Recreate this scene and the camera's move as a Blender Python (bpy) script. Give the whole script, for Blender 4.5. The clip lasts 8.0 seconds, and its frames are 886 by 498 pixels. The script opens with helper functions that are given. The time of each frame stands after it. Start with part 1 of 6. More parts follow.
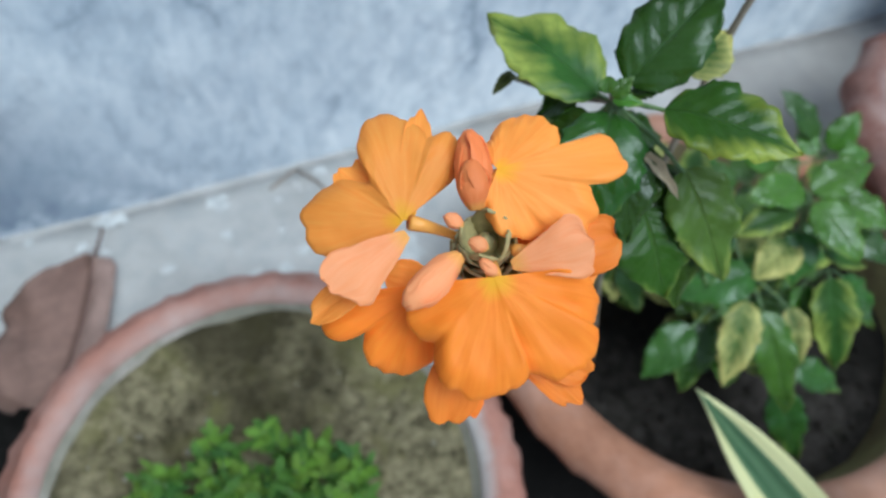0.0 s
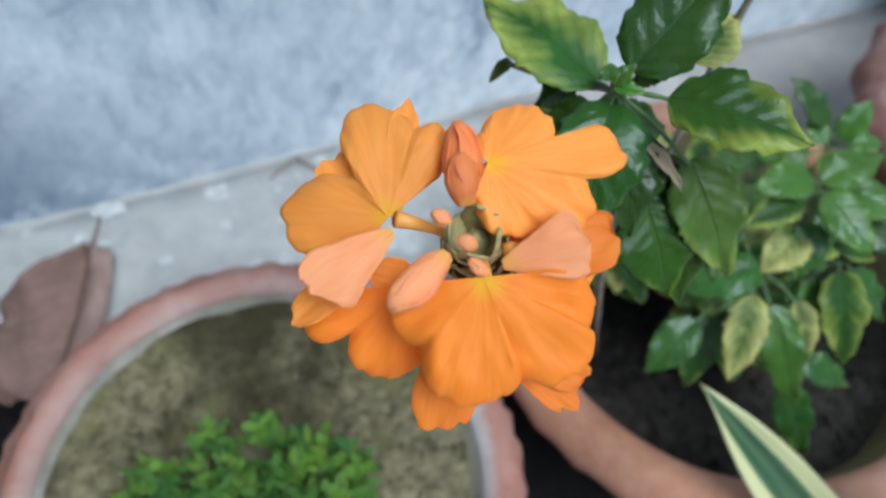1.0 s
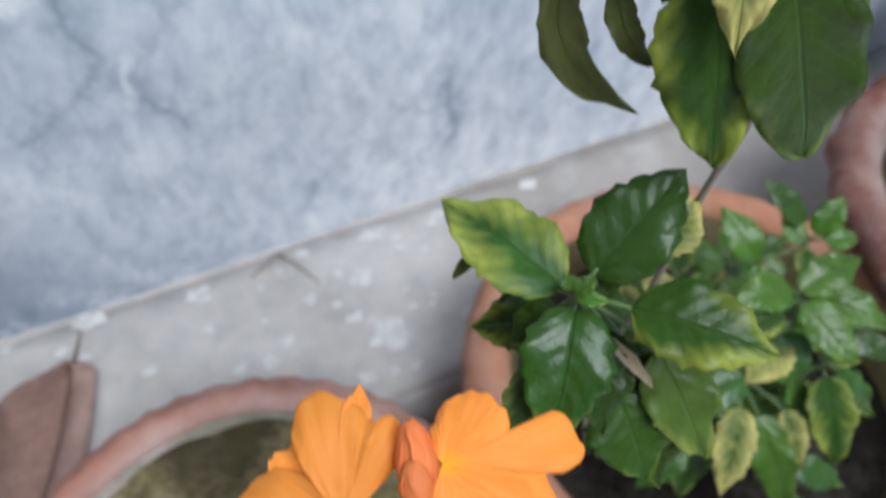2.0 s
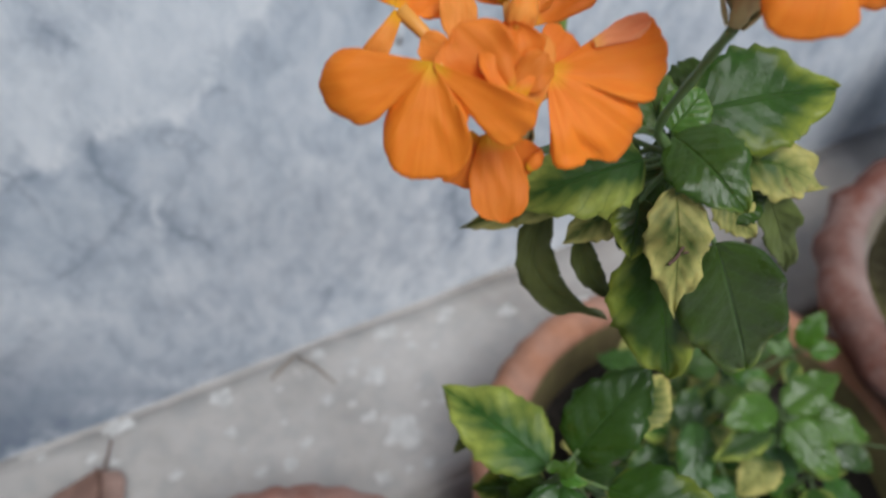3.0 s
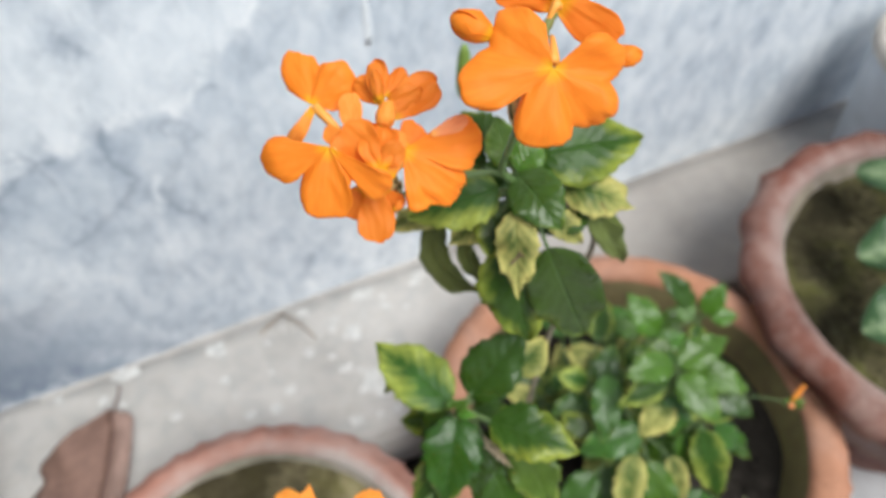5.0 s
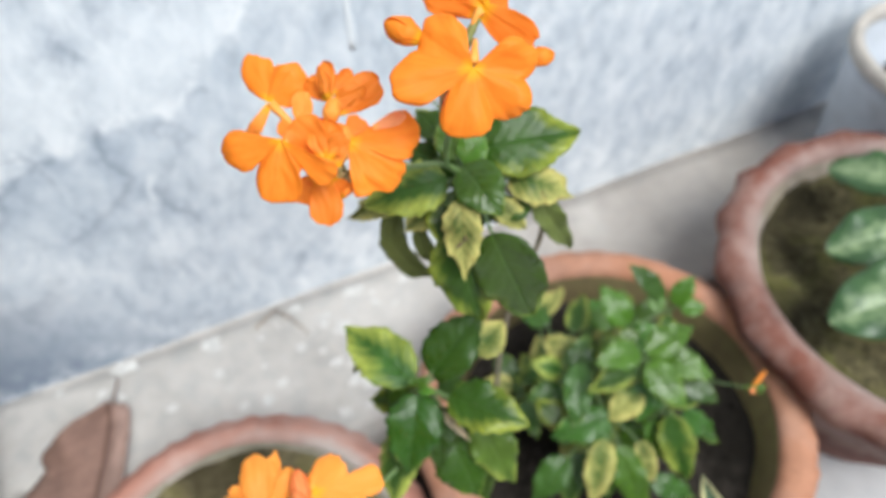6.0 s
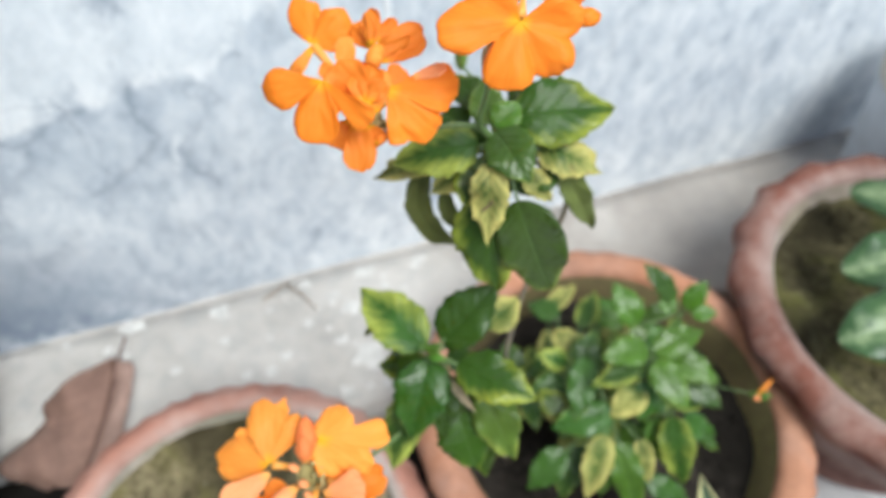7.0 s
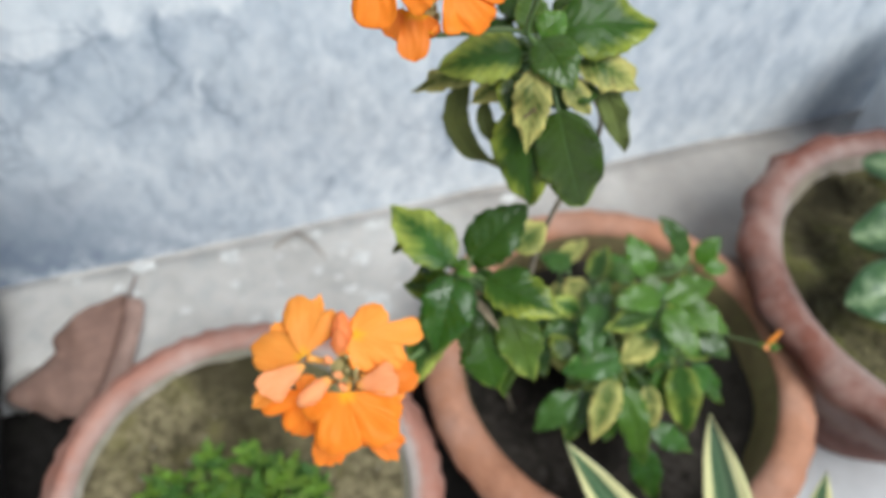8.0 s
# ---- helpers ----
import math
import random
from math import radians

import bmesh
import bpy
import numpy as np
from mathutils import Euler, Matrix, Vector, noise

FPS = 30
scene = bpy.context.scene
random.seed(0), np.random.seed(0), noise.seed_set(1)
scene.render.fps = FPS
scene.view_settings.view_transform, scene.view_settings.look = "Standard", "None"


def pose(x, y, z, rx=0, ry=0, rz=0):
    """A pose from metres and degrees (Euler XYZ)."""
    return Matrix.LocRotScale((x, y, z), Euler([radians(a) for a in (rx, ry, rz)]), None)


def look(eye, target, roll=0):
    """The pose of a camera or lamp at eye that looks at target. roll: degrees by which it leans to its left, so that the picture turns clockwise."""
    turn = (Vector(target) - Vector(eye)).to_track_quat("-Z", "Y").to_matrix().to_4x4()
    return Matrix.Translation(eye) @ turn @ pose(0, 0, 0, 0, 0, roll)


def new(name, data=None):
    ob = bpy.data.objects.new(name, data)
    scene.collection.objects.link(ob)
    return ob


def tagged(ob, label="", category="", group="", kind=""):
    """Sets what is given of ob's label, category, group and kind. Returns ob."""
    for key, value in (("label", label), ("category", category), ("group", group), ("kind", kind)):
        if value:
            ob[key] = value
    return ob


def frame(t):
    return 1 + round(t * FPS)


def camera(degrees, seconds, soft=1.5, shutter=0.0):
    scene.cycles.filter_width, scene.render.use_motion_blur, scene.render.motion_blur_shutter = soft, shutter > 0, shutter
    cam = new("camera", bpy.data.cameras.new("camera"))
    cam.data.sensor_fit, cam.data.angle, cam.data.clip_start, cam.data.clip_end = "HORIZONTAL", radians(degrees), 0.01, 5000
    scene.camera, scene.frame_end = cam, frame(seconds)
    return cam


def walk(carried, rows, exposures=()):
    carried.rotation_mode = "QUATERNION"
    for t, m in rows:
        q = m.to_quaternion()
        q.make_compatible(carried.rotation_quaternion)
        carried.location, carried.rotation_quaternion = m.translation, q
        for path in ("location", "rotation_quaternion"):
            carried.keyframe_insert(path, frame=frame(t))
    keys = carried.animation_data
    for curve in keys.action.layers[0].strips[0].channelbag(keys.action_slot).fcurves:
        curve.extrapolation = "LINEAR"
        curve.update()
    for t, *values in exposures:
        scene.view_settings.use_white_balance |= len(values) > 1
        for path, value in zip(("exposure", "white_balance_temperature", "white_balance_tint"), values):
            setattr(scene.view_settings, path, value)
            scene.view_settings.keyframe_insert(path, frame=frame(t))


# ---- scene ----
cam = camera(61.1, 8.0, soft=2.4, shutter=0.3)
# a phone lens held at its nearest focus, with an opening of 2.5 mm
cam.data.dof.use_dof, cam.data.dof.focus_distance, cam.data.dof.aperture_fstop = True, 0.18, cam.data.lens / 2.5
ROWS = [
    (0.0, 0.0013, 0.0003, 0.5615, 35.92, -3.93, -22.99),
    (0.5, 0.0055, 0.0013, 0.5567, 35.30, -3.55, -23.06),
    (1.0, 0.0084, 0.0054, 0.5553, 34.97, -3.56, -22.66),
    (1.5, 0.0200, 0.0238, 0.5723, 36.39, -3.06, -23.75),
    (2.0, 0.0349, 0.0464, 0.5864, 37.31, -2.13, -25.44),
    (2.2, 0.0374, 0.0552, 0.6008, 38.17, -1.93, -26.06),
    (3.3, 0.0489, 0.0582, 0.6605, 41.90, -0.01, -25.98),
    (3.5, 0.0526, 0.0581, 0.6689, 42.26, 0.09, -26.27),
    (4.0, 0.0562, 0.0528, 0.6945, 41.09, -0.01, -26.45),
    (4.5, 0.0546, 0.0307, 0.7077, 39.49, -0.48, -25.61),
    (5.0, 0.0542, 0.0036, 0.7270, 37.68, -0.82, -25.40),
    (5.2, 0.0558, -0.0121, 0.7323, 36.86, -0.75, -25.52),
    (6.3, 0.0660, -0.0342, 0.7450, 38.31, -0.29, -24.92),
    (6.5, 0.0639, -0.0407, 0.7448, 37.77, -0.83, -23.98),
    (7.0, 0.0531, -0.0390, 0.7345, 38.19, -2.88, -20.83),
    (7.5, 0.0257, -0.0513, 0.7161, 36.80, -4.34, -18.50),
    (8.0, 0.0259, -0.0622, 0.7167, 36.87, -4.80, -19.01),
]
EXPOSURES = [(0.0, -0.15, 5080, -1), (1.0, -0.17, 5080, 0), (1.5, -0.24, 5300, 2), (2.0, -0.20, 5550, 8), (3.3, -0.62, 5850, 8), (3.5, -0.50, 5900, 8), (4.0, -0.24, 5950, 7), (4.5, -0.07, 5950, 6), (5.0, 0.10, 6000, 6), (6.5, 0.27, 5900, 5), (7.0, 0.28, 5900, 4), (7.5, 0.10, 5850, 4), (8.0, 0.05, 5800, 4)]
walk(cam, [(t, pose(x, y, z, rx, ry, rz)) for t, x, y, z, rx, ry, rz in ROWS], EXPOSURES)

# ---- light: open shade under a bright hazy sky ----
SUN_HEIGHT, SUN_TURN = 60.0, 166.0
world = bpy.data.worlds.new("sky")
scene.world = world
world.use_nodes = True
wn = world.node_tree
sky = wn.nodes.new("ShaderNodeTexSky")
sky.sky_type = "NISHITA"
sky.sun_disc = False
sky.sun_elevation, sky.sun_rotation = radians(SUN_HEIGHT), radians(SUN_TURN)
sky.air_density, sky.dust_density = 1.0, 3.0
wn.nodes["Background"].inputs["Strength"].default_value = 0.10
wn.links.new(sky.outputs[0], wn.nodes["Background"].inputs["Color"])
sun = new("sun", bpy.data.lights.new("sun", "SUN"))
sun.data.energy, sun.data.angle, sun.data.color = 3.1, radians(36), (1.0, 0.95, 0.88)
az, el = radians(SUN_TURN), radians(SUN_HEIGHT)
sun.matrix_world = look((math.sin(az) * math.cos(el) * 5, math.cos(az) * math.cos(el) * 5, math.sin(el) * 5), (0, 0, 0))

# ---- materials ----
def nodes_of(name):
    m = bpy.data.materials.new(name)
    m.use_nodes = True
    return m, m.node_tree.nodes, m.node_tree.links, m.node_tree.nodes["Principled BSDF"]


def noise_node(n, l, src, scale, detail=5.0, rough=0.6, distort=0.0):
    t = n.new("ShaderNodeTexNoise")
    t.inputs["Scale"].default_value, t.inputs["Detail"].default_value = scale, detail
    t.inputs["Roughness"].default_value, t.inputs["Distortion"].default_value = rough, distort
    l.new(src, t.inputs["Vector"])
    return t.outputs["Fac"]


def ramp(n, l, src, stops):
    r = n.new("ShaderNodeValToRGB")
    e = r.color_ramp.elements
    while len(e) < len(stops):
        e.new(0.5)
    for q, (p, c) in zip(e, stops):
        q.position = p
        q.color = (*c, 1) if len(c) == 3 else (c[0], c[0], c[0], 1)
    l.new(src, r.inputs[0])
    return r.outputs[0]


def mixed(n, l, fac, a, b, mode="MIX"):
    m = n.new("ShaderNodeMix")
    m.data_type, m.blend_type = "RGBA", mode
    for v, i in ((fac, 0), (a, 6), (b, 7)):
        if isinstance(v, (int, float)):
            m.inputs[i].default_value = v
        elif isinstance(v, tuple):
            m.inputs[i].default_value = (*v, 1)
        else:
            l.new(v, m.inputs[i])
    return m.outputs[2]


def sums(n, l, op, a, b=0.0):
    m = n.new("ShaderNodeMath")
    m.operation = op
    for v, i in ((a, 0), (b, 1)):
        if isinstance(v, (int, float)):
            m.inputs[i].default_value = v
        else:
            l.new(v, m.inputs[i])
    return m.outputs[0]


def bumped(n, l, bsdf, height, strength, distance):
    b = n.new("ShaderNodeBump")
    b.inputs["Strength"].default_value, b.inputs["Distance"].default_value = strength, distance
    l.new(height, b.inputs["Height"])
    l.new(b.outputs[0], bsdf.inputs["Normal"])


def place_of(n):
    return n.new("ShaderNodeTexCoord").outputs["Object"]


def plaster():
    """Limewashed cement wall: pale blue-grey clouds, a lighter second coat with a ragged edge, damp and painted-in
    shade at the foot, dark wandering veins.
    """
    m, n, l, b = nodes_of("limewashed_wall")
    p = place_of(n)
    sep = n.new("ShaderNodeSeparateXYZ")
    l.new(p, sep.inputs[0])
    x, z = sep.outputs[0], sep.outputs[2]
    big = noise_node(n, l, p, 4.2, 5, 0.6, 0.3)
    lay = n.new("ShaderNodeMapping")
    lay.inputs["Scale"].default_value, lay.inputs["Rotation"].default_value = (1.0, 1.0, 0.60), (0.0, 0.0, 0.0)
    l.new(p, lay.inputs["Vector"])
    brush = lay.outputs[0]
    mid = noise_node(n, l, brush, 26.0, 6, 0.62, 0.6)
    fine = noise_node(n, l, brush, 58.0, 6, 0.65, 0.3)
    col = ramp(n, l, big, [(0.30, (0.46, 0.52, 0.59)), (0.46, (0.61, 0.67, 0.73)), (0.62, (0.78, 0.82, 0.85))])
    col = mixed(n, l, 0.45, col, ramp(n, l, mid, [(0.34, (0.30, 0.36, 0.43)), (0.46, (0.58, 0.64, 0.70)), (0.60, (0.92, 0.94, 0.95))]))
    col = mixed(n, l, 0.36, col, ramp(n, l, fine, [(0.36, (0.34, 0.39, 0.45)), (0.48, (0.62, 0.67, 0.72)), (0.62, (0.88, 0.90, 0.92))]))
    # the lighter coat ends in a ragged seam, level at first, then climbing
    climb = sums(n, l, "MAXIMUM", sums(n, l, "SUBTRACT", x, 0.07), 0.0)
    edge = sums(n, l, "SUBTRACT", sums(n, l, "SUBTRACT", z, sums(n, l, "MULTIPLY", x, 0.12)), sums(n, l, "MULTIPLY", climb, 0.95))
    edge = sums(n, l, "ADD", sums(n, l, "SUBTRACT", edge, 0.306), sums(n, l, "MULTIPLY", sums(n, l, "SUBTRACT", mid, 0.5), 0.045))
    edge = sums(n, l, "ADD", edge, 0.5)
    coat = ramp(n, l, edge, [(0.495, (0.0,)), (0.507, (1.0,))])
    col = mixed(n, l, sums(n, l, "MULTIPLY", coat, 0.38), col, (0.81, 0.86, 0.89))
    # the older wash laid bare below it, and the ridge of lime along it
    bare = ramp(n, l, edge, [(0.36, (0.0,)), (0.45, (0.34,)), (0.494, (0.44,)), (0.502, (0.0,))])
    bare = sums(n, l, "MULTIPLY", bare, ramp(n, l, noise_node(n, l, p, 7.0, 3, 0.5), [(0.40, (0.35,)), (0.58, (1.0,))]))
    col = mixed(n, l, bare, col, (0.33, 0.41, 0.50))
    ridge = ramp(n, l, edge, [(0.497, (0.0,)), (0.506, (0.75,)), (0.530, (0.0,))])
    ridge = sums(n, l, "MULTIPLY", ridge, ramp(n, l, fine, [(0.40, (0.0,)), (0.58, (1.0,))]))
    col = mixed(n, l, ridge, col, (0.92, 0.94, 0.95))
    # dark cracks that wander through the wash, with smudged edges, and pale scuffs
    shake = n.new("ShaderNodeTexNoise")
    shake.inputs["Scale"].default_value, shake.inputs["Detail"].default_value = 38.0, 3.0
    l.new(p, shake.inputs["Vector"])
    off = n.new("ShaderNodeVectorMath")
    off.operation = "MULTIPLY_ADD"
    l.new(shake.outputs["Color"], off.inputs[0])
    off.inputs[1].default_value, off.inputs[2].default_value = (0.034, 0.0, 0.034), (-0.017, 0.0, -0.017)
    warp = n.new("ShaderNodeVectorMath")
    l.new(p, warp.inputs[0])
    l.new(off.outputs[0], warp.inputs[1])
    flat = n.new("ShaderNodeVectorMath")
    flat.operation = "MULTIPLY"
    l.new(warp.outputs[0], flat.inputs[0])
    flat.inputs[1].default_value = (1.0, 0.0, 1.0)

    def strokes(lines):
        """How far the wall's face lies from the nearest of some lines, each through points (x, z)."""
        near = 1.0
        for line in lines:
            for (ax, az), (bx, bz) in zip(line, line[1:]):
                dx, dz = bx - ax, bz - az
                rel = n.new("ShaderNodeVectorMath")
                rel.operation = "SUBTRACT"
                l.new(flat.outputs[0], rel.inputs[0])
                rel.inputs[1].default_value = (ax, 0.0, az)
                dot = n.new("ShaderNodeVectorMath")
                dot.operation = "DOT_PRODUCT"
                l.new(rel.outputs[0], dot.inputs[0])
                dot.inputs[1].default_value = (dx / (dx * dx + dz * dz), 0.0, dz / (dx * dx + dz * dz))
                along = n.new("ShaderNodeMath")
                along.operation, along.use_clamp = "ADD", True
                along.inputs[1].default_value = 0.0
                l.new(dot.outputs["Value"], along.inputs[0])
                foot = n.new("ShaderNodeVectorMath")
                foot.operation = "SCALE"
                foot.inputs[0].default_value = (dx, 0.0, dz)
                l.new(along.outputs[0], foot.inputs["Scale"])
                gap = n.new("ShaderNodeVectorMath")
                gap.operation = "DISTANCE"
                l.new(rel.outputs[0], gap.inputs[0])
                l.new(foot.outputs[0], gap.inputs[1])
                near = sums(n, l, "MINIMUM", gap.outputs["Value"], near)
        return sums(n, l, "MULTIPLY", near, 20.0)

    gap = strokes((((0.004, 0.313), (0.002, 0.290), (0.011, 0.250), (-0.007, 0.228), (-0.037, 0.207), (-0.061, 0.203)), ((0.029, 0.219), (0.042, 0.206), (0.055, 0.180)),
                   ((0.142, 0.079), (0.135, 0.037)), ((0.275, 0.163), (0.284, 0.082)), ((-0.020, 0.452), (0.037, 0.446), (0.064, 0.430), (0.075, 0.419), (0.118, 0.422)),
                   ((0.041, 0.419), (0.039, 0.408)), ((0.004, 0.402), (0.012, 0.390)), ((-0.121, 0.298), (-0.096, 0.276), (-0.063, 0.290), (-0.034, 0.300)), ((-0.092, 0.272), (-0.098, 0.245), (-0.15, 0.22))))
    line = ramp(n, l, gap, [(0.0, (1.0,)), (0.055, (0.55,)), (0.12, (0.0,))])
    halo = ramp(n, l, gap, [(0.0, (0.8,)), (0.5, (0.0,))])
    where = ramp(n, l, sums(n, l, "ADD", noise_node(n, l, p, 5.0, 3, 0.5), sums(n, l, "ADD", sums(n, l, "MULTIPLY", bare, 0.35), sums(n, l, "MULTIPLY", halo, 0.25))), [(0.50, (0.0,)), (0.70, (1.0,))])
    smudge = sums(n, l, "MULTIPLY", halo, ramp(n, l, fine, [(0.40, (1.0,)), (0.62, (0.1,))]))
    col = mixed(n, l, sums(n, l, "MULTIPLY", smudge, 0.55), col, (0.36, 0.42, 0.50))
    crack = sums(n, l, "MULTIPLY", line, ramp(n, l, mid, [(0.38, (1.0,)), (0.62, (0.35,))]))
    v1 = noise_node(n, l, p, 11.0, 4, 0.55, 0.0)
    hair = ramp(n, l, sums(n, l, "ABSOLUTE", sums(n, l, "SUBTRACT", v1, 0.5)), [(0.0, (0.7,)), (0.03, (0.0,))])
    crack = sums(n, l, "MAXIMUM", crack, sums(n, l, "MULTIPLY", hair, where))
    col = mixed(n, l, sums(n, l, "MULTIPLY", crack, 0.62), col, (0.22, 0.27, 0.34))
    scuff = ramp(n, l, strokes((((0.027, 0.252), (0.022, 0.214)), ((-0.045, 0.060), (-0.040, 0.030)), ((-0.030, 0.048), (-0.025, 0.018)), ((0.138, 0.020), (0.146, 0.004)), ((0.215, 0.040), (0.212, 0.012)))), [(0.0, (0.9,)), (0.06, (0.5,)), (0.14, (0.0,))])
    col = mixed(n, l, sums(n, l, "MULTIPLY", scuff, ramp(n, l, fine, [(0.38, (0.25,)), (0.55, (1.0,))])), col, (0.86, 0.89, 0.91))
    speck = ramp(n, l, noise_node(n, l, p, 30.0, 5, 0.7, 0.0), [(0.58, (0.0,)), (0.74, (0.5,))])
    col = mixed(n, l, sums(n, l, "MULTIPLY", speck, where), col, (0.27, 0.32, 0.38))
    # damp and painted-in shade at the foot towards the left, salt above the plinth
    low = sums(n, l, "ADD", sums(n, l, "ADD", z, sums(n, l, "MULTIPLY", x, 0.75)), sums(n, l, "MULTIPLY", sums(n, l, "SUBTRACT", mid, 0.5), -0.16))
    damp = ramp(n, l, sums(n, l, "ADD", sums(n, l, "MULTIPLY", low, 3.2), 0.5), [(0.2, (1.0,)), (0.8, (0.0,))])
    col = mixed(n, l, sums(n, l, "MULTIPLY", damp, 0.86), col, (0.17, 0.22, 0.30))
    salt = ramp(n, l, sums(n, l, "MULTIPLY", z, 10.0), [(0.05, (1.0,)), (0.55, (0.0,))])
    salt = sums(n, l, "MULTIPLY", salt, ramp(n, l, noise_node(n, l, p, 34.0, 5, 0.65, 0.1), [(0.46, (0.0,)), (0.62, (0.55,))]))
    col = mixed(n, l, salt, col, (0.80, 0.83, 0.86))
    # a band of cream wash higher up, above a dirty edge
    level = sums(n, l, "ADD", z, sums(n, l, "MULTIPLY", sums(n, l, "SUBTRACT", mid, 0.5), 0.012))
    col = mixed(n, l, ramp(n, l, level, [(0.4535, (0.0,)), (0.4560, (0.85,))]), col, (0.76, 0.745, 0.71))
    l.new(col, b.inputs["Base Color"])
    b.inputs["Roughness"].default_value = 0.92
    h = sums(n, l, "ADD", sums(n, l, "MULTIPLY", mid, 1.0), sums(n, l, "MULTIPLY", fine, 0.4))
    h = sums(n, l, "ADD", h, sums(n, l, "MULTIPLY", coat, 0.12))
    bumped(n, l, b, sums(n, l, "SUBTRACT", h, sums(n, l, "MULTIPLY", crack, 0.5)), 0.16, 0.004)
    return m


def cement(name, dark, light, warm, stain=None):
    m, n, l, b = nodes_of(name)
    p = place_of(n)
    big = noise_node(n, l, p, 7.0, 5, 0.62, 0.2)
    fine = noise_node(n, l, p, 40.0, 5, 0.62)
    grit = noise_node(n, l, p, 260.0, 3, 0.6)
    col = ramp(n, l, big, [(0.3, dark), (0.7, light)])
    col = mixed(n, l, 0.35, col, ramp(n, l, fine, [(0.3, dark), (0.55, warm), (0.75, light)]))
    col = mixed(n, l, ramp(n, l, grit, [(0.62, (0.0,)), (0.72, (0.35,))]), col, tuple(c * 0.6 for c in dark))
    if stain:
        # a brownish water stain plus painted-in shade: its middle and reach along x
        sep = n.new("ShaderNodeSeparateXYZ")
        l.new(p, sep.inputs[0])
        far = sums(n, l, "DIVIDE", sums(n, l, "ABSOLUTE", sums(n, l, "SUBTRACT", sep.outputs[0], stain[0])), stain[1])
        far = sums(n, l, "ADD", far, sums(n, l, "MULTIPLY", sums(n, l, "SUBTRACT", big, 0.5), 1.6))
        col = mixed(n, l, ramp(n, l, far, [(0.35, (0.5,)), (0.95, (0.0,))]), col, (0.25, 0.215, 0.185))
    l.new(col, b.inputs["Base Color"])
    b.inputs["Roughness"].default_value = 0.88
    bumped(n, l, b, sums(n, l, "ADD", fine, sums(n, l, "MULTIPLY", grit, 0.3)), 0.5, 0.003)
    return m


def terracotta(name, base, dusty, chalk, bloom=(0.62, 0.52, 0.48), lip=None):
    """Fired clay, blotched, with chalky salt bloom in patches."""
    m, n, l, b = nodes_of(name)
    p = place_of(n)
    big = noise_node(n, l, p, 7.0, 5, 0.6, 0.4)
    fine = noise_node(n, l, p, 70.0, 6, 0.65)
    col = ramp(n, l, big, [(0.3, tuple(c * 0.72 for c in base)), (0.52, base), (0.72, dusty)])
    col = mixed(n, l, 0.36, col, ramp(n, l, fine, [(0.3, tuple(c * 0.5 for c in base)), (0.7, dusty)]))
    stain = ramp(n, l, noise_node(n, l, p, 19.0, 5, 0.66, 0.2), [(0.52, (0.0,)), (0.68, (0.55,))])
    col = mixed(n, l, stain, col, tuple(c * 0.45 for c in base))
    salt = sums(n, l, "MULTIPLY", ramp(n, l, noise_node(n, l, p, 13.0, 6, 0.68, 0.25), [(0.45, (0.0,)), (0.72, (1.0,))]), chalk)
    col = mixed(n, l, salt, col, bloom)
    if lip:
        # lime crusted on the inner lip: lip is the pot's centre and the reach of the crust
        cx, cy, near, far = lip
        sep = n.new("ShaderNodeSeparateXYZ")
        l.new(p, sep.inputs[0])
        dx, dy = sums(n, l, "SUBTRACT", sep.outputs[0], cx), sums(n, l, "SUBTRACT", sep.outputs[1], cy)
        out = sums(n, l, "SQRT", sums(n, l, "ADD", sums(n, l, "MULTIPLY", dx, dx), sums(n, l, "MULTIPLY", dy, dy)))
        out = sums(n, l, "ADD", sums(n, l, "DIVIDE", sums(n, l, "SUBTRACT", out, near), far - near), sums(n, l, "MULTIPLY", sums(n, l, "SUBTRACT", fine, 0.5), 0.7))
        out = sums(n, l, "ADD", sums(n, l, "MULTIPLY", out, 0.5), 0.3)
        crust = sums(n, l, "MULTIPLY", ramp(n, l, out, [(0.16, (0.0,)), (0.26, (0.52,)), (0.42, (0.36,)), (0.66, (0.0,))]), ramp(n, l, big, [(0.38, (0.35,)), (0.55, (1.0,))]))
        crust = sums(n, l, "MULTIPLY", crust, sums(n, l, "ADD", 0.75, sums(n, l, "MULTIPLY", sums(n, l, "MAXIMUM", dx, 0.0), 11.0)))
        col = mixed(n, l, crust, col, (0.60, 0.54, 0.50))
    l.new(col, b.inputs["Base Color"])
    b.inputs["Roughness"].default_value = 0.82
    bumped(n, l, b, sums(n, l, "ADD", big, sums(n, l, "MULTIPLY", fine, 0.6)), 0.7, 0.0035)
    return m


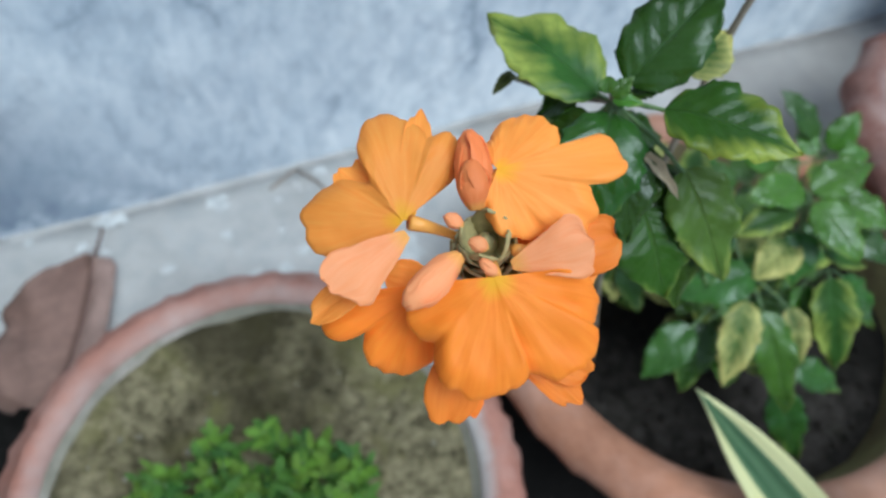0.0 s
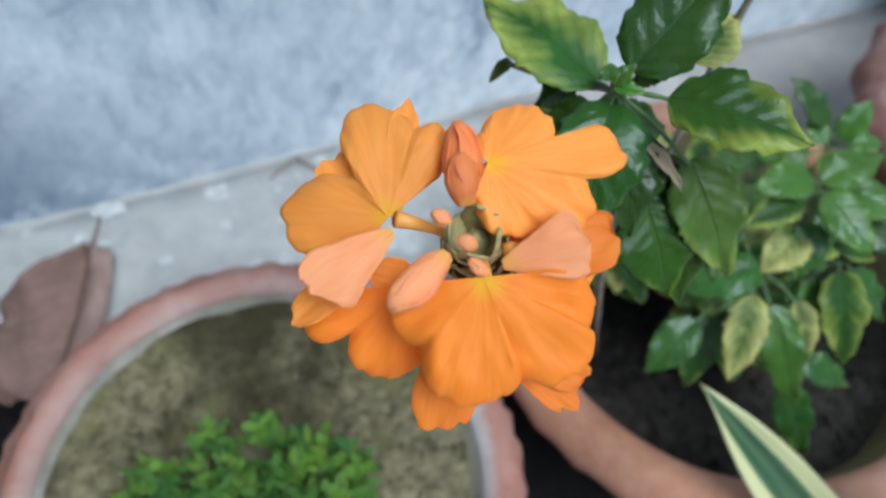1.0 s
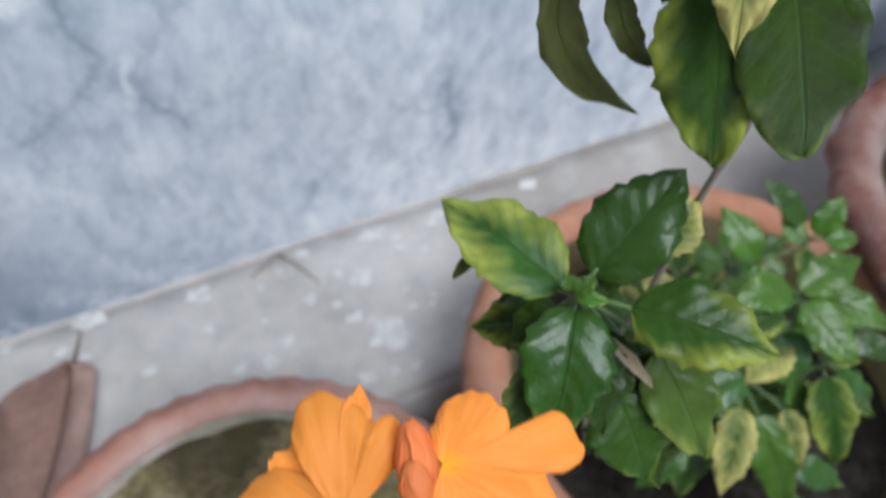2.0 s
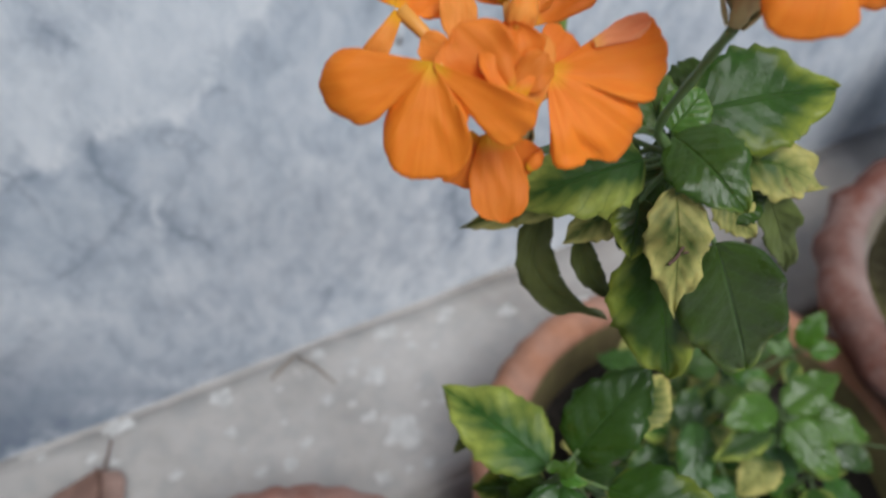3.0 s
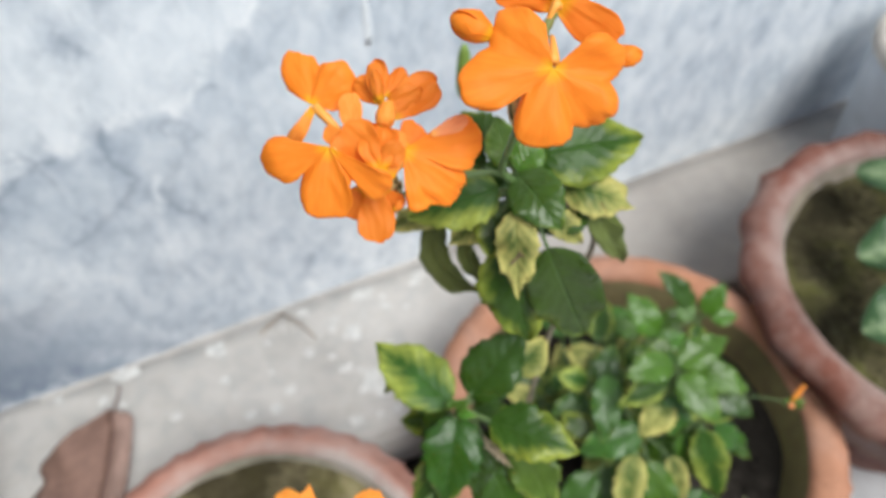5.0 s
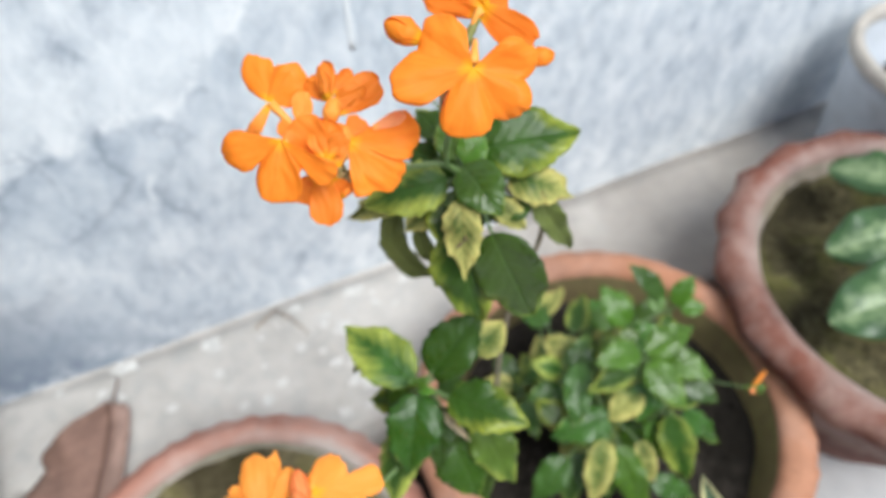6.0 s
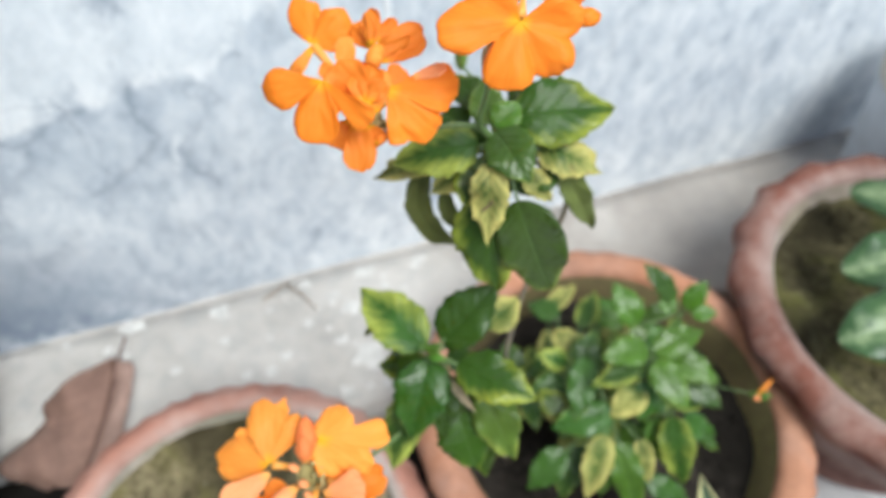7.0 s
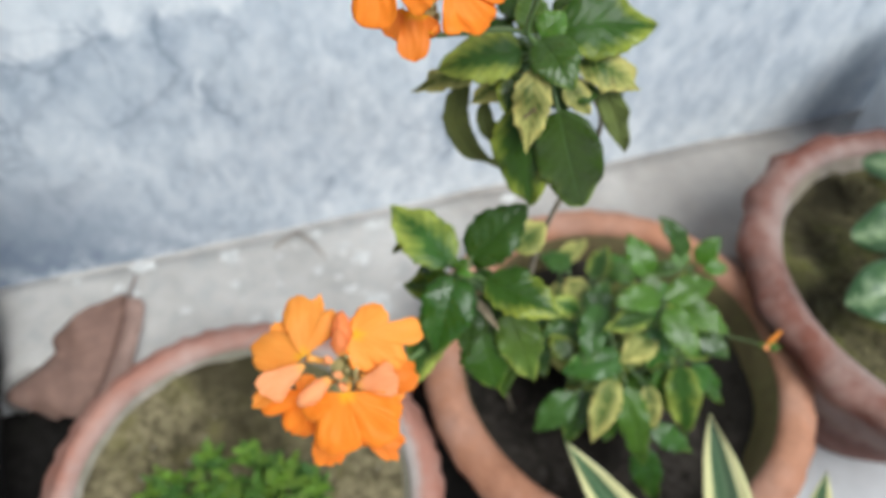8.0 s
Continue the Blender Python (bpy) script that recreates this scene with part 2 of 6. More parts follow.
def soil(name, dark, mid, moss, mossy):
    m, n, l, b = nodes_of(name)
    p = place_of(n)
    big = noise_node(n, l, p, 16.0, 6, 0.65, 0.5)
    fine = noise_node(n, l, p, 110.0, 5, 0.7)
    col = ramp(n, l, fine, [(0.3, dark), (0.7, mid)])
    col = mixed(n, l, ramp(n, l, big, [(0.62 - mossy, (0.0,)), (0.78 - mossy, (0.85,))]), col, moss)
    pale = ramp(n, l, noise_node(n, l, p, 24.0, 5, 0.68, 0.1), [(0.52, (0.0,)), (0.66, (0.8,))])
    col = mixed(n, l, sums(n, l, "MULTIPLY", pale, min(1.0, mossy * 3)), col, tuple(c * 1.9 + 0.03 for c in mid))
    patch = ramp(n, l, noise_node(n, l, p, 9.0, 4, 0.6, 0.2), [(0.38, (0.85,)), (0.54, (0.0,))])
    col = mixed(n, l, patch, col, dark)
    l.new(col, b.inputs["Base Color"])
    b.inputs["Roughness"].default_value = 0.95
    b.inputs["Specular IOR Level"].default_value = 0.08
    bumped(n, l, b, sums(n, l, "ADD", big, fine), 0.8, 0.006)
    return m


def leaf_material(name, green, vein, rim, edge, patch, gloss=0.32, thin=0.15, scorch=0.0, shine=0.26):
    """A leaf blade. The UV map runs across (u, the midrib at 0.5) and along it (v): the midrib and side veins are paler, the
    margin and patches between the veins turn yellow. edge: how far the yellow reaches in; patch: how much of the blade it takes."""
    m, n, l, b = nodes_of(name)
    uv = n.new("ShaderNodeUVMap").outputs[0]
    p = place_of(n)
    sep = n.new("ShaderNodeSeparateXYZ")
    l.new(uv, sep.inputs[0])
    across = sums(n, l, "MULTIPLY", sums(n, l, "ABSOLUTE", sums(n, l, "SUBTRACT", sep.outputs[0], 0.5)), 2.0)
    rnd = n.new("ShaderNodeObjectInfo").outputs["Random"]
    blot = noise_node(n, l, p, 60.0, 5, 0.6, 0.3)
    broad = noise_node(n, l, p, 24.0, 3, 0.5)
    # side veins: slanting lines off the midrib
    run = sums(n, l, "SUBTRACT", sums(n, l, "MULTIPLY", sep.outputs[1], 6.5), sums(n, l, "MULTIPLY", across, 2.0))
    run = sums(n, l, "ADD", run, sums(n, l, "MULTIPLY", broad, 0.9))
    tooth = sums(n, l, "ABSOLUTE", sums(n, l, "SUBTRACT", sums(n, l, "FRACT", run), 0.5))
    side = ramp(n, l, tooth, [(0.0, (1.0,)), (0.05, (0.0,))])
    mid = ramp(n, l, across, [(0.0, (1.0,)), (0.06, (0.0,))])
    between = ramp(n, l, tooth, [(0.02, (0.0,)), (0.5, (1.0,))])
    col = ramp(n, l, blot, [(0.25, tuple(c * 0.7 for c in green)), (0.75, tuple(c * 1.3 for c in green))])
    hue = n.new("ShaderNodeHueSaturation")
    l.new(col, hue.inputs["Color"])
    l.new(sums(n, l, "ADD", sums(n, l, "MULTIPLY", rnd, 0.5), 0.75), hue.inputs["Value"])
    l.new(sums(n, l, "ADD", sums(n, l, "MULTIPLY", rnd, 0.03), 0.485), hue.inputs["Hue"])
    col = hue.outputs[0]
    # yellowing: from the margin inwards, in fingers between the veins, most towards the tip
    wide = noise_node(n, l, p, 34.0, 3, 0.55)
    e = sums(n, l, "ADD", sums(n, l, "ADD", across, sums(n, l, "MULTIPLY", between, 0.16)), sums(n, l, "ADD", sums(n, l, "MULTIPLY", wide, 2.3), sums(n, l, "MULTIPLY", blot, 0.25)))
    e = sums(n, l, "ADD", sums(n, l, "SUBTRACT", e, 0.92), sums(n, l, "MULTIPLY", sums(n, l, "POWER", sep.outputs[1], 2.0), 0.75))
    yl = ramp(n, l, sums(n, l, "MULTIPLY", e, 0.4), [(max(0.02, 0.74 - edge), (0.0,)), (min(0.98, 1.0 - edge * 0.8), (1.0,))])
    pt = sums(n, l, "MULTIPLY", ramp(n, l, sums(n, l, "ADD", sums(n, l, "ADD", sums(n, l, "MULTIPLY", broad, 0.3), sums(n, l, "MULTIPLY", blot, 0.7)), sums(n, l, "MULTIPLY", between, 0.06)), [(0.62 - 0.4 * patch, (0.0,)), (0.75 - 0.3 * patch, (1.0,))]), min(1.0, patch * 1.6))
    yellow = ramp(n, l, blot, [(0.3, tuple(c * 0.8 for c in rim)), (0.7, rim)])
    col = mixed(n, l, sums(n, l, "MAXIMUM", yl, pt), col, yellow)
    if scorch:
        burn = sums(n, l, "ADD", noise_node(n, l, p, 75.0, 4, 0.6, 0.2), sums(n, l, "MULTIPLY", sums(n, l, "POWER", sep.outputs[1], 6.0), 0.18))
        col = mixed(n, l, ramp(n, l, burn, [(0.66, (0.0,)), (0.72, (scorch,))]), col, (0.13, 0.055, 0.02))
    col = mixed(n, l, sums(n, l, "MULTIPLY", sums(n, l, "MAXIMUM", mid, sums(n, l, "MULTIPLY", side, 0.7)), 0.55), col, vein)
    # the fine net of veins
    net = n.new("ShaderNodeTexVoronoi")
    net.feature = "DISTANCE_TO_EDGE"
    net.inputs["Scale"].default_value = 260.0
    l.new(p, net.inputs["Vector"])
    mesh = ramp(n, l, net.outputs["Distance"], [(0.0, (1.0,)), (0.22, (0.0,))])
    col = mixed(n, l, sums(n, l, "MULTIPLY", mesh, 0.16), col, vein)
    l.new(col, b.inputs["Base Color"])
    fibre = noise_node(n, l, p, 260.0, 4, 0.7)
    l.new(sums(n, l, "ADD", sums(n, l, "MULTIPLY", blot, 0.35), gloss - 0.12), b.inputs["Roughness"])
    b.inputs["Specular IOR Level"].default_value = shine
    h = sums(n, l, "SUBTRACT", sums(n, l, "MULTIPLY", between, 0.20), sums(n, l, "MULTIPLY", mid, 0.9))
    h = sums(n, l, "ADD", h, sums(n, l, "SUBTRACT", sums(n, l, "MULTIPLY", fibre, 0.3), sums(n, l, "MULTIPLY", mesh, 0.05)))
    bumped(n, l, b, sums(n, l, "ADD", h, sums(n, l, "MULTIPLY", blot, 1.0)), 0.55, 0.0012)
    tr = n.new("ShaderNodeBsdfTranslucent")
    l.new(col, tr.inputs[0])
    mix = n.new("ShaderNodeMixShader")
    mix.inputs[0].default_value = thin
    l.new(b.outputs[0], mix.inputs[1])
    l.new(tr.outputs[0], mix.inputs[2])
    l.new(mix.outputs[0], n["Material Output"].inputs[0])
    return m


def petal_material(name, base, deep, throat):
    """Thin satin petal with faint lengthwise veins, a deeper foot and a yellow throat."""
    m, n, l, b = nodes_of(name)
    uv = n.new("ShaderNodeUVMap").outputs[0]
    p = place_of(n)
    sep = n.new("ShaderNodeSeparateXYZ")
    l.new(uv, sep.inputs[0])
    st = n.new("ShaderNodeCombineXYZ")
    l.new(sums(n, l, "MULTIPLY", sep.outputs[0], 16.0), st.inputs[0])
    l.new(sums(n, l, "MULTIPLY", sep.outputs[1], 1.6), st.inputs[1])
    vein = noise_node(n, l, st.outputs[0], 1.0, 3, 0.6, 0.5)
    blot = noise_node(n, l, p, 90.0, 4, 0.6)
    rnd = n.new("ShaderNodeObjectInfo").outputs["Random"]
    col = mixed(n, l, ramp(n, l, vein, [(0.35, (0.0,)), (0.7, (1.0,))]), deep, base)
    col = mixed(n, l, sums(n, l, "MULTIPLY", blot, 0.35), col, tuple(min(1.0, c * 1.15 + 0.01) for c in base))
    col = mixed(n, l, ramp(n, l, sep.outputs[1], [(0.06, (0.95,)), (0.23, (0.0,))]), col, throat)
    hue = n.new("ShaderNodeHueSaturation")
    l.new(col, hue.inputs["Color"])
    l.new(sums(n, l, "ADD", sums(n, l, "MULTIPLY", rnd, 0.2), 0.9), hue.inputs["Value"])
    l.new(hue.outputs[0], b.inputs["Base Color"])
    b.inputs["Roughness"].default_value = 0.55
    b.inputs["Specular IOR Level"].default_value = 0.3
    bumped(n, l, b, sums(n, l, "ADD", sums(n, l, "MULTIPLY", vein, 0.5), blot), 0.28, 0.0010)
    tr = n.new("ShaderNodeBsdfTranslucent")
    l.new(hue.outputs[0], tr.inputs[0])
    mix = n.new("ShaderNodeMixShader")
    mix.inputs[0].default_value = 0.32
    l.new(b.outputs[0], mix.inputs[1])
    l.new(tr.outputs[0], mix.inputs[2])
    l.new(mix.outputs[0], n["Material Output"].inputs[0])
    return m


def plain(name, base, rough=0.7, vary=0.25, scale=40.0, bump=0.4):
    m, n, l, b = nodes_of(name)
    p = place_of(n)
    f = noise_node(n, l, p, scale, 5, 0.6, 0.2)
    l.new(ramp(n, l, f, [(0.25, tuple(c * (1 - vary) for c in base)), (0.75, tuple(min(1, c * (1 + vary)) for c in base))]), b.inputs["Base Color"])
    b.inputs["Roughness"].default_value = rough
    bumped(n, l, b, f, bump, 0.002)
    return m


WALL = plaster()
PLINTH = cement("worn_cement", (0.31, 0.30, 0.285), (0.56, 0.545, 0.525), (0.53, 0.475, 0.415), (0.62, 0.34))
GROUND = cement("yard_cement", (0.45, 0.45, 0.45), (0.66, 0.665, 0.67), (0.56, 0.55, 0.54))
CLAY_OLD = terracotta("chalky_terracotta", (0.38, 0.165, 0.115), (0.46, 0.24, 0.18), 0.45, (0.54, 0.44, 0.39), (-0.011, 0.178, 0.139, 0.156))
CLAY_NEW = terracotta("orange_terracotta", (0.42, 0.185, 0.10), (0.50, 0.25, 0.15), 0.22)
CLAY_RED = terracotta("red_terracotta", (0.155, 0.048, 0.029), (0.20, 0.072, 0.046), 0.60, (0.44, 0.33, 0.285), (0.695, 0.163, 0.168, 0.196))
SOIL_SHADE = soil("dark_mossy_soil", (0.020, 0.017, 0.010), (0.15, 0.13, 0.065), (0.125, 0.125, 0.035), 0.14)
INNER_DULL = terracotta("weathered_inner_clay", (0.22, 0.18, 0.13), (0.32, 0.28, 0.22), 0.5)
INNER = terracotta("stained_inner_clay", (0.25, 0.225, 0.165), (0.31, 0.29, 0.225), 0.5)
INNER_MOSS = terracotta("mossy_inner_clay", (0.13, 0.095, 0.042), (0.18, 0.16, 0.055), 0.15, (0.26, 0.27, 0.07))
SOIL_MOSS = soil("mossy_soil", (0.036, 0.030, 0.015), (0.31, 0.262, 0.150), (0.165, 0.148, 0.055), 0.13)
SOIL_DARK = soil("dark_soil", (0.012, 0.0105, 0.0085), (0.066, 0.056, 0.047), (0.055, 0.052, 0.034), 0.0)
LEAF = leaf_material("green_leaf", (0.030, 0.063, 0.003), (0.09, 0.155, 0.04), (0.22, 0.29, 0.04), 0.03, 0.0, 0.28, 0.12, 0.0, 0.20)
LEAF_EDGED = leaf_material("yellow_edged_leaf", (0.030, 0.066, 0.003), (0.06, 0.12, 0.028), (0.34, 0.39, 0.05), 0.27, 0.0, 0.28, 0.14, 0.0, 0.26)
LEAF_LIMED = leaf_material("yellowing_leaf", (0.036, 0.092, 0.011), (0.06, 0.14, 0.025), (0.40, 0.46, 0.08), 0.36, 0.0, 0.40, 0.15)
LEAF_PALE = leaf_material("yellowed_leaf", (0.06, 0.11, 0.016), (0.12, 0.20, 0.045), (0.64, 0.58, 0.18), 0.46, 0.42, 0.48, 0.2, 0.8)
LEAF_YOUNG = leaf_material("fresh_leaf", (0.066, 0.155, 0.008), (0.12, 0.21, 0.055), (0.28, 0.38, 0.07), 0.10, 0.0, 0.26, 0.14, 0.0, 0.45)
LEAF_GLOSS = leaf_material("glossy_leaf", (0.028, 0.070, 0.005), (0.055, 0.11, 0.028), (0.22, 0.29, 0.04), 0.03, 0.0, 0.22, 0.10, 0.0, 0.36)
LEAF_MID = leaf_material("mid_green_leaf", (0.042, 0.092, 0.006), (0.08, 0.15, 0.035), (0.24, 0.32, 0.05), 0.05, 0.0, 0.24, 0.16, 0.0, 0.42)
LEAF_SEED = leaf_material("seedling_leaf", (0.040, 0.100, 0.010), (0.09, 0.16, 0.05), (0.26, 0.34, 0.06), 0.08, 0.0, 0.24, 0.14, 0.0, 0.42)
WITHERED = leaf_material("withered_leaf", (0.36, 0.28, 0.19), (0.28, 0.20, 0.13), (0.45, 0.38, 0.27), 0.1, 0.15, 0.75, 0.06)
LEAF_LIGHT = leaf_material("light_green_leaf", (0.075, 0.125, 0.014), (0.11, 0.17, 0.04), (0.30, 0.36, 0.06), 0.14, 0.0, 0.34, 0.2)
LEAF_OLIVE = leaf_material("dull_leaf", (0.125, 0.15, 0.036), (0.12, 0.145, 0.045), (0.2, 0.22, 0.08), 0.12, 0.0, 0.48, 0.1)
PETAL = petal_material("orange_petal", (1.0, 0.42, 0.068), (0.98, 0.345, 0.040), (0.95, 0.50, 0.012))
PETAL_DEEP = petal_material("deep_orange_petal", (0.88, 0.285, 0.026), (0.83, 0.23, 0.015), (0.88, 0.48, 0.01))
PETAL_RICH = petal_material("rich_orange_petal", (1.0, 0.325, 0.022), (0.95, 0.265, 0.013), (0.92, 0.50, 0.01))
PETAL_SALMON = petal_material("salmon_petal", (0.95, 0.32, 0.10), (0.90, 0.25, 0.06), (0.95, 0.45, 0.10))
PETAL_PALE = petal_material("peach_petal", (1.0, 0.46, 0.20), (0.98, 0.38, 0.13), (0.95, 0.5, 0.12))
DRY_PALE = leaf_material("dead_leaf_underside", (0.30, 0.195, 0.165), (0.22, 0.13, 0.105), (0.36, 0.26, 0.22), 0.1, 0.15, 0.8, 0.06)
DRY_RIB = plain("dead_leaf_rib", (0.115, 0.062, 0.046), 0.8)
DRY = leaf_material("dead_leaf", (0.20, 0.118, 0.096), (0.15, 0.085, 0.065), (0.28, 0.19, 0.155), 0.1, 0.15, 0.75, 0.06)
LIME_RUN = plain("lime_run", (0.80, 0.83, 0.85), 0.9, 0.08, 60)
SEED = plain("green_seed_spike", (0.20, 0.30, 0.05), 0.5, 0.3, 150)
LIME = plain("white_lime", (0.57, 0.56, 0.535), 0.9, 0.25, 90)
POT_RIM = plain("worn_beige_rim", (0.46, 0.42, 0.37), 0.7, 0.25, 40)
WHITE_POT = plain("weathered_white_paint", (0.46, 0.49, 0.53), 0.75, 0.2, 18)
# near-black colour that carries the shade of the gaps between the pots
GAP_SHADE = soil("gap_shade_black", (0.012, 0.011, 0.010), (0.03, 0.027, 0.025), (0.03, 0.03, 0.02), 0.0)
BROWN_BAG = plain("dark_brown_sacking", (0.030, 0.025, 0.022), 0.8, 0.5, 45)
PEBBLE = plain("pebble", (0.22, 0.195, 0.14), 0.85, 0.4, 60)
TWIG = plain("dry_twig", (0.31, 0.25, 0.195), 0.85)
HERB = leaf_material("herb_leaf", (0.10, 0.215, 0.024), (0.12, 0.28, 0.08), (0.22, 0.42, 0.08), 0.12, 0.0, 0.45, 0.3)
HERB_DARK = leaf_material("shaded_herb_leaf", (0.045, 0.115, 0.016), (0.08, 0.18, 0.05), (0.12, 0.26, 0.06), 0.12, 0.0, 0.4, 0.25)
HERB_LIGHT = leaf_material("young_herb_leaf", (0.17, 0.31, 0.03), (0.2, 0.36, 0.08), (0.30, 0.48, 0.10), 0.12, 0.0, 0.4, 0.3)


def snake_material():
    """A stiff strap leaf: dark green middle with grey-green cross bands, cream margins."""
    m, n, l, b = nodes_of("banded_strap_leaf")
    uv = n.new("ShaderNodeUVMap").outputs[0]
    sep = n.new("ShaderNodeSeparateXYZ")
    l.new(uv, sep.inputs[0])
    p = place_of(n)
    across = sums(n, l, "MULTIPLY", sums(n, l, "ABSOLUTE", sums(n, l, "SUBTRACT", sep.outputs[0], 0.5)), 2.0)
    st = n.new("ShaderNodeCombineXYZ")
    l.new(sums(n, l, "MULTIPLY", sep.outputs[0], 9.0), st.inputs[0])
    l.new(sums(n, l, "MULTIPLY", sep.outputs[1], 1.2), st.inputs[1])
    streak = noise_node(n, l, st.outputs[0], 1.3, 4, 0.6, 0.2)
    band = noise_node(n, l, p, 30.0, 4, 0.6, 1.0)
    col = mixed(n, l, ramp(n, l, streak, [(0.4, (0.0,)), (0.6, (1.0,))]), (0.025, 0.065, 0.022), (0.12, 0.19, 0.09))
    col = mixed(n, l, sums(n, l, "MULTIPLY", band, 0.3), col, (0.03, 0.08, 0.03))
    rim = ramp(n, l, sums(n, l, "ADD", across, sums(n, l, "MULTIPLY", sums(n, l, "SUBTRACT", streak, 0.5), 0.15)), [(0.46, (0.0,)), (0.52, (1.0,))])
    col = mixed(n, l, rim, col, (0.60, 0.57, 0.28))
    l.new(col, b.inputs["Base Color"])
    b.inputs["Roughness"].default_value = 0.35
    bumped(n, l, b, streak, 0.3, 0.001)
    return m


def splashed_material():
    """A broad leaf: dark green rim, the middle splashed with cream along the midrib."""
    m, n, l, b = nodes_of("cream_splashed_leaf")
    sep = n.new("ShaderNodeSeparateXYZ")
    l.new(n.new("ShaderNodeUVMap").outputs[0], sep.inputs[0])
    p = place_of(n)
    across = sums(n, l, "MULTIPLY", sums(n, l, "ABSOLUTE", sums(n, l, "SUBTRACT", sep.outputs[0], 0.5)), 2.0)
    blot = noise_node(n, l, p, 95.0, 5, 0.65, 0.4)
    wide = noise_node(n, l, p, 34.0, 3, 0.5)
    col = ramp(n, l, wide, [(0.3, (0.022, 0.060, 0.016)), (0.7, (0.045, 0.105, 0.030))])
    splash = sums(n, l, "SUBTRACT", sums(n, l, "ADD", blot, sums(n, l, "MULTIPLY", wide, 0.4)), sums(n, l, "MULTIPLY", sums(n, l, "POWER", across, 2.0), 0.55))
    col = mixed(n, l, ramp(n, l, splash, [(0.52, (0.0,)), (0.80, (0.85,))]), col, (0.24, 0.32, 0.16))
    rib = ramp(n, l, across, [(0.0, (0.7,)), (0.07, (0.0,))])
    col = mixed(n, l, rib, col, (0.30, 0.38, 0.22))
    l.new(col, b.inputs["Base Color"])
    b.inputs["Roughness"].default_value = 0.34
    bumped(n, l, b, sums(n, l, "SUBTRACT", wide, sums(n, l, "MULTIPLY", rib, 0.5)), 0.4, 0.002)
    return m


LEAF_SPLASHED = splashed_material()
SNAKE = snake_material()
STEM = plain("green_stem", (0.12, 0.19, 0.06), 0.5)
CALYX = plain("calyx", (0.17, 0.19, 0.045), 0.55)
STEM_BROWN = plain("woody_stem", (0.24, 0.20, 0.145), 0.8, 0.35, 90)
BRACT = plain("bract", (0.40, 0.34, 0.145), 0.65, 0.45, 160)
TUBE = plain("flower_tube", (0.80, 0.36, 0.06), 0.5, 0.15)

# ---- helpers for things ----
def thing(name, label, category, group="", at=(0, 0, 0)):
    ob = new(name)
    ob.empty_display_size = 0.02
    ob.location = at
    return tagged(ob, label, category, group)


def part(name, bm, material, parent=None, label="", smooth=True):
    me = bpy.data.meshes.new(name)
    bm.to_mesh(me)
    bm.free()
    me.materials.append(material)
    if smooth:
        me.polygons.foreach_set("use_smooth", [True] * len(me.polygons))
    ob = new(name, me)
    if parent is not None:
        ob.parent = parent
        p, off = parent, Vector((0, 0, 0))
        while p is not None:
            off += p.location
            p = p.parent
        ob.location = -off
    return tagged(ob, label)


def box_bm(x0, x1, y0, y1, z0, z1, bevel=0.0, cuts=0, wobble=0.0):
    bm = bmesh.new()
    bmesh.ops.create_cube(bm, size=1)
    for v in bm.verts:
        v.co = Vector((x0 + (v.co.x + 0.5) * (x1 - x0), y0 + (v.co.y + 0.5) * (y1 - y0), z0 + (v.co.z + 0.5) * (z1 - z0)))
    if bevel:
        bmesh.ops.bevel(bm, geom=bm.edges[:], offset=bevel, segments=3, affect="EDGES")
    if cuts:
        bmesh.ops.subdivide_edges(bm, edges=bm.edges[:], cuts=cuts, use_grid_fill=True)
    if wobble:
        for v in bm.verts:
            v.co += noise.noise_vector(v.co * 14) * wobble
    return bm


def revolve(profile, seg=96, wave=None, close=False):
    """A solid of revolution round z. profile: (radius, height) pairs; wave(k, angle) gives a shift of radius and height for ring k."""
    bm = bmesh.new()
    rings = []
    for k, (r, z) in enumerate(profile):
        ring = []
        for i in range(seg):
            a = 2 * math.pi * i / seg
            dr, dz = wave(k, a) if wave else (0, 0)
            ring.append(bm.verts.new(((r + dr) * math.cos(a), (r + dr) * math.sin(a), z + dz)))
        rings.append(ring)
    for lo, hi in zip(rings, rings[1:]):
        for i in range(seg):
            j = (i + 1) % seg
            bm.faces.new((lo[i], lo[j], hi[j], hi[i]))
    if close:
        for ring, flip in ((rings[0], True), (rings[-1], False)):
            bm.faces.new(ring[::-1] if flip else ring)
    bmesh.ops.recalc_face_normals(bm, faces=bm.faces[:])
    return bm


def tube_bm(points, radii, seg=8, bm=None):
    """A round stalk through the points, tapering by radii."""
    bm = bm or bmesh.new()
    pts = [Vector(p) for p in points]
    rings, side = [], None
    for k, p in enumerate(pts):
        d = (pts[min(k + 1, len(pts) - 1)] - pts[max(k - 1, 0)]).normalized()
        side = d.orthogonal().normalized() if side is None else (side - d * side.dot(d)).normalized()
        up = d.cross(side)
        rings.append([bm.verts.new(p + (side * math.cos(a) + up * math.sin(a)) * radii[k]) for a in (2 * math.pi * i / seg for i in range(seg))])
    for lo, hi in zip(rings, rings[1:]):
        for i in range(seg):
            bm.faces.new((lo[i], lo[(i + 1) % seg], hi[(i + 1) % seg], hi[i]))
    bm.faces.new(rings[0][::-1])
    bm.faces.new(rings[-1])
    return bm


def bend(a, b, sag, n=8):
    """Points on a curve from a to b that bows by the vector sag at its middle."""
    a, b, sag = Vector(a), Vector(b), Vector(sag)
    return [a.lerp(b, i / n) + sag * (4 * (i / n) * (1 - i / n)) for i in range(n + 1)]


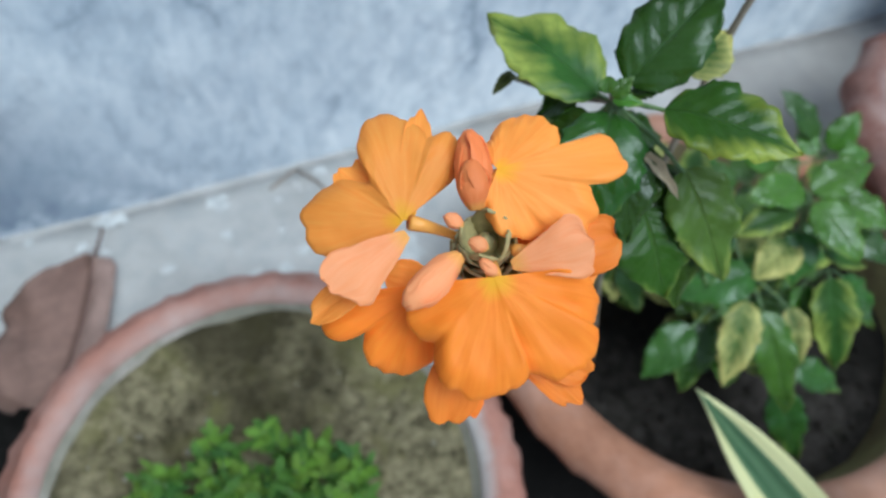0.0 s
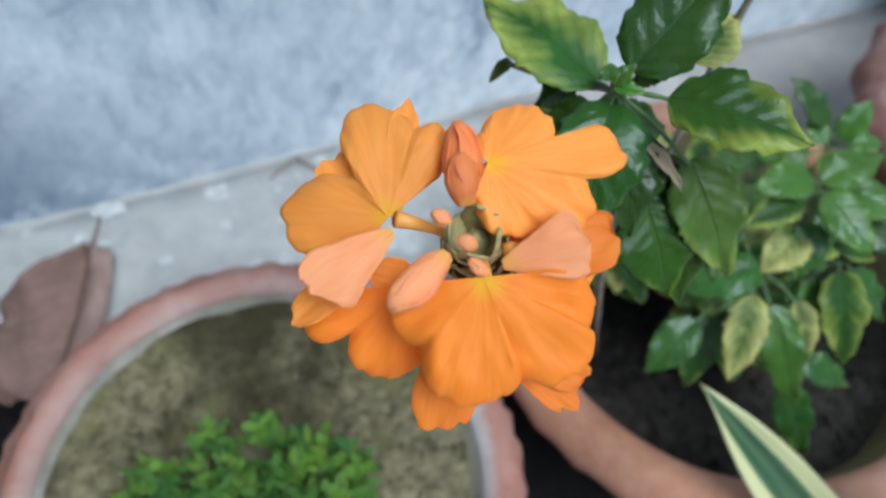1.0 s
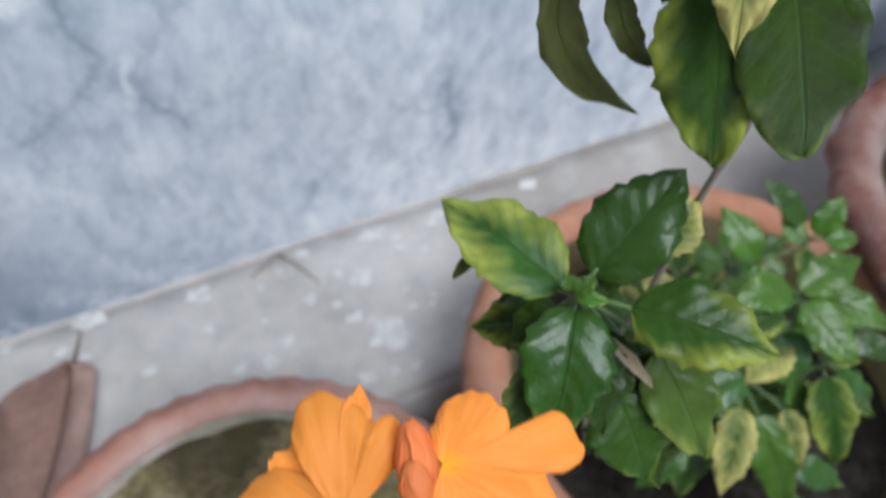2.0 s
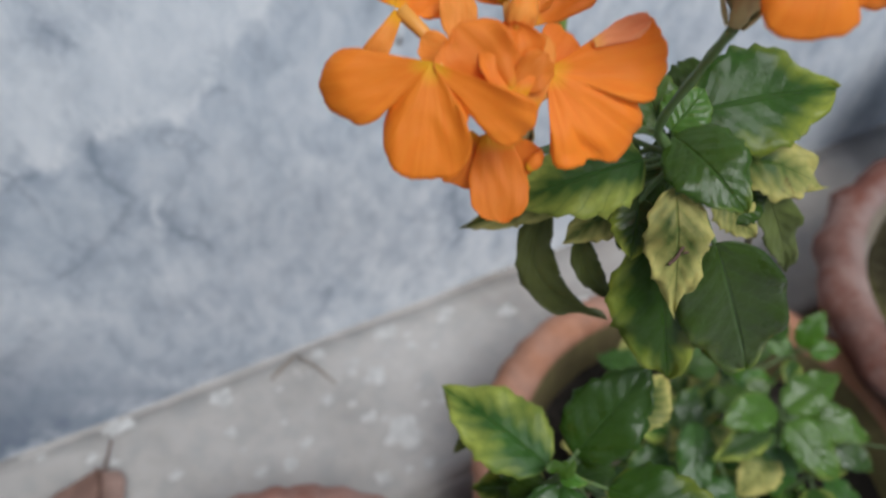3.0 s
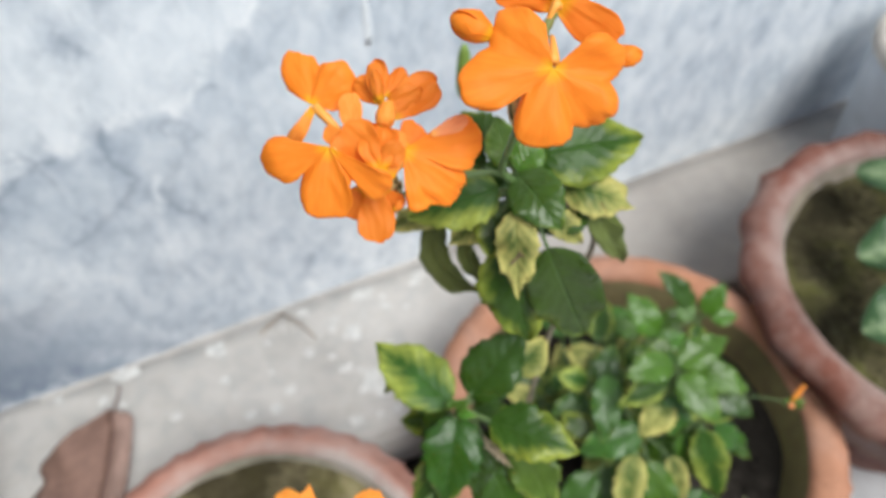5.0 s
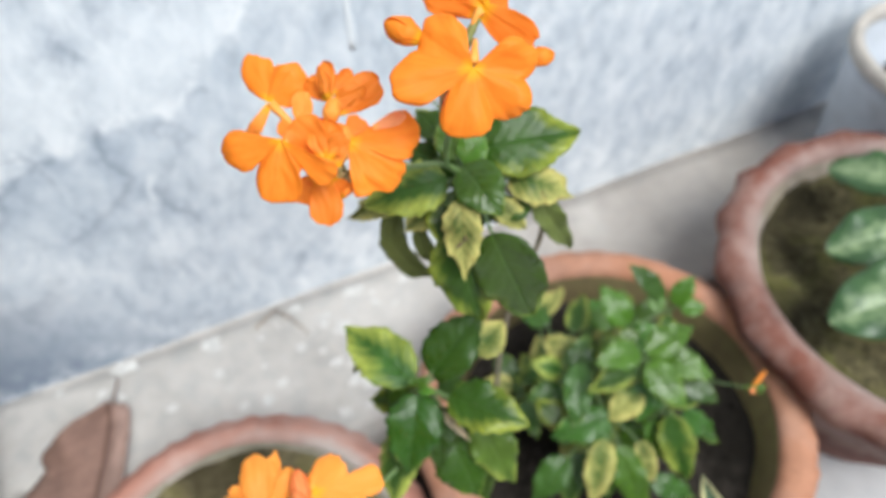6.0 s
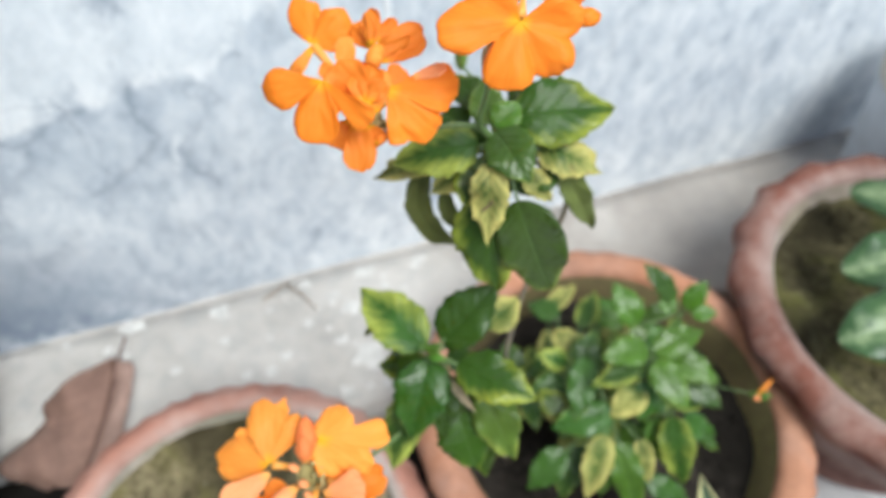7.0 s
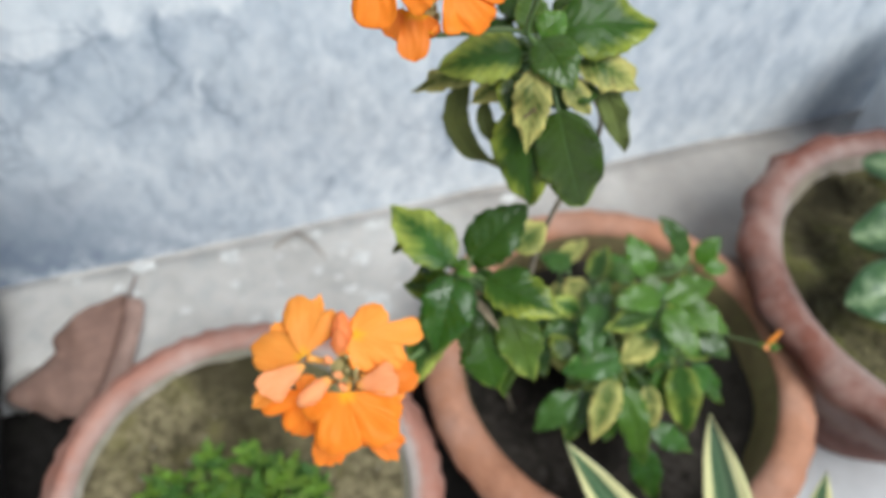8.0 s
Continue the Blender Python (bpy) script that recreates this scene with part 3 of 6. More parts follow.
# ---- the setting ----
WALL_Y, STEP_Y, GROUND_Z = 0.506, 0.308, -0.08


def roughened(bm, axis, depth, scale, mask=lambda v: True):
    for v in bm.verts:
        if mask(v):
            v.co[axis] += noise.fractal(v.co * scale, 0.8, 2.0, 3) * depth
    return bm


bm = bmesh.new()
nx, nz = 150, 60
grid = [[bm.verts.new((-3.0 + 6.0 * (i / nx), WALL_Y, GROUND_Z + 2.6 * (k / nz) ** 1.6)) for k in range(nz + 1)] for i in range(nx + 1)]
for i in range(nx):
    for k in range(nz):
        bm.faces.new((grid[i][k], grid[i + 1][k], grid[i + 1][k + 1], grid[i][k + 1]))
roughened(bm, 1, 0.0025, 5.0)
ext = bmesh.ops.extrude_face_region(bm, geom=bm.faces[:])
for v in ext["geom"]:
    if isinstance(v, bmesh.types.BMVert):
        v.co.y = WALL_Y + 0.23
bmesh.ops.recalc_face_normals(bm, faces=bm.faces[:])
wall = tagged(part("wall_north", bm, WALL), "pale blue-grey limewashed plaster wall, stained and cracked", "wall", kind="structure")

# added out of view, only to block sky light from the left
bm = box_bm(-1.45, -1.22, -5.0, WALL_Y - 0.002, GROUND_Z, 2.5, 0.004)
tagged(part("wall_west", bm, WALL), "unseen pale limewashed side wall, added to hold back sky light on the left", "wall", kind="structure")

# another added wall, never in view: cuts the low sky to deepen hollows
bm = box_bm(-1.45, 6.0, -5.23, -5.0, GROUND_Z, 2.5, 0.004)
tagged(part("wall_south", bm, WALL), "unseen pale limewashed wall, added to cut the low sky behind", "wall", kind="structure")

bm = box_bm(-0.238, 2.6, STEP_Y, WALL_Y + 0.004, GROUND_Z - 0.05, 0.0, 0.007)
bmesh.ops.bisect_plane(bm, geom=bm.verts[:] + bm.edges[:] + bm.faces[:], plane_co=(1.6, 0, 0), plane_no=(1, 0, 0))
for x in [-0.2 + 0.05 * i for i in range(28)]:
    bmesh.ops.bisect_plane(bm, geom=bm.verts[:] + bm.edges[:] + bm.faces[:], plane_co=(x, 0, 0), plane_no=(1, 0, 0))
for y in (0.33, 0.36, 0.39, 0.42, 0.45, 0.48):
    bmesh.ops.bisect_plane(bm, geom=bm.verts[:] + bm.edges[:] + bm.faces[:], plane_co=(0, y, 0), plane_no=(0, 1, 0))
roughened(bm, 2, 0.003, 9.0)
# its front corner is broken away towards the end


def broken(x):
    return 0.088 * min(1.0, max(0.0, (-0.11 - x) / 0.07))


for v in bm.verts:
    f = (WALL_Y - v.co.y) / (WALL_Y - STEP_Y)
    v.co.y += broken(v.co.x) * max(0.0, f) * (1 + 0.15 * noise.noise(v.co * 40))
step = tagged(part("plinth", bm, PLINTH), "worn grey cement plinth along the foot of the wall", "plinth", kind="structure")

# the mortar smeared along the joint between plinth and wall
bm = bmesh.new()
last = None
for i in range(181):
    x = -0.236 + 0.01 * i
    deep, tall = max(0.0008, 0.004 + 0.009 * noise.noise(Vector((x * 9, 3, 0)))), max(0.0004, 0.0012 + 0.0034 * noise.noise(Vector((x * 8, 9, 0))))
    ring = [bm.verts.new((x, WALL_Y + dy, dz)) for dy, dz in ((0.004, -0.004), (-deep - 0.003, -0.004), (-deep, 0.0006), (-deep * 0.55, tall * 0.28), (-deep * 0.2, tall * 0.7), (-0.0005, tall), (0.004, tall))]
    if last:
        for k in range(7):
            bm.faces.new((last[k], last[(k + 1) % 7], ring[(k + 1) % 7], ring[k]))
    last = ring
bmesh.ops.recalc_face_normals(bm, faces=bm.faces[:])
tagged(part("trim", bm, PLINTH), "uneven smear of pale mortar along the wall's foot", "mortar", kind="structure")

bm = bmesh.new()
edges = [-300, -60, -12, -4, -2] + [-1.5 + 0.1 * i for i in range(31)] + [2, 4, 12, 60, 300]
gv = [[bm.verts.new((x, y, GROUND_Z)) for y in edges] for x in edges]
for i in range(len(edges) - 1):
    for k in range(len(edges) - 1):
        bm.faces.new((gv[i][k], gv[i + 1][k], gv[i + 1][k + 1], gv[i][k + 1]))
ground = tagged(part("ground", bm, GROUND), "bare grey cement yard floor", "floor", kind="structure")


# ---- pots ----
def clay_pot(name, label, at, rim, inner, height, foot, clay, earth, sunk, scallops, depth, earth_label, lining, slope=0.010):
    """A clay flower pot with a broad pinched rim: at is the rim's centre."""
    x, y, z = at
    pot = thing(name, label, "flower pot", "clay flower pots", (x, y, z - height))
    lip = 0.034
    body = rim - 0.022
    prof = [(foot * 0.5, 0.0), (foot, 0.0), (foot + 0.004, 0.006), ((foot + body) / 2 + 0.012, height * 0.45), (body, height - lip - 0.004), (rim - 0.008, height - lip), (rim - 0.001, height - lip + 0.006),
            (rim + 0.001, height - lip * 0.5), (rim, height - 0.012), (rim - 0.005, height - 0.004), (rim - 0.014, height), ((rim + inner) / 2, height + 0.0005), (inner + 0.008, height - 0.002), (inner + 0.002, height - 0.007),
            (inner + 0.001, height - 0.012), (inner + 0.006, height - 0.02)]

    def wave(k, a):
        if 5 <= k <= 10:
            w = math.sin(a * scallops + 1.3 * math.sin(a * 3)) + 0.4 * math.sin(a * scallops * 2.1 + 1)
            f = (0.4, 0.9, 1.0, 0.9, 0.7, 0.3)[k - 5]
            grain = 0.0011 * noise.noise(Vector((math.cos(a) * 22, math.sin(a) * 22, k * 0.8 + x * 5)))
            return depth * w * f + grain, depth * 0.3 * w * f + grain * 0.5
        w = noise.noise(Vector((math.cos(a) * 3, math.sin(a) * 3, k * 0.7 + x * 9)))
        return 0.0015 * w, 0.001 * w
    bm = revolve(prof, 144, wave)
    bmesh.ops.translate(bm, verts=bm.verts[:], vec=(x, y, z - height))
    part("body", bm, clay, pot)
    bm = revolve([(inner + 0.0035, height - 0.0085), (inner, height - 0.012), (inner - slope * 0.6, height - sunk * 0.7 - 0.004), (inner - slope, height - sunk - 0.004), (inner - slope - 0.004, height - sunk - 0.02)], 96,
                 lambda k, a: (0.0012 * noise.noise(Vector((math.cos(a) * 4, math.sin(a) * 4, k + x * 7))), 0.0))
    bmesh.ops.translate(bm, verts=bm.verts[:], vec=(x, y, z - height))
    part("inner_wall", bm, lining, pot, "stained inner face of the pot")
    # the earth in it
    bm = bmesh.new()
    rings = 22
    last = None
    seg = 72
    centre = bm.verts.new((x, y, z - sunk))
    for k in range(1, rings + 1):
        r = (inner - slope * 0.5 + 0.002) * k / rings
        ring = []
        for i in range(seg):
            a = 2 * math.pi * i / seg
            q = Vector((x + r * math.cos(a), y + r * math.sin(a), z - sunk))
            q.z += noise.fractal(q * 22, 0.8, 2.0, 4) * 0.006 + 0.008 * (k / rings) ** 4
            ring.append(bm.verts.new(q))
        for i in range(seg):
            j = (i + 1) % seg
            if last:
                bm.faces.new((last[i], ring[i], ring[j], last[j]))
            else:
                bm.faces.new((centre, ring[i], ring[j]))
        last = ring
    part("soil", bm, earth, pot, earth_label)
    return pot


clay_pot("clay_pot", "old terracotta pot with a pinched chalky rim and mossy soil", (-0.011, 0.178, 0.084), 0.168, 0.138, 0.164, 0.095, CLAY_OLD, SOIL_MOSS, 0.022, 41, 0.0015, "green-brown mossy soil", INNER, 0.012)
clay_pot("clay_pot", "orange terracotta pot of dark soil holding the orange flowering plants", (0.346, 0.190, 0.109), 0.186, 0.150, 0.189, 0.105, CLAY_NEW, SOIL_DARK, 0.055, 36, 0.0010, "damp dark soil", INNER_MOSS, 0.012)
clay_pot("clay_pot", "red terracotta pot with a wavy pie-crust rim and mossy soil", (0.695, 0.163, 0.150), 0.206, 0.168, 0.230, 0.105, CLAY_RED, SOIL_SHADE, 0.03, 17, 0.0034, "green-brown mossy soil", INNER_DULL, 0.014)


# ---- plants: blades, buds and stalks ----
def outline(kind, v):
    """Half-width of a blade at v, from its foot (0) to its tip (1); 1 at the widest."""
    if kind == "petal":
        return 0.40 + 0.60 * math.sin(math.pi / 2 * v / 0.64) ** 1.1 if v < 0.64 else math.sqrt(max(0.0, 1 - ((v - 0.64) / 0.36) ** 2.6))
    if kind == "wing":
        return 0.14 + 0.86 * (v / 0.78) ** 0.9 if v < 0.78 else max(0.0, 1 - ((v - 0.78) / 0.22) ** 3.0) ** 0.5
    if kind == "round":
        return math.sin(math.pi * v ** 0.85) ** 0.55 if 0 < v < 1 else 0.0
    if kind == "strap":
        return min(1.0, 0.75 + 0.5 * v) * (1.0 if v < 0.55 else max(0.0, 1 - ((v - 0.55) / 0.45) ** 2.0))
    return math.sin(math.pi * v ** 0.74) ** (0.62 if v < 0.392 else 0.86) if 0 < v < 1 else 0.0


def blade_bm(foot, tip, width, face, sag=(0, 0, 0), cup=0.0, fold=0.0, kind="leaf", wave=0.0, thick=0.0003, nu=8, nv=14, seed=0.0, notch=0.0, bm=None, curl=0.0):
    """A thin curved blade from foot to tip, of real thickness. face: the way its upper side looks; sag: how far its middle is bowed;
    cup: curl across it; fold: V along the midrib; wave: ruffle of the margin; notch: a dent in the tip."""
    foot, tip, face, sag = Vector(foot), Vector(tip), Vector(face), Vector(sag)
    axis = tip - foot
    size = axis.length
    up0 = (face - axis * (face.dot(axis) / size ** 2)).normalized()
    bm = bm or bmesh.new()
    uvs = bm.loops.layers.uv.verify()
    rows, coords = [], {}
    for k in range(nv + 1):
        v = (1 - math.cos(math.pi * k / nv)) / 2
        d = axis + sag * (4 * (1 - 2 * v))
        side = d.cross(up0).normalized()
        up = side.cross(d).normalized()
        mid = foot + axis * v + sag * (4 * v * (1 - v))
        half = max(outline(kind, v), 0.012) * width / 2
        row = []
        for i in range(nu + 1):
            u = 2 * i / nu - 1
            a = abs(u)
            w = wave * size * math.sin(v * (8 if kind in ("petal", "wing") else 17) + seed * 5 + (2.1 if u > 0 else 0)) * a ** 3 * min(1, v * 3)
            w += wave * 0.6 * size * noise.noise(Vector((u * 1.7, v * 3.1, seed * 3.7)))
            rag = 1 + 0.05 * math.sin(v * 40 + seed) * (1 if kind == "leaf" else 0.2) + 0.06 * noise.noise(Vector((v * 6, u, seed)))
            if kind == "leaf" and nv > 8:
                # pillowed between the side veins, with a shallowly scalloped margin
                puff = math.sin(math.pi * ((v * 6.5 - a * 2.0 + 0.5 * noise.noise(Vector((v * 2, seed, u)))) % 1.0))
                w += size * 0.013 * (puff - 0.5) * min(1, 4 * a) * (1 - 0.5 * a ** 3) * min(1, v * 4, (1 - v) * 4)
                rag += (0.05 * (puff - 0.5) + 0.03 * math.sin(v * 75 + seed * 2)) * a
            back = notch * size * max(0.0, 1 - 1.6 * a) * max(0.0, (v - 0.75) / 0.25) ** 2
            if kind in ("petal", "wing"):
                # a soft uneven margin, a shallow groove along the middle and fine crinkles that fan out from the foot
                late = max(0.0, (v - 0.4) / 0.6)
                grow = min(1.0, v * 2.5)
                lat = u * half * 2 / width
                rag += 0.20 * late * noise.noise(Vector((u * 1.3, v * 4.0, seed * 2.3)))
                back += size * late ** 2 * (0.09 * noise.noise(Vector((lat * 1.9, seed * 2.3, 1.5))) + 0.035 * noise.noise(Vector((lat * 5.0, seed * 1.3, 4.5))))
                w += size * late * (0.018 * math.sin(lat * 2.6 + seed * 3) + 0.04 * noise.noise(Vector((lat * 1.6, v * 2.0, seed))))
                w += size * 0.008 * grow * noise.noise(Vector((lat * 5.0, v * 1.8, seed * 1.3)))
                w += size * 0.014 * grow * noise.noise(Vector((lat * 4.5, v * 5.5, seed * 1.9)))
                w += size * (curl * late * lat ** 2 - 0.006 * grow * math.exp(-(lat / 0.22) ** 2))
            q = mid + side * (u * half * rag) + up * (cup * half * a * a + fold * half * a + w) - axis.normalized() * back
            vert = bm.verts.new(q + up * (thick / 2))
            under = bm.verts.new(q - up * (thick / 2))
            coords[vert] = coords[under] = ((u + 1) / 2, v)
            row.append((vert, under))
        rows.append(row)
    quads = []
    for lo, hi in zip(rows, rows[1:]):
        for i in range(nu):
            quads.append((lo[i][0], hi[i][0], hi[i + 1][0], lo[i + 1][0]))
            quads.append((lo[i][1], lo[i + 1][1], hi[i + 1][1], hi[i][1]))
        quads.append((lo[0][0], lo[0][1], hi[0][1], hi[0][0]))
        quads.append((lo[nu][0], hi[nu][0], hi[nu][1], lo[nu][1]))
    for i in range(nu):
        quads.append((rows[0][i][0], rows[0][i + 1][0], rows[0][i + 1][1], rows[0][i][1]))
        quads.append((rows[-1][i][0], rows[-1][i][1], rows[-1][i + 1][1], rows[-1][i + 1][0]))
    for q in quads:
        f = bm.faces.new(q[::-1])
        for loop in f.loops:
            loop[uvs].uv = coords[loop.vert]
    return bm


COUNT = [0]
VIEW_SIDE = Vector((0.0, -0.08, 0.70))


def seed_next():
    COUNT[0] += 1
    return COUNT[0] * 0.731


def leaf(plant, foot, tip, width, material, lean=0.5, sag=0.08, kind="leaf", fold=0.18, wave=0.035, name="leaf", label="", sagv=None):
    """A leaf of a plant. lean: 0 turns its face up to the sky, 1 out to the open side of the yard."""
    foot, tip = Vector(foot), Vector(tip)
    mid = (foot + tip) / 2
    out = (VIEW_SIDE - mid).normalized()
    face = out * lean + Vector((0, 0, 1)) * (1 - lean)
    size = (tip - foot).length
    s = Vector(sagv) if sagv else face.normalized() * (sag * size)
    bm = blade_bm(foot, tip, width * 1.1, face, s, -0.12, fold, kind, wave, 0.0004, 12, 34, seed_next())
    return part(name, bm, material, plant, label)


def petal(floret, foot, tip, width, material=None, cup=0.0, bow=0.02, wave=0.035, turn=0.0, notch=0.0, kind="petal"):
    """A petal lobe under a floret, its face to the open side."""
    foot, tip = Vector(foot), Vector(tip)
    foot -= (tip - foot) * 0.06
    out = (VIEW_SIDE - foot).normalized() + Vector((0, 0, turn))
    bm = blade_bm(foot, tip, width * 1.18, out, out.normalized() * (bow * (tip - foot).length), -cup, 0.0, kind, wave, 0.00025, 20, 22, seed_next(), notch, None, 0.05 * math.sin(COUNT[0] * 2.3))
    return part("petal", bm, material or PETAL, floret)


def corolla(floret, throat, lobes, material, bow=0.02, name="corolla"):
    """The one-sided fan of a floret: rounded lobes grown together at the foot. lobes: (tip, width), in turn round the throat."""
    throat = Vector(throat)
    out = (VIEW_SIDE - throat).normalized()
    arms = [Vector(tip) - throat for tip, _ in lobes]
    e1 = arms[0] - out * arms[0].dot(out)
    e1.normalize()
    e2 = out.cross(e1)
    turn = 1 if e1.cross(arms[1] - out * arms[1].dot(out)).dot(out) > 0 else -1
    seed = seed_next()
    data, last = [], 0.0
    for arm, (_, width) in zip(arms, lobes):
        size = math.hypot(arm.dot(e1), arm.dot(e2))
        angle = turn * math.atan2(arm.dot(e2), arm.dot(e1))
        while angle < last - 0.3:
            angle += 2 * math.pi
        last = angle
        half = min(width * 0.56, size * 0.47)
        data.append((angle, size, half, size - half, math.asin(min(1.0, half / (size - half))), arm.dot(out)))
    lo, hi = data[0][0] - data[0][4], data[-1][0] + data[-1][4]
    mean = sum(d[1] for d in data) / len(data)
    nt, nr = 22 * len(data) + 24, 20
    bm = bmesh.new()
    uvs = bm.loops.layers.uv.verify()
    rows, coords = [], {}
    for k in range(nt + 1):
        t = lo + (hi - lo) * k / nt
        reach, owner = 0.0, 0
        for i, (angle, size, half, far, wide, _) in enumerate(data):
            d = t - angle
            if abs(d) <= wide + 1e-6:
                r = far * math.cos(d) + math.sqrt(max(0.0, half ** 2 - (far * math.sin(d)) ** 2))
                if r > reach:
                    reach, owner = r, i
        if reach == 0.0:
            owner = min(range(len(data)), key=lambda i: abs(t - data[i][0]) - data[i][4])
        near = sorted(data, key=lambda d: abs(t - d[0]))[:2]
        reach = max(reach, 0.55 * min(d[1] for d in near))
        ws = [math.exp(-((t - d[0]) / 0.42) ** 2) + 1e-6 for d in data]
        deep = sum(w * d[5] / d[1] for w, d in zip(ws, data)) / sum(ws)
        x = (t - data[owner][0]) / data[owner][4]
        edge = 1 + 0.09 * noise.noise(Vector((t * 2.6, seed, 0.5))) + 0.05 * noise.noise(Vector((t * 7.0, seed, 2.5))) + 0.015 * noise.noise(Vector((t * 25.0, seed, 4.5)))
        row = []
        for j in range(nr + 1):
            s = j / nr
            r = reach * edge * s
            late = max(0.0, (s - 0.35) / 0.65)
            z = deep * r + bow * mean * 4 * s * (1 - s)
            z += mean * late * (0.06 * x + 0.09 * math.sin(seed * 3 + owner * 2.1) * (1 - x * x))
            z += mean * late * (0.10 * noise.noise(Vector((t * 1.8, s * 1.8, seed))) + 0.05 * noise.noise(Vector((t * 5.0, s * 3.0, seed * 2.7))))
            z += mean * s * (0.005 * noise.noise(Vector((t * 9.0, s * 1.5, seed))) + 0.016 * noise.noise(Vector((t * 6.0, s * 7.0, seed * 2))))
            z -= mean * 0.09 * max(0.0, (s - 0.75) / 0.25) ** 2 * (1 + noise.noise(Vector((t * 1.9, seed * 3, 0))))
            z -= mean * 0.006 * s * math.exp(-(x / 0.2) ** 2)
            q = throat + (e1 * math.cos(t) + e2 * (turn * math.sin(t))) * r + out * z
            pair = (bm.verts.new(q + out * 0.00013), bm.verts.new(q - out * 0.00013))
            coords[pair[0]] = coords[pair[1]] = ((t - lo) * 0.9, s)
            row.append(pair)
        rows.append(row)
    quads = []
    for a, b in zip(rows, rows[1:]):
        for j in range(nr):
            quads.append((a[j][0], a[j + 1][0], b[j + 1][0], b[j][0]))
            quads.append((a[j][1], b[j][1], b[j + 1][1], a[j + 1][1]))
        quads.append((a[nr][0], a[nr][1], b[nr][1], b[nr][0]))
    for row, flip in ((rows[0], False), (rows[-1], True)):
        for j in range(nr):
            q = (row[j][0], row[j][1], row[j + 1][1], row[j + 1][0])
            quads.append(q[::-1] if flip else q)
    for q in quads:
        f = bm.faces.new(q if turn > 0 else q[::-1])
        for loop in f.loops:
            loop[uvs].uv = coords[loop.vert]
    return part(name, bm, material, floret)


def floret(plant, root, throat):
    """A floret's slim tube from the spike to its throat; its petals hang on it."""
    root, throat = Vector(root), Vector(throat)
    pts = bend(root, throat + (root - throat).normalized() * 0.0012, (0, 0, 0.0015), 6)
    return part("floret", tube_bm(pts, [0.0009, 0.0009, 0.001, 0.0011, 0.0013, 0.0016, 0.0019], 8), TUBE, plant, "yellow-orange flower tube")


def bud(plant, foot, tip, width, material, name="bud"):
    """A furled bud: three overlapping scales wrapped round a core."""
    foot, tip = Vector(foot), Vector(tip)
    axis = tip - foot
    bm = tube_bm([foot + axis * f for f in (0, 0.2, 0.45, 0.7, 0.88, 0.97)], [width * r for r in (0.16, 0.34, 0.46, 0.44, 0.3, 0.12)], 12)
    uvs = bm.loops.layers.uv.verify()
    for f in bm.faces:
        for loop in f.loops:
            loop[uvs].uv = (0.5, 0.6)
    side = axis.orthogonal().normalized()
    for i in range(4):
        s = Matrix.Rotation(i * 1.7, 3, axis.normalized()) @ side
        blade_bm(foot + s * width * 0.16, tip + s * width * 0.12 - axis * (0.06 * i), width * 0.95, s, s * width * 0.34, -0.5, 0.0, "petal", 0.03, 0.0003, 8, 12, seed_next(), 0.0, bm, 0.03)
    return part(name, bm, material, plant)


def flower_spike(plant, foot, top, width, rows=8):
    """A four-ranked green spike of pointed overlapping bracts."""
    foot, top = Vector(foot), Vector(top)
    axis = (top - foot)
    d = axis.normalized()
    side = d.orthogonal().normalized()
    bm = tube_bm([foot + axis * f for f in (0, 0.3, 0.7, 0.86, 0.92)], [width * 0.16, width * 0.20, width * 0.18, width * 0.12, width * 0.03], 8)
    for k in range(rows):
        f = k / (rows - 1)
        spread = 0.40 - 0.22 * f
        for i in range(4):
            s = Matrix.Rotation(i * math.pi / 2 + k * 0.7, 3, d) @ side
            a = foot + axis * (0.74 * f) + s * width * (0.17 - 0.09 * f)
            b = a + axis * (0.36 + 0.05 * math.sin(k * 5 + i * 3)) + s * width * spread
            blade_bm(a, b, width * 0.44, s, s * width * 0.10, -0.5, 0.3, "leaf", 0.02, 0.0006, 4, 6, seed_next(), 0.0, bm)
    return part("flower_spike", bm, BRACT, plant, "brown-green spike of bracts")


def stalk(plant, points, r0, r1, material, name="stem", label=""):
    """A stalk through the points, smoothed, with slight swellings."""
    pts = [Vector(p) for p in points]
    fine, radii = [], []
    for k in range(len(pts) - 1):
        p0, p1, p2, p3 = pts[max(k - 1, 0)], pts[k], pts[k + 1], pts[min(k + 2, len(pts) - 1)]
        for i in range(6):
            s = i / 6
            fine.append(0.5 * ((2 * p1) + (p2 - p0) * s + (2 * p0 - 5 * p1 + 4 * p2 - p3) * s * s + (3 * p1 - p0 - 3 * p2 + p3) * s ** 3))
    fine.append(pts[-1])
    for i in range(len(fine)):
        f = i / (len(fine) - 1)
        radii.append((r0 + (r1 - r0) * f) * (1 + 0.12 * math.sin(i * 1.9)))
    return part(name, tube_bm(fine, radii, 8), material, plant, label)


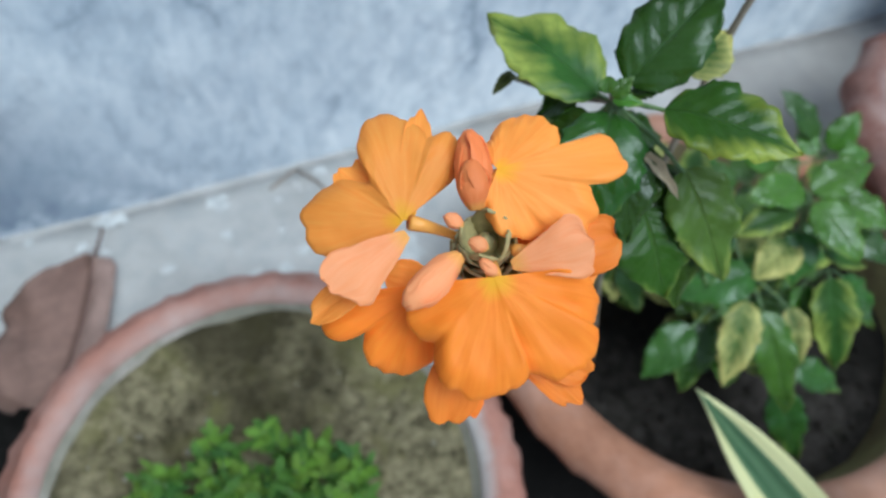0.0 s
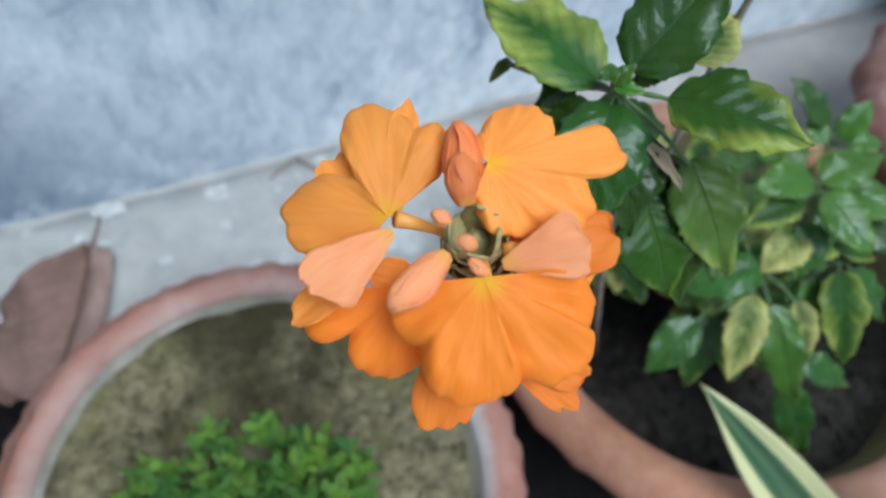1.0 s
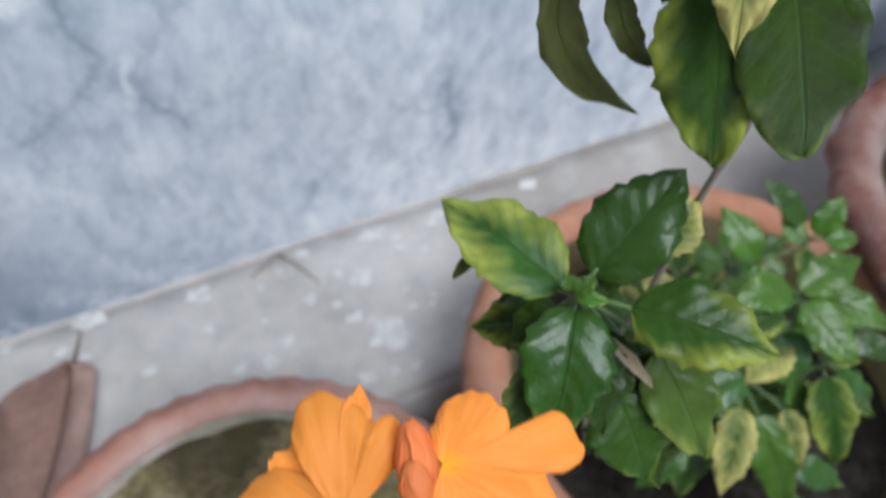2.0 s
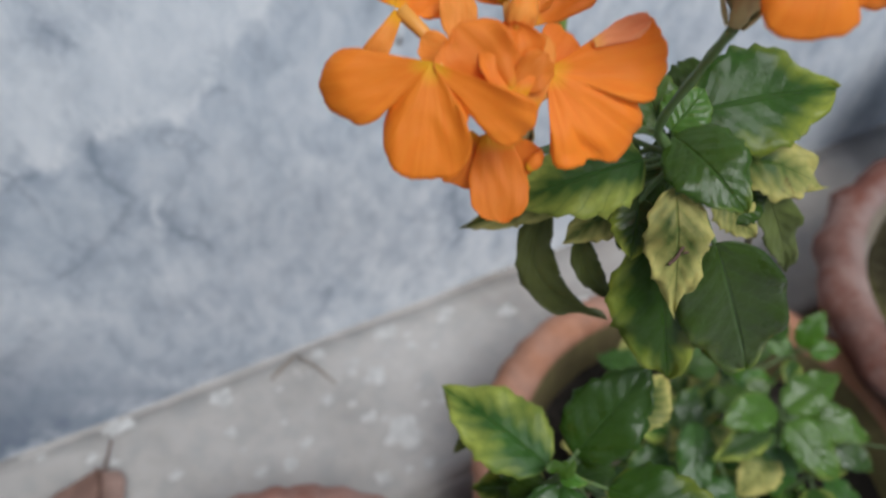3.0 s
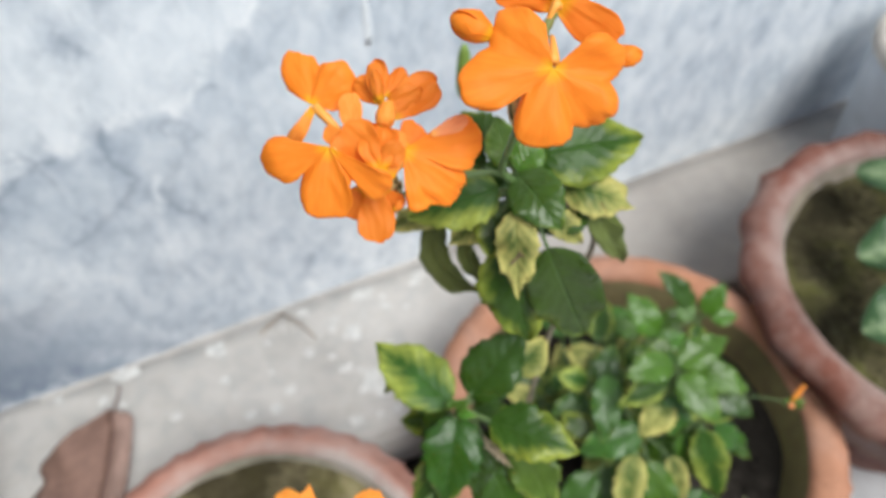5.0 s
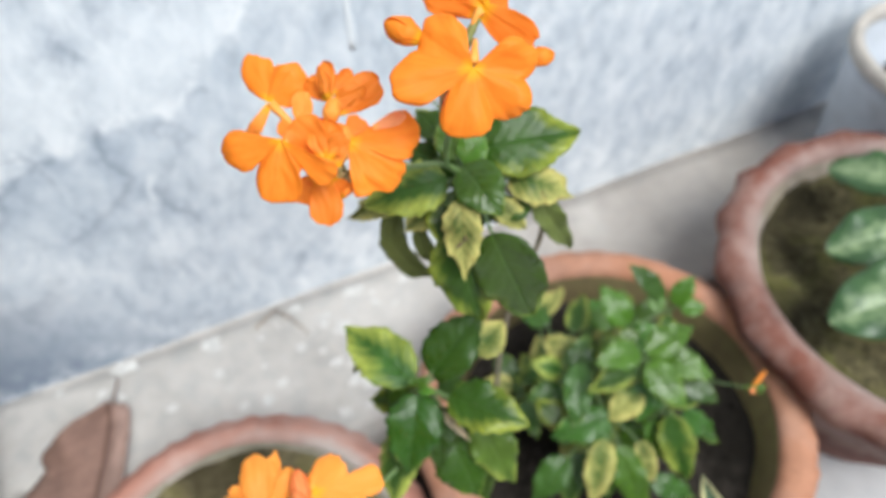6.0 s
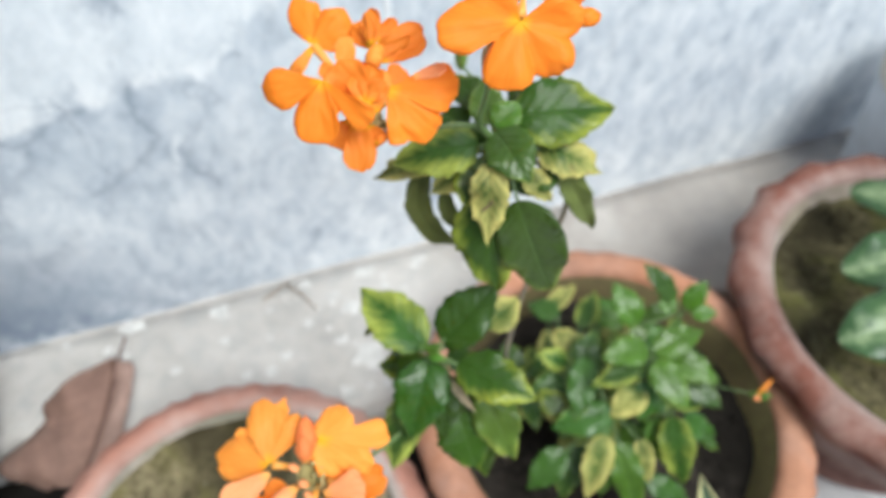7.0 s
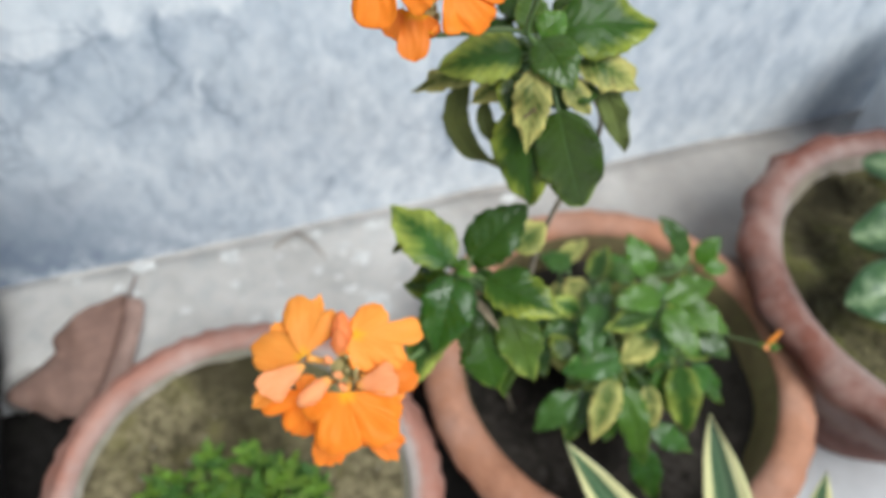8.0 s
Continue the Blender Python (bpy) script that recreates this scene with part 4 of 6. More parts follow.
def tuft(plant, node, count, size, materials, seed, drop=0.5):
    """Extra leaves round a node, spiralling outwards and drooping."""
    r = random.Random(seed)
    node = Vector(node)
    for k in range(count):
        a = 2.4 * k + r.uniform(-0.5, 0.5)
        d = Vector((math.cos(a), math.sin(a), -drop * r.uniform(0.2, 1.2))).normalized()
        s = size * r.uniform(0.75, 1.15)
        foot = node + d * s * 0.22 + Vector((0, 0, -0.004 - 0.02 * k / count))
        leaf(plant, foot, foot + d * s, s * r.uniform(0.52, 0.66), r.choice(materials), r.uniform(0.35, 0.75), r.uniform(0.06, 0.14))
        stalk(plant, [node - Vector((0, 0, 0.01 * k / count)), node.lerp(foot, 0.6), foot + d * s * 0.06], 0.0009, 0.0007, STEM, "leaf_stalk")


# ---- the flowering plant in the orange pot ----
plant = thing("flowering_plant", "tall leafy plant with heads of orange flowers and yellowing leaves", "plant", at=(0.2600, 0.2250, 0.0560))
stalk(plant, [(0.2600, 0.2250, 0.0480), (0.2200, 0.1950, 0.2000), (0.1950, 0.1640, 0.3200), (0.1910, 0.1570, 0.3970), (0.2010, 0.1580, 0.4400), (0.2070, 0.1620, 0.4700), (0.1850, 0.1680, 0.5000), (0.1690, 0.1680, 0.5180)], 0.0017, 0.0011, STEM_BROWN, label="thin woody stem")
stalk(plant, [(0.2450, 0.1900, 0.0480), (0.1900, 0.1650, 0.2200), (0.1550, 0.1450, 0.3300), (0.1420, 0.1420, 0.3750), (0.1330, 0.1420, 0.3990)], 0.0017, 0.0011, STEM_BROWN, label="thin woody stem")
# upper tuft of leaves
leaf(plant, (0.1797, 0.1759, 0.5159), (0.2236, 0.1664, 0.5167), 0.0285, LEAF_EDGED, lean=0.55, sag=0.08)
stalk(plant, [(0.1720, 0.1680, 0.5080), (0.1753, 0.1730, 0.5127), (0.1823, 0.1753, 0.5159)], 0.0010, 0.0007, STEM, "leaf_stalk")
leaf(plant, (0.1885, 0.1654, 0.5043), (0.2138, 0.1509, 0.4955), 0.0186, LEAF_PALE, lean=0.5, sag=0.18, wave=0.08)
stalk(plant, [(0.1720, 0.1680, 0.5080), (0.1811, 0.1669, 0.5060), (0.1900, 0.1645, 0.5038)], 0.0010, 0.0007, STEM, "leaf_stalk")
leaf(plant, (0.1679, 0.1691, 0.5173), (0.1734, 0.1434, 0.5094), 0.0192, LEAF_MID, lean=0.6, sag=0.14)
stalk(plant, [(0.1720, 0.1680, 0.5080), (0.1694, 0.1694, 0.5138), (0.1682, 0.1676, 0.5168)], 0.0010, 0.0007, STEM, "leaf_stalk")
leaf(plant, (0.1678, 0.1747, 0.5161), (0.1717, 0.1951, 0.5236), 0.0143, LEAF_YOUNG, lean=0.6, sag=0.06)
stalk(plant, [(0.1720, 0.1680, 0.5080), (0.1694, 0.1714, 0.5126), (0.1680, 0.1759, 0.5165)], 0.0010, 0.0007, STEM, "leaf_stalk")
leaf(plant, (0.1688, 0.1716, 0.5169), (0.1814, 0.1757, 0.5238), 0.0132, LEAF_YOUNG, lean=0.6, sag=0.08)
stalk(plant, [(0.1720, 0.1680, 0.5080), (0.1697, 0.1700, 0.5131), (0.1696, 0.1718, 0.5173)], 0.0010, 0.0007, STEM, "leaf_stalk")
leaf(plant, (0.1615, 0.1715, 0.5094), (0.1270, 0.1822, 0.4975), 0.0214, LEAF_LIMED, lean=0.6, sag=0.14)
stalk(plant, [(0.1720, 0.1680, 0.5080), (0.1667, 0.1698, 0.5092), (0.1594, 0.1721, 0.5087)], 0.0010, 0.0007, STEM, "leaf_stalk")
leaf(plant, (0.1494, 0.1817, 0.4946), (0.1248, 0.2060, 0.4652), 0.0116, LEAF_PALE, lean=0.6, sag=0.12, wave=0.06)
stalk(plant, [(0.1720, 0.1680, 0.5080), (0.1592, 0.1755, 0.5008), (0.1479, 0.1832, 0.4928)], 0.0010, 0.0007, STEM, "leaf_stalk")
leaf(plant, (0.1583, 0.1675, 0.5006), (0.1420, 0.1744, 0.4822), 0.0124, LEAF_PALE, lean=0.6, sag=0.12)
stalk(plant, [(0.1720, 0.1680, 0.5080), (0.1643, 0.1675, 0.5041), (0.1573, 0.1679, 0.4995)], 0.0010, 0.0007, STEM, "leaf_stalk")
leaf(plant, (0.1609, 0.1569, 0.5118), (0.1561, 0.1400, 0.4814), 0.0152, LEAF_PALE, lean=0.8, sag=0.08, wave=0.07)
stalk(plant, [(0.1720, 0.1680, 0.5080), (0.1655, 0.1618, 0.5112), (0.1606, 0.1559, 0.5100)], 0.0010, 0.0007, STEM, "leaf_stalk")
leaf(plant, (0.1586, 0.1570, 0.4936), (0.1640, 0.1384, 0.4431), 0.0274, LEAF_EDGED, lean=0.9, sag=0.06)
stalk(plant, [(0.1720, 0.1680, 0.5080), (0.1638, 0.1620, 0.5009), (0.1589, 0.1559, 0.4906)], 0.0010, 0.0007, STEM, "leaf_stalk")
leaf(plant, (0.1709, 0.1467, 0.4958), (0.1871, 0.1303, 0.4461), 0.0277, LEAF_MID, lean=0.9, sag=0.07, kind='round')
stalk(plant, [(0.1720, 0.1680, 0.5080), (0.1709, 0.1557, 0.5022), (0.1719, 0.1457, 0.4928)], 0.0010, 0.0007, STEM, "leaf_stalk")
leaf(plant, (0.1997, 0.1608, 0.4950), (0.2211, 0.1520, 0.4512), 0.0118, LEAF_OLIVE, lean=0.7, sag=0.12, fold=0.4)
stalk(plant, [(0.1720, 0.1680, 0.5080), (0.1880, 0.1639, 0.5015), (0.2010, 0.1603, 0.4924)], 0.0010, 0.0007, STEM, "leaf_stalk")
leaf(plant, (0.1577, 0.1653, 0.5014), (0.1507, 0.1556, 0.4901), 0.0135, LEAF_EDGED, lean=0.7, sag=0.1)
stalk(plant, [(0.1720, 0.1680, 0.5080), (0.1636, 0.1667, 0.5044), (0.1573, 0.1647, 0.5007)], 0.0010, 0.0007, STEM, "leaf_stalk")
leaf(plant, (0.1813, 0.1548, 0.4948), (0.1963, 0.1552, 0.4951), 0.0104, LEAF, lean=0.5, sag=0.1)
stalk(plant, [(0.1720, 0.1680, 0.5080), (0.1771, 0.1601, 0.5001), (0.1822, 0.1548, 0.4948)], 0.0010, 0.0007, STEM, "leaf_stalk")
leaf(plant, (0.1799, 0.1586, 0.4994), (0.1890, 0.1481, 0.4879), 0.0109, LEAF_PALE, lean=0.6, sag=0.1)
stalk(plant, [(0.1720, 0.1680, 0.5080), (0.1765, 0.1627, 0.5032), (0.1804, 0.1580, 0.4987)], 0.0010, 0.0007, STEM, "leaf_stalk")
leaf(plant, (0.1715, 0.1914, 0.5111), (0.1646, 0.2115, 0.5147), 0.0145, LEAF_EDGED, lean=0.4, sag=0.1)
stalk(plant, [(0.1720, 0.1680, 0.5080), (0.1719, 0.1814, 0.5098), (0.1711, 0.1926, 0.5113)], 0.0010, 0.0007, STEM, "leaf_stalk")
leaf(plant, (0.1640, 0.1876, 0.5060), (0.1545, 0.2001, 0.5037), 0.0125, LEAF, lean=0.4, sag=0.1)
stalk(plant, [(0.1720, 0.1680, 0.5080), (0.1675, 0.1794, 0.5069), (0.1634, 0.1883, 0.5059)], 0.0010, 0.0007, STEM, "leaf_stalk")
leaf(plant, (0.1840, 0.1854, 0.5112), (0.2037, 0.1917, 0.5145), 0.0169, LEAF, lean=0.4, sag=0.1)
stalk(plant, [(0.1720, 0.1680, 0.5080), (0.1786, 0.1783, 0.5098), (0.1852, 0.1858, 0.5114)], 0.0010, 0.0007, STEM, "leaf_stalk")
leaf(plant, (0.1459, 0.1900, 0.4815), (0.1646, 0.1712, 0.4351), 0.0118, LEAF_OLIVE, lean=0.9, sagv=(-0.0139, 0.0014, -0.0007), wave=0.05, fold=0.25)
stalk(plant, [(0.1720, 0.1680, 0.5080), (0.1538, 0.1825, 0.4917), (0.1459, 0.1900, 0.4815)], 0.0010, 0.0007, STEM, "leaf_stalk")
leaf(plant, (0.1502, 0.1769, 0.4792), (0.1581, 0.1630, 0.4600), 0.0076, LEAF_OLIVE, lean=0.9, sagv=(-0.0038, -0.0005, -0.0009), wave=0.05, fold=0.25)
stalk(plant, [(0.1720, 0.1680, 0.5080), (0.1566, 0.1761, 0.4908), (0.1502, 0.1769, 0.4792)], 0.0010, 0.0007, STEM, "leaf_stalk")
# lower tuft of leaves
leaf(plant, (0.1311, 0.1468, 0.3956), (0.1099, 0.1890, 0.4005), 0.0262, LEAF_LIMED, lean=0.4, sag=0.08)
stalk(plant, [(0.1340, 0.1420, 0.3960), (0.1329, 0.1436, 0.3956), (0.1298, 0.1493, 0.3959)], 0.0010, 0.0007, STEM, "leaf_stalk")
leaf(plant, (0.1402, 0.1445, 0.3998), (0.1723, 0.1521, 0.4257), 0.0253, LEAF_GLOSS, lean=0.5, sag=0.05)
stalk(plant, [(0.1340, 0.1420, 0.3960), (0.1368, 0.1433, 0.3975), (0.1421, 0.1450, 0.4014)], 0.0010, 0.0007, STEM, "leaf_stalk")
leaf(plant, (0.1430, 0.1279, 0.4024), (0.1721, 0.0968, 0.4025), 0.0232, LEAF_EDGED, lean=0.5, sag=0.1)
stalk(plant, [(0.1340, 0.1420, 0.3960), (0.1385, 0.1345, 0.3998), (0.1447, 0.1260, 0.4024)], 0.0010, 0.0007, STEM, "leaf_stalk")
leaf(plant, (0.1322, 0.1394, 0.3935), (0.1122, 0.1131, 0.3653), 0.0261, LEAF_GLOSS, lean=0.6, sag=0.12)
stalk(plant, [(0.1340, 0.1420, 0.3960), (0.1335, 0.1412, 0.3953), (0.1310, 0.1378, 0.3918)], 0.0010, 0.0007, STEM, "leaf_stalk")
leaf(plant, (0.1362, 0.1330, 0.3855), (0.1310, 0.1107, 0.3605), 0.0176, LEAF_GLOSS, lean=0.6, sag=0.1)
stalk(plant, [(0.1340, 0.1420, 0.3960), (0.1355, 0.1373, 0.3905), (0.1359, 0.1317, 0.3840)], 0.0010, 0.0007, STEM, "leaf_stalk")
leaf(plant, (0.1297, 0.1439, 0.3881), (0.1156, 0.1458, 0.3739), 0.0156, LEAF, lean=0.5, sag=0.1)
stalk(plant, [(0.1340, 0.1420, 0.3960), (0.1318, 0.1431, 0.3917), (0.1289, 0.1440, 0.3872)], 0.0010, 0.0007, STEM, "leaf_stalk")
leaf(plant, (0.1578, 0.1227, 0.3745), (0.1658, 0.0928, 0.3433), 0.0231, LEAF_LIGHT, lean=0.7, sag=0.08, wave=0.05)
stalk(plant, [(0.1340, 0.1420, 0.3960), (0.1480, 0.1313, 0.3840), (0.1583, 0.1209, 0.3726)], 0.0010, 0.0007, STEM, "leaf_stalk")
leaf(plant, (0.1525, 0.1311, 0.3706), (0.1514, 0.0935, 0.3313), 0.0248, LEAF, lean=0.75, sag=0.08)
stalk(plant, [(0.1340, 0.1420, 0.3960), (0.1451, 0.1366, 0.3819), (0.1524, 0.1288, 0.3682)], 0.0010, 0.0007, STEM, "leaf_stalk")
leaf(plant, (0.1423, 0.1324, 0.3828), (0.1307, 0.1149, 0.3626), 0.0199, LEAF, lean=0.7, sag=0.08)
stalk(plant, [(0.1340, 0.1420, 0.3960), (0.1393, 0.1368, 0.3887), (0.1416, 0.1313, 0.3816)], 0.0010, 0.0007, STEM, "leaf_stalk")
leaf(plant, (0.1688, 0.1490, 0.3924), (0.1905, 0.1578, 0.3980), 0.0183, LEAF_PALE, lean=0.5, sag=0.08)
stalk(plant, [(0.1340, 0.1420, 0.3960), (0.1542, 0.1459, 0.3937), (0.1701, 0.1495, 0.3927)], 0.0010, 0.0007, STEM, "leaf_stalk")
leaf(plant, (0.1214, 0.1360, 0.3702), (0.1020, 0.1113, 0.3372), 0.0194, LEAF_LIMED, lean=0.7, sag=0.1)
stalk(plant, [(0.1340, 0.1420, 0.3960), (0.1270, 0.1391, 0.3815), (0.1202, 0.1345, 0.3682)], 0.0010, 0.0007, STEM, "leaf_stalk")
leaf(plant, (0.1432, 0.1201, 0.3619), (0.1456, 0.0970, 0.3372), 0.0273, LEAF, lean=0.7, sag=0.1)
stalk(plant, [(0.1340, 0.1420, 0.3960), (0.1394, 0.1296, 0.3763), (0.1433, 0.1187, 0.3604)], 0.0010, 0.0007, STEM, "leaf_stalk")
leaf(plant, (0.1285, 0.1538, 0.3893), (0.1181, 0.1593, 0.3768), 0.0117, LEAF, lean=0.3, sag=0.15, fold=0.4)
stalk(plant, [(0.1340, 0.1420, 0.3960), (0.1310, 0.1489, 0.3924), (0.1279, 0.1541, 0.3886)], 0.0010, 0.0007, STEM, "leaf_stalk")
leaf(plant, (0.1433, 0.1446, 0.3959), (0.1513, 0.1395, 0.4004), 0.0096, LEAF, lean=0.3, sag=0.1)
stalk(plant, [(0.1340, 0.1420, 0.3960), (0.1393, 0.1437, 0.3958), (0.1438, 0.1443, 0.3962)], 0.0010, 0.0007, STEM, "leaf_stalk")
leaf(plant, (0.1299, 0.1412, 0.4015), (0.1308, 0.1439, 0.4060), 0.0061, LEAF_YOUNG, lean=0.4, sag=0.1)
leaf(plant, (0.1309, 0.1387, 0.4003), (0.1384, 0.1327, 0.4014), 0.0046, LEAF_YOUNG, lean=0.4, sag=0.1)
leaf(plant, (0.1312, 0.1396, 0.4009), (0.1371, 0.1404, 0.4060), 0.0054, LEAF_YOUNG, lean=0.4, sag=0.1)
leaf(plant, (0.1394, 0.1301, 0.3847), (0.1488, 0.1125, 0.3735), 0.0038, WITHERED, lean=0.7, sag=0.12, fold=0.8, label="withered curled beige leaf")
leaf(plant, (0.1152, 0.1745, 0.3856), (0.1066, 0.1719, 0.3809), 0.0040, LEAF_OLIVE, lean=0.6, sag=0.2, fold=0.8)
stalk(plant, [(0.1340, 0.1420, 0.3960), (0.1260, 0.1568, 0.3879), (0.1144, 0.1742, 0.3851)], 0.0010, 0.0008, STEM_BROWN, "leaf_stalk")
tuft(plant, (0.1770, 0.1830, 0.5010), 9, 0.024, (LEAF_EDGED, LEAF, LEAF_LIMED, LEAF), 5, 0.6)
tuft(plant, (0.1400, 0.1450, 0.3830), 3, 0.028, (LEAF, LEAF, LEAF_EDGED), 9, 0.9)
# flower head over the mossy pot
stalk(plant, [(0.1340, 0.1420, 0.3960), (0.1176, 0.1262, 0.3587), (0.0812, 0.1091, 0.3662), (0.0708, 0.0991, 0.3921)], 0.0012, 0.0011, STEM, "flower_stalk")
flower_spike(plant, (0.0708, 0.0991, 0.3921), (0.0585, 0.0871, 0.4265), 0.0193)
f = floret(plant, (0.0646, 0.0931, 0.4093), (0.0435, 0.0978, 0.4255))
corolla(f, (0.0429, 0.0979, 0.4256), [((0.0591, 0.1101, 0.4348), 0.0106), ((0.0487, 0.1209, 0.4368), 0.0157), ((0.0223, 0.1106, 0.4197), 0.0182)], PETAL)
petal(f, (0.0450, 0.1000, 0.4248), (0.0559, 0.1206, 0.4350), 0.0061)
petal(f, (0.0425, 0.1017, 0.4237), (0.0346, 0.1183, 0.4250), 0.0094)
petal(f, (0.0414, 0.0941, 0.4250), (0.0229, 0.0887, 0.4205), 0.0124, PETAL_PALE, bow=0.05, cup=-0.1, kind="wing")
petal(f, (0.0385, 0.0947, 0.4178), (0.0177, 0.0913, 0.4070), 0.0068)
f = floret(plant, (0.0646, 0.0931, 0.4093), (0.0655, 0.0973, 0.4355))
corolla(f, (0.0652, 0.0973, 0.4357), [((0.0698, 0.1045, 0.4376), 0.0065), ((0.0804, 0.1017, 0.4408), 0.0163), ((0.0947, 0.0875, 0.4406), 0.0112), ((0.0828, 0.0801, 0.4304), 0.0128), ((0.0705, 0.0833, 0.4269), 0.0142)], PETAL)
f = floret(plant, (0.0646, 0.0931, 0.4093), (0.0661, 0.0813, 0.4241))
petal(f, (0.0625, 0.0784, 0.4249), (0.0780, 0.0742, 0.4316), 0.0125, PETAL_PALE, bow=0.05, cup=-0.1, kind="wing")
petal(f, (0.0676, 0.0811, 0.4205), (0.0889, 0.0763, 0.4260), 0.0121, PETAL_DEEP)
petal(f, (0.0689, 0.0801, 0.4190), (0.0734, 0.0873, 0.4225), 0.0101, PETAL_DEEP)
petal(f, (0.0696, 0.0798, 0.4190), (0.0828, 0.0733, 0.4194), 0.0106)
f = floret(plant, (0.0646, 0.0931, 0.4093), (0.0561, 0.0766, 0.4249))
corolla(f, (0.0561, 0.0769, 0.4253), [((0.0362, 0.0762, 0.4150), 0.0126), ((0.0463, 0.0590, 0.4062), 0.0203), ((0.0697, 0.0553, 0.4132), 0.0189), ((0.0765, 0.0617, 0.4211), 0.0138)], PETAL_RICH)
f = floret(plant, (0.0646, 0.0931, 0.4093), (0.0447, 0.0886, 0.4095))
corolla(f, (0.0455, 0.0890, 0.4102), [((0.0185, 0.0939, 0.3984), 0.0114), ((0.0322, 0.0794, 0.3925), 0.0196)], PETAL_RICH)
petal(f, (0.0474, 0.0889, 0.4092), (0.0394, 0.0966, 0.4074), 0.0082)
f = floret(plant, (0.0646, 0.0931, 0.4093), (0.0498, 0.0759, 0.4030))
petal(f, (0.0511, 0.0766, 0.4039), (0.0411, 0.0628, 0.3876), 0.0112, PETAL_DEEP)
petal(f, (0.0523, 0.0717, 0.3973), (0.0483, 0.0624, 0.3872), 0.0050, PETAL_DEEP)
f = floret(plant, (0.0646, 0.0931, 0.4093), (0.0604, 0.0697, 0.4040))
petal(f, (0.0600, 0.0710, 0.4047), (0.0764, 0.0574, 0.3991), 0.0085, PETAL_DEEP)
petal(f, (0.0609, 0.0706, 0.4035), (0.0730, 0.0537, 0.3942), 0.0077, PETAL_DEEP)
petal(f, (0.0614, 0.0716, 0.4029), (0.0608, 0.0636, 0.3950), 0.0110, PETAL_DEEP)
bud(plant, (0.0589, 0.0924, 0.4294), (0.0622, 0.1079, 0.4398), 0.0085, PETAL_SALMON)
bud(plant, (0.0577, 0.0915, 0.4310), (0.0593, 0.0999, 0.4389), 0.0071, PETAL_SALMON)
bud(plant, (0.0515, 0.0848, 0.4252), (0.0355, 0.0787, 0.4211), 0.0080, PETAL_PALE)
bud(plant, (0.0541, 0.0901, 0.4281), (0.0509, 0.0931, 0.4303), 0.0034, PETAL_PALE)
bud(plant, (0.0564, 0.0820, 0.4291), (0.0529, 0.0842, 0.4313), 0.0034, PETAL_PALE)
bud(plant, (0.0568, 0.0768, 0.4259), (0.0539, 0.0802, 0.4284), 0.0030, PETAL_PALE)
# left flower head on top
stalk(plant, [(0.1720, 0.1680, 0.5080), (0.1560, 0.1690, 0.5240), (0.1300, 0.1740, 0.5230), (0.1144, 0.1641, 0.5320)], 0.0012, 0.0011, STEM, "flower_stalk")
flower_spike(plant, (0.1144, 0.1641, 0.5320), (0.1089, 0.1593, 0.5553), 0.0095)
f = floret(plant, (0.1116, 0.1617, 0.5436), (0.0953, 0.1666, 0.5636))
corolla(f, (0.0954, 0.1668, 0.5641), [((0.0756, 0.1734, 0.5573), 0.0125), ((0.0873, 0.1533, 0.5475), 0.0146), ((0.1069, 0.1455, 0.5570), 0.0094)], PETAL_RICH)
f = floret(plant, (0.1116, 0.1617, 0.5436), (0.1165, 0.1574, 0.5581))
corolla(f, (0.1170, 0.1596, 0.5603), [((0.1418, 0.1520, 0.5610), 0.0144), ((0.1285, 0.1427, 0.5486), 0.0139), ((0.1168, 0.1448, 0.5457), 0.0070)], PETAL_RICH)
petal(f, (0.1267, 0.1577, 0.5650), (0.1384, 0.1567, 0.5674), 0.0038, PETAL_PALE)
petal(f, (0.1103, 0.1547, 0.5563), (0.1158, 0.1624, 0.5670), 0.0070)
petal(f, (0.1189, 0.1614, 0.5596), (0.1251, 0.1650, 0.5634), 0.0078, PETAL_DEEP)
f = floret(plant, (0.1116, 0.1617, 0.5436), (0.0975, 0.1877, 0.5638))
corolla(f, (0.0968, 0.1876, 0.5638), [((0.0978, 0.2036, 0.5723), 0.0115), ((0.1132, 0.1892, 0.5697), 0.0135)], PETAL_RICH)
petal(f, (0.0968, 0.1864, 0.5625), (0.0869, 0.1847, 0.5520), 0.0043, bow=0.3)
f = floret(plant, (0.1116, 0.1617, 0.5436), (0.1062, 0.1583, 0.5469))
petal(f, (0.1059, 0.1590, 0.5473), (0.1025, 0.1480, 0.5348), 0.0105, PETAL_DEEP)
petal(f, (0.1034, 0.1610, 0.5465), (0.0955, 0.1588, 0.5391), 0.0097, PETAL_DEEP)
petal(f, (0.1086, 0.1578, 0.5461), (0.1117, 0.1533, 0.5398), 0.0080, PETAL_DEEP)
f = floret(plant, (0.1116, 0.1617, 0.5436), (0.1171, 0.1748, 0.5680))
petal(f, (0.1160, 0.1754, 0.5680), (0.1197, 0.1860, 0.5750), 0.0062, PETAL_DEEP, wave=0.10)
petal(f, (0.1188, 0.1766, 0.5687), (0.1281, 0.1813, 0.5720), 0.0054, PETAL_DEEP, wave=0.10)
petal(f, (0.1184, 0.1712, 0.5657), (0.1350, 0.1733, 0.5710), 0.0106, PETAL_DEEP, wave=0.06)
petal(f, (0.1171, 0.1765, 0.5666), (0.1117, 0.1861, 0.5693), 0.0062, PETAL_DEEP)
petal(f, (0.1057, 0.1736, 0.5599), (0.1088, 0.1833, 0.5674), 0.0065)
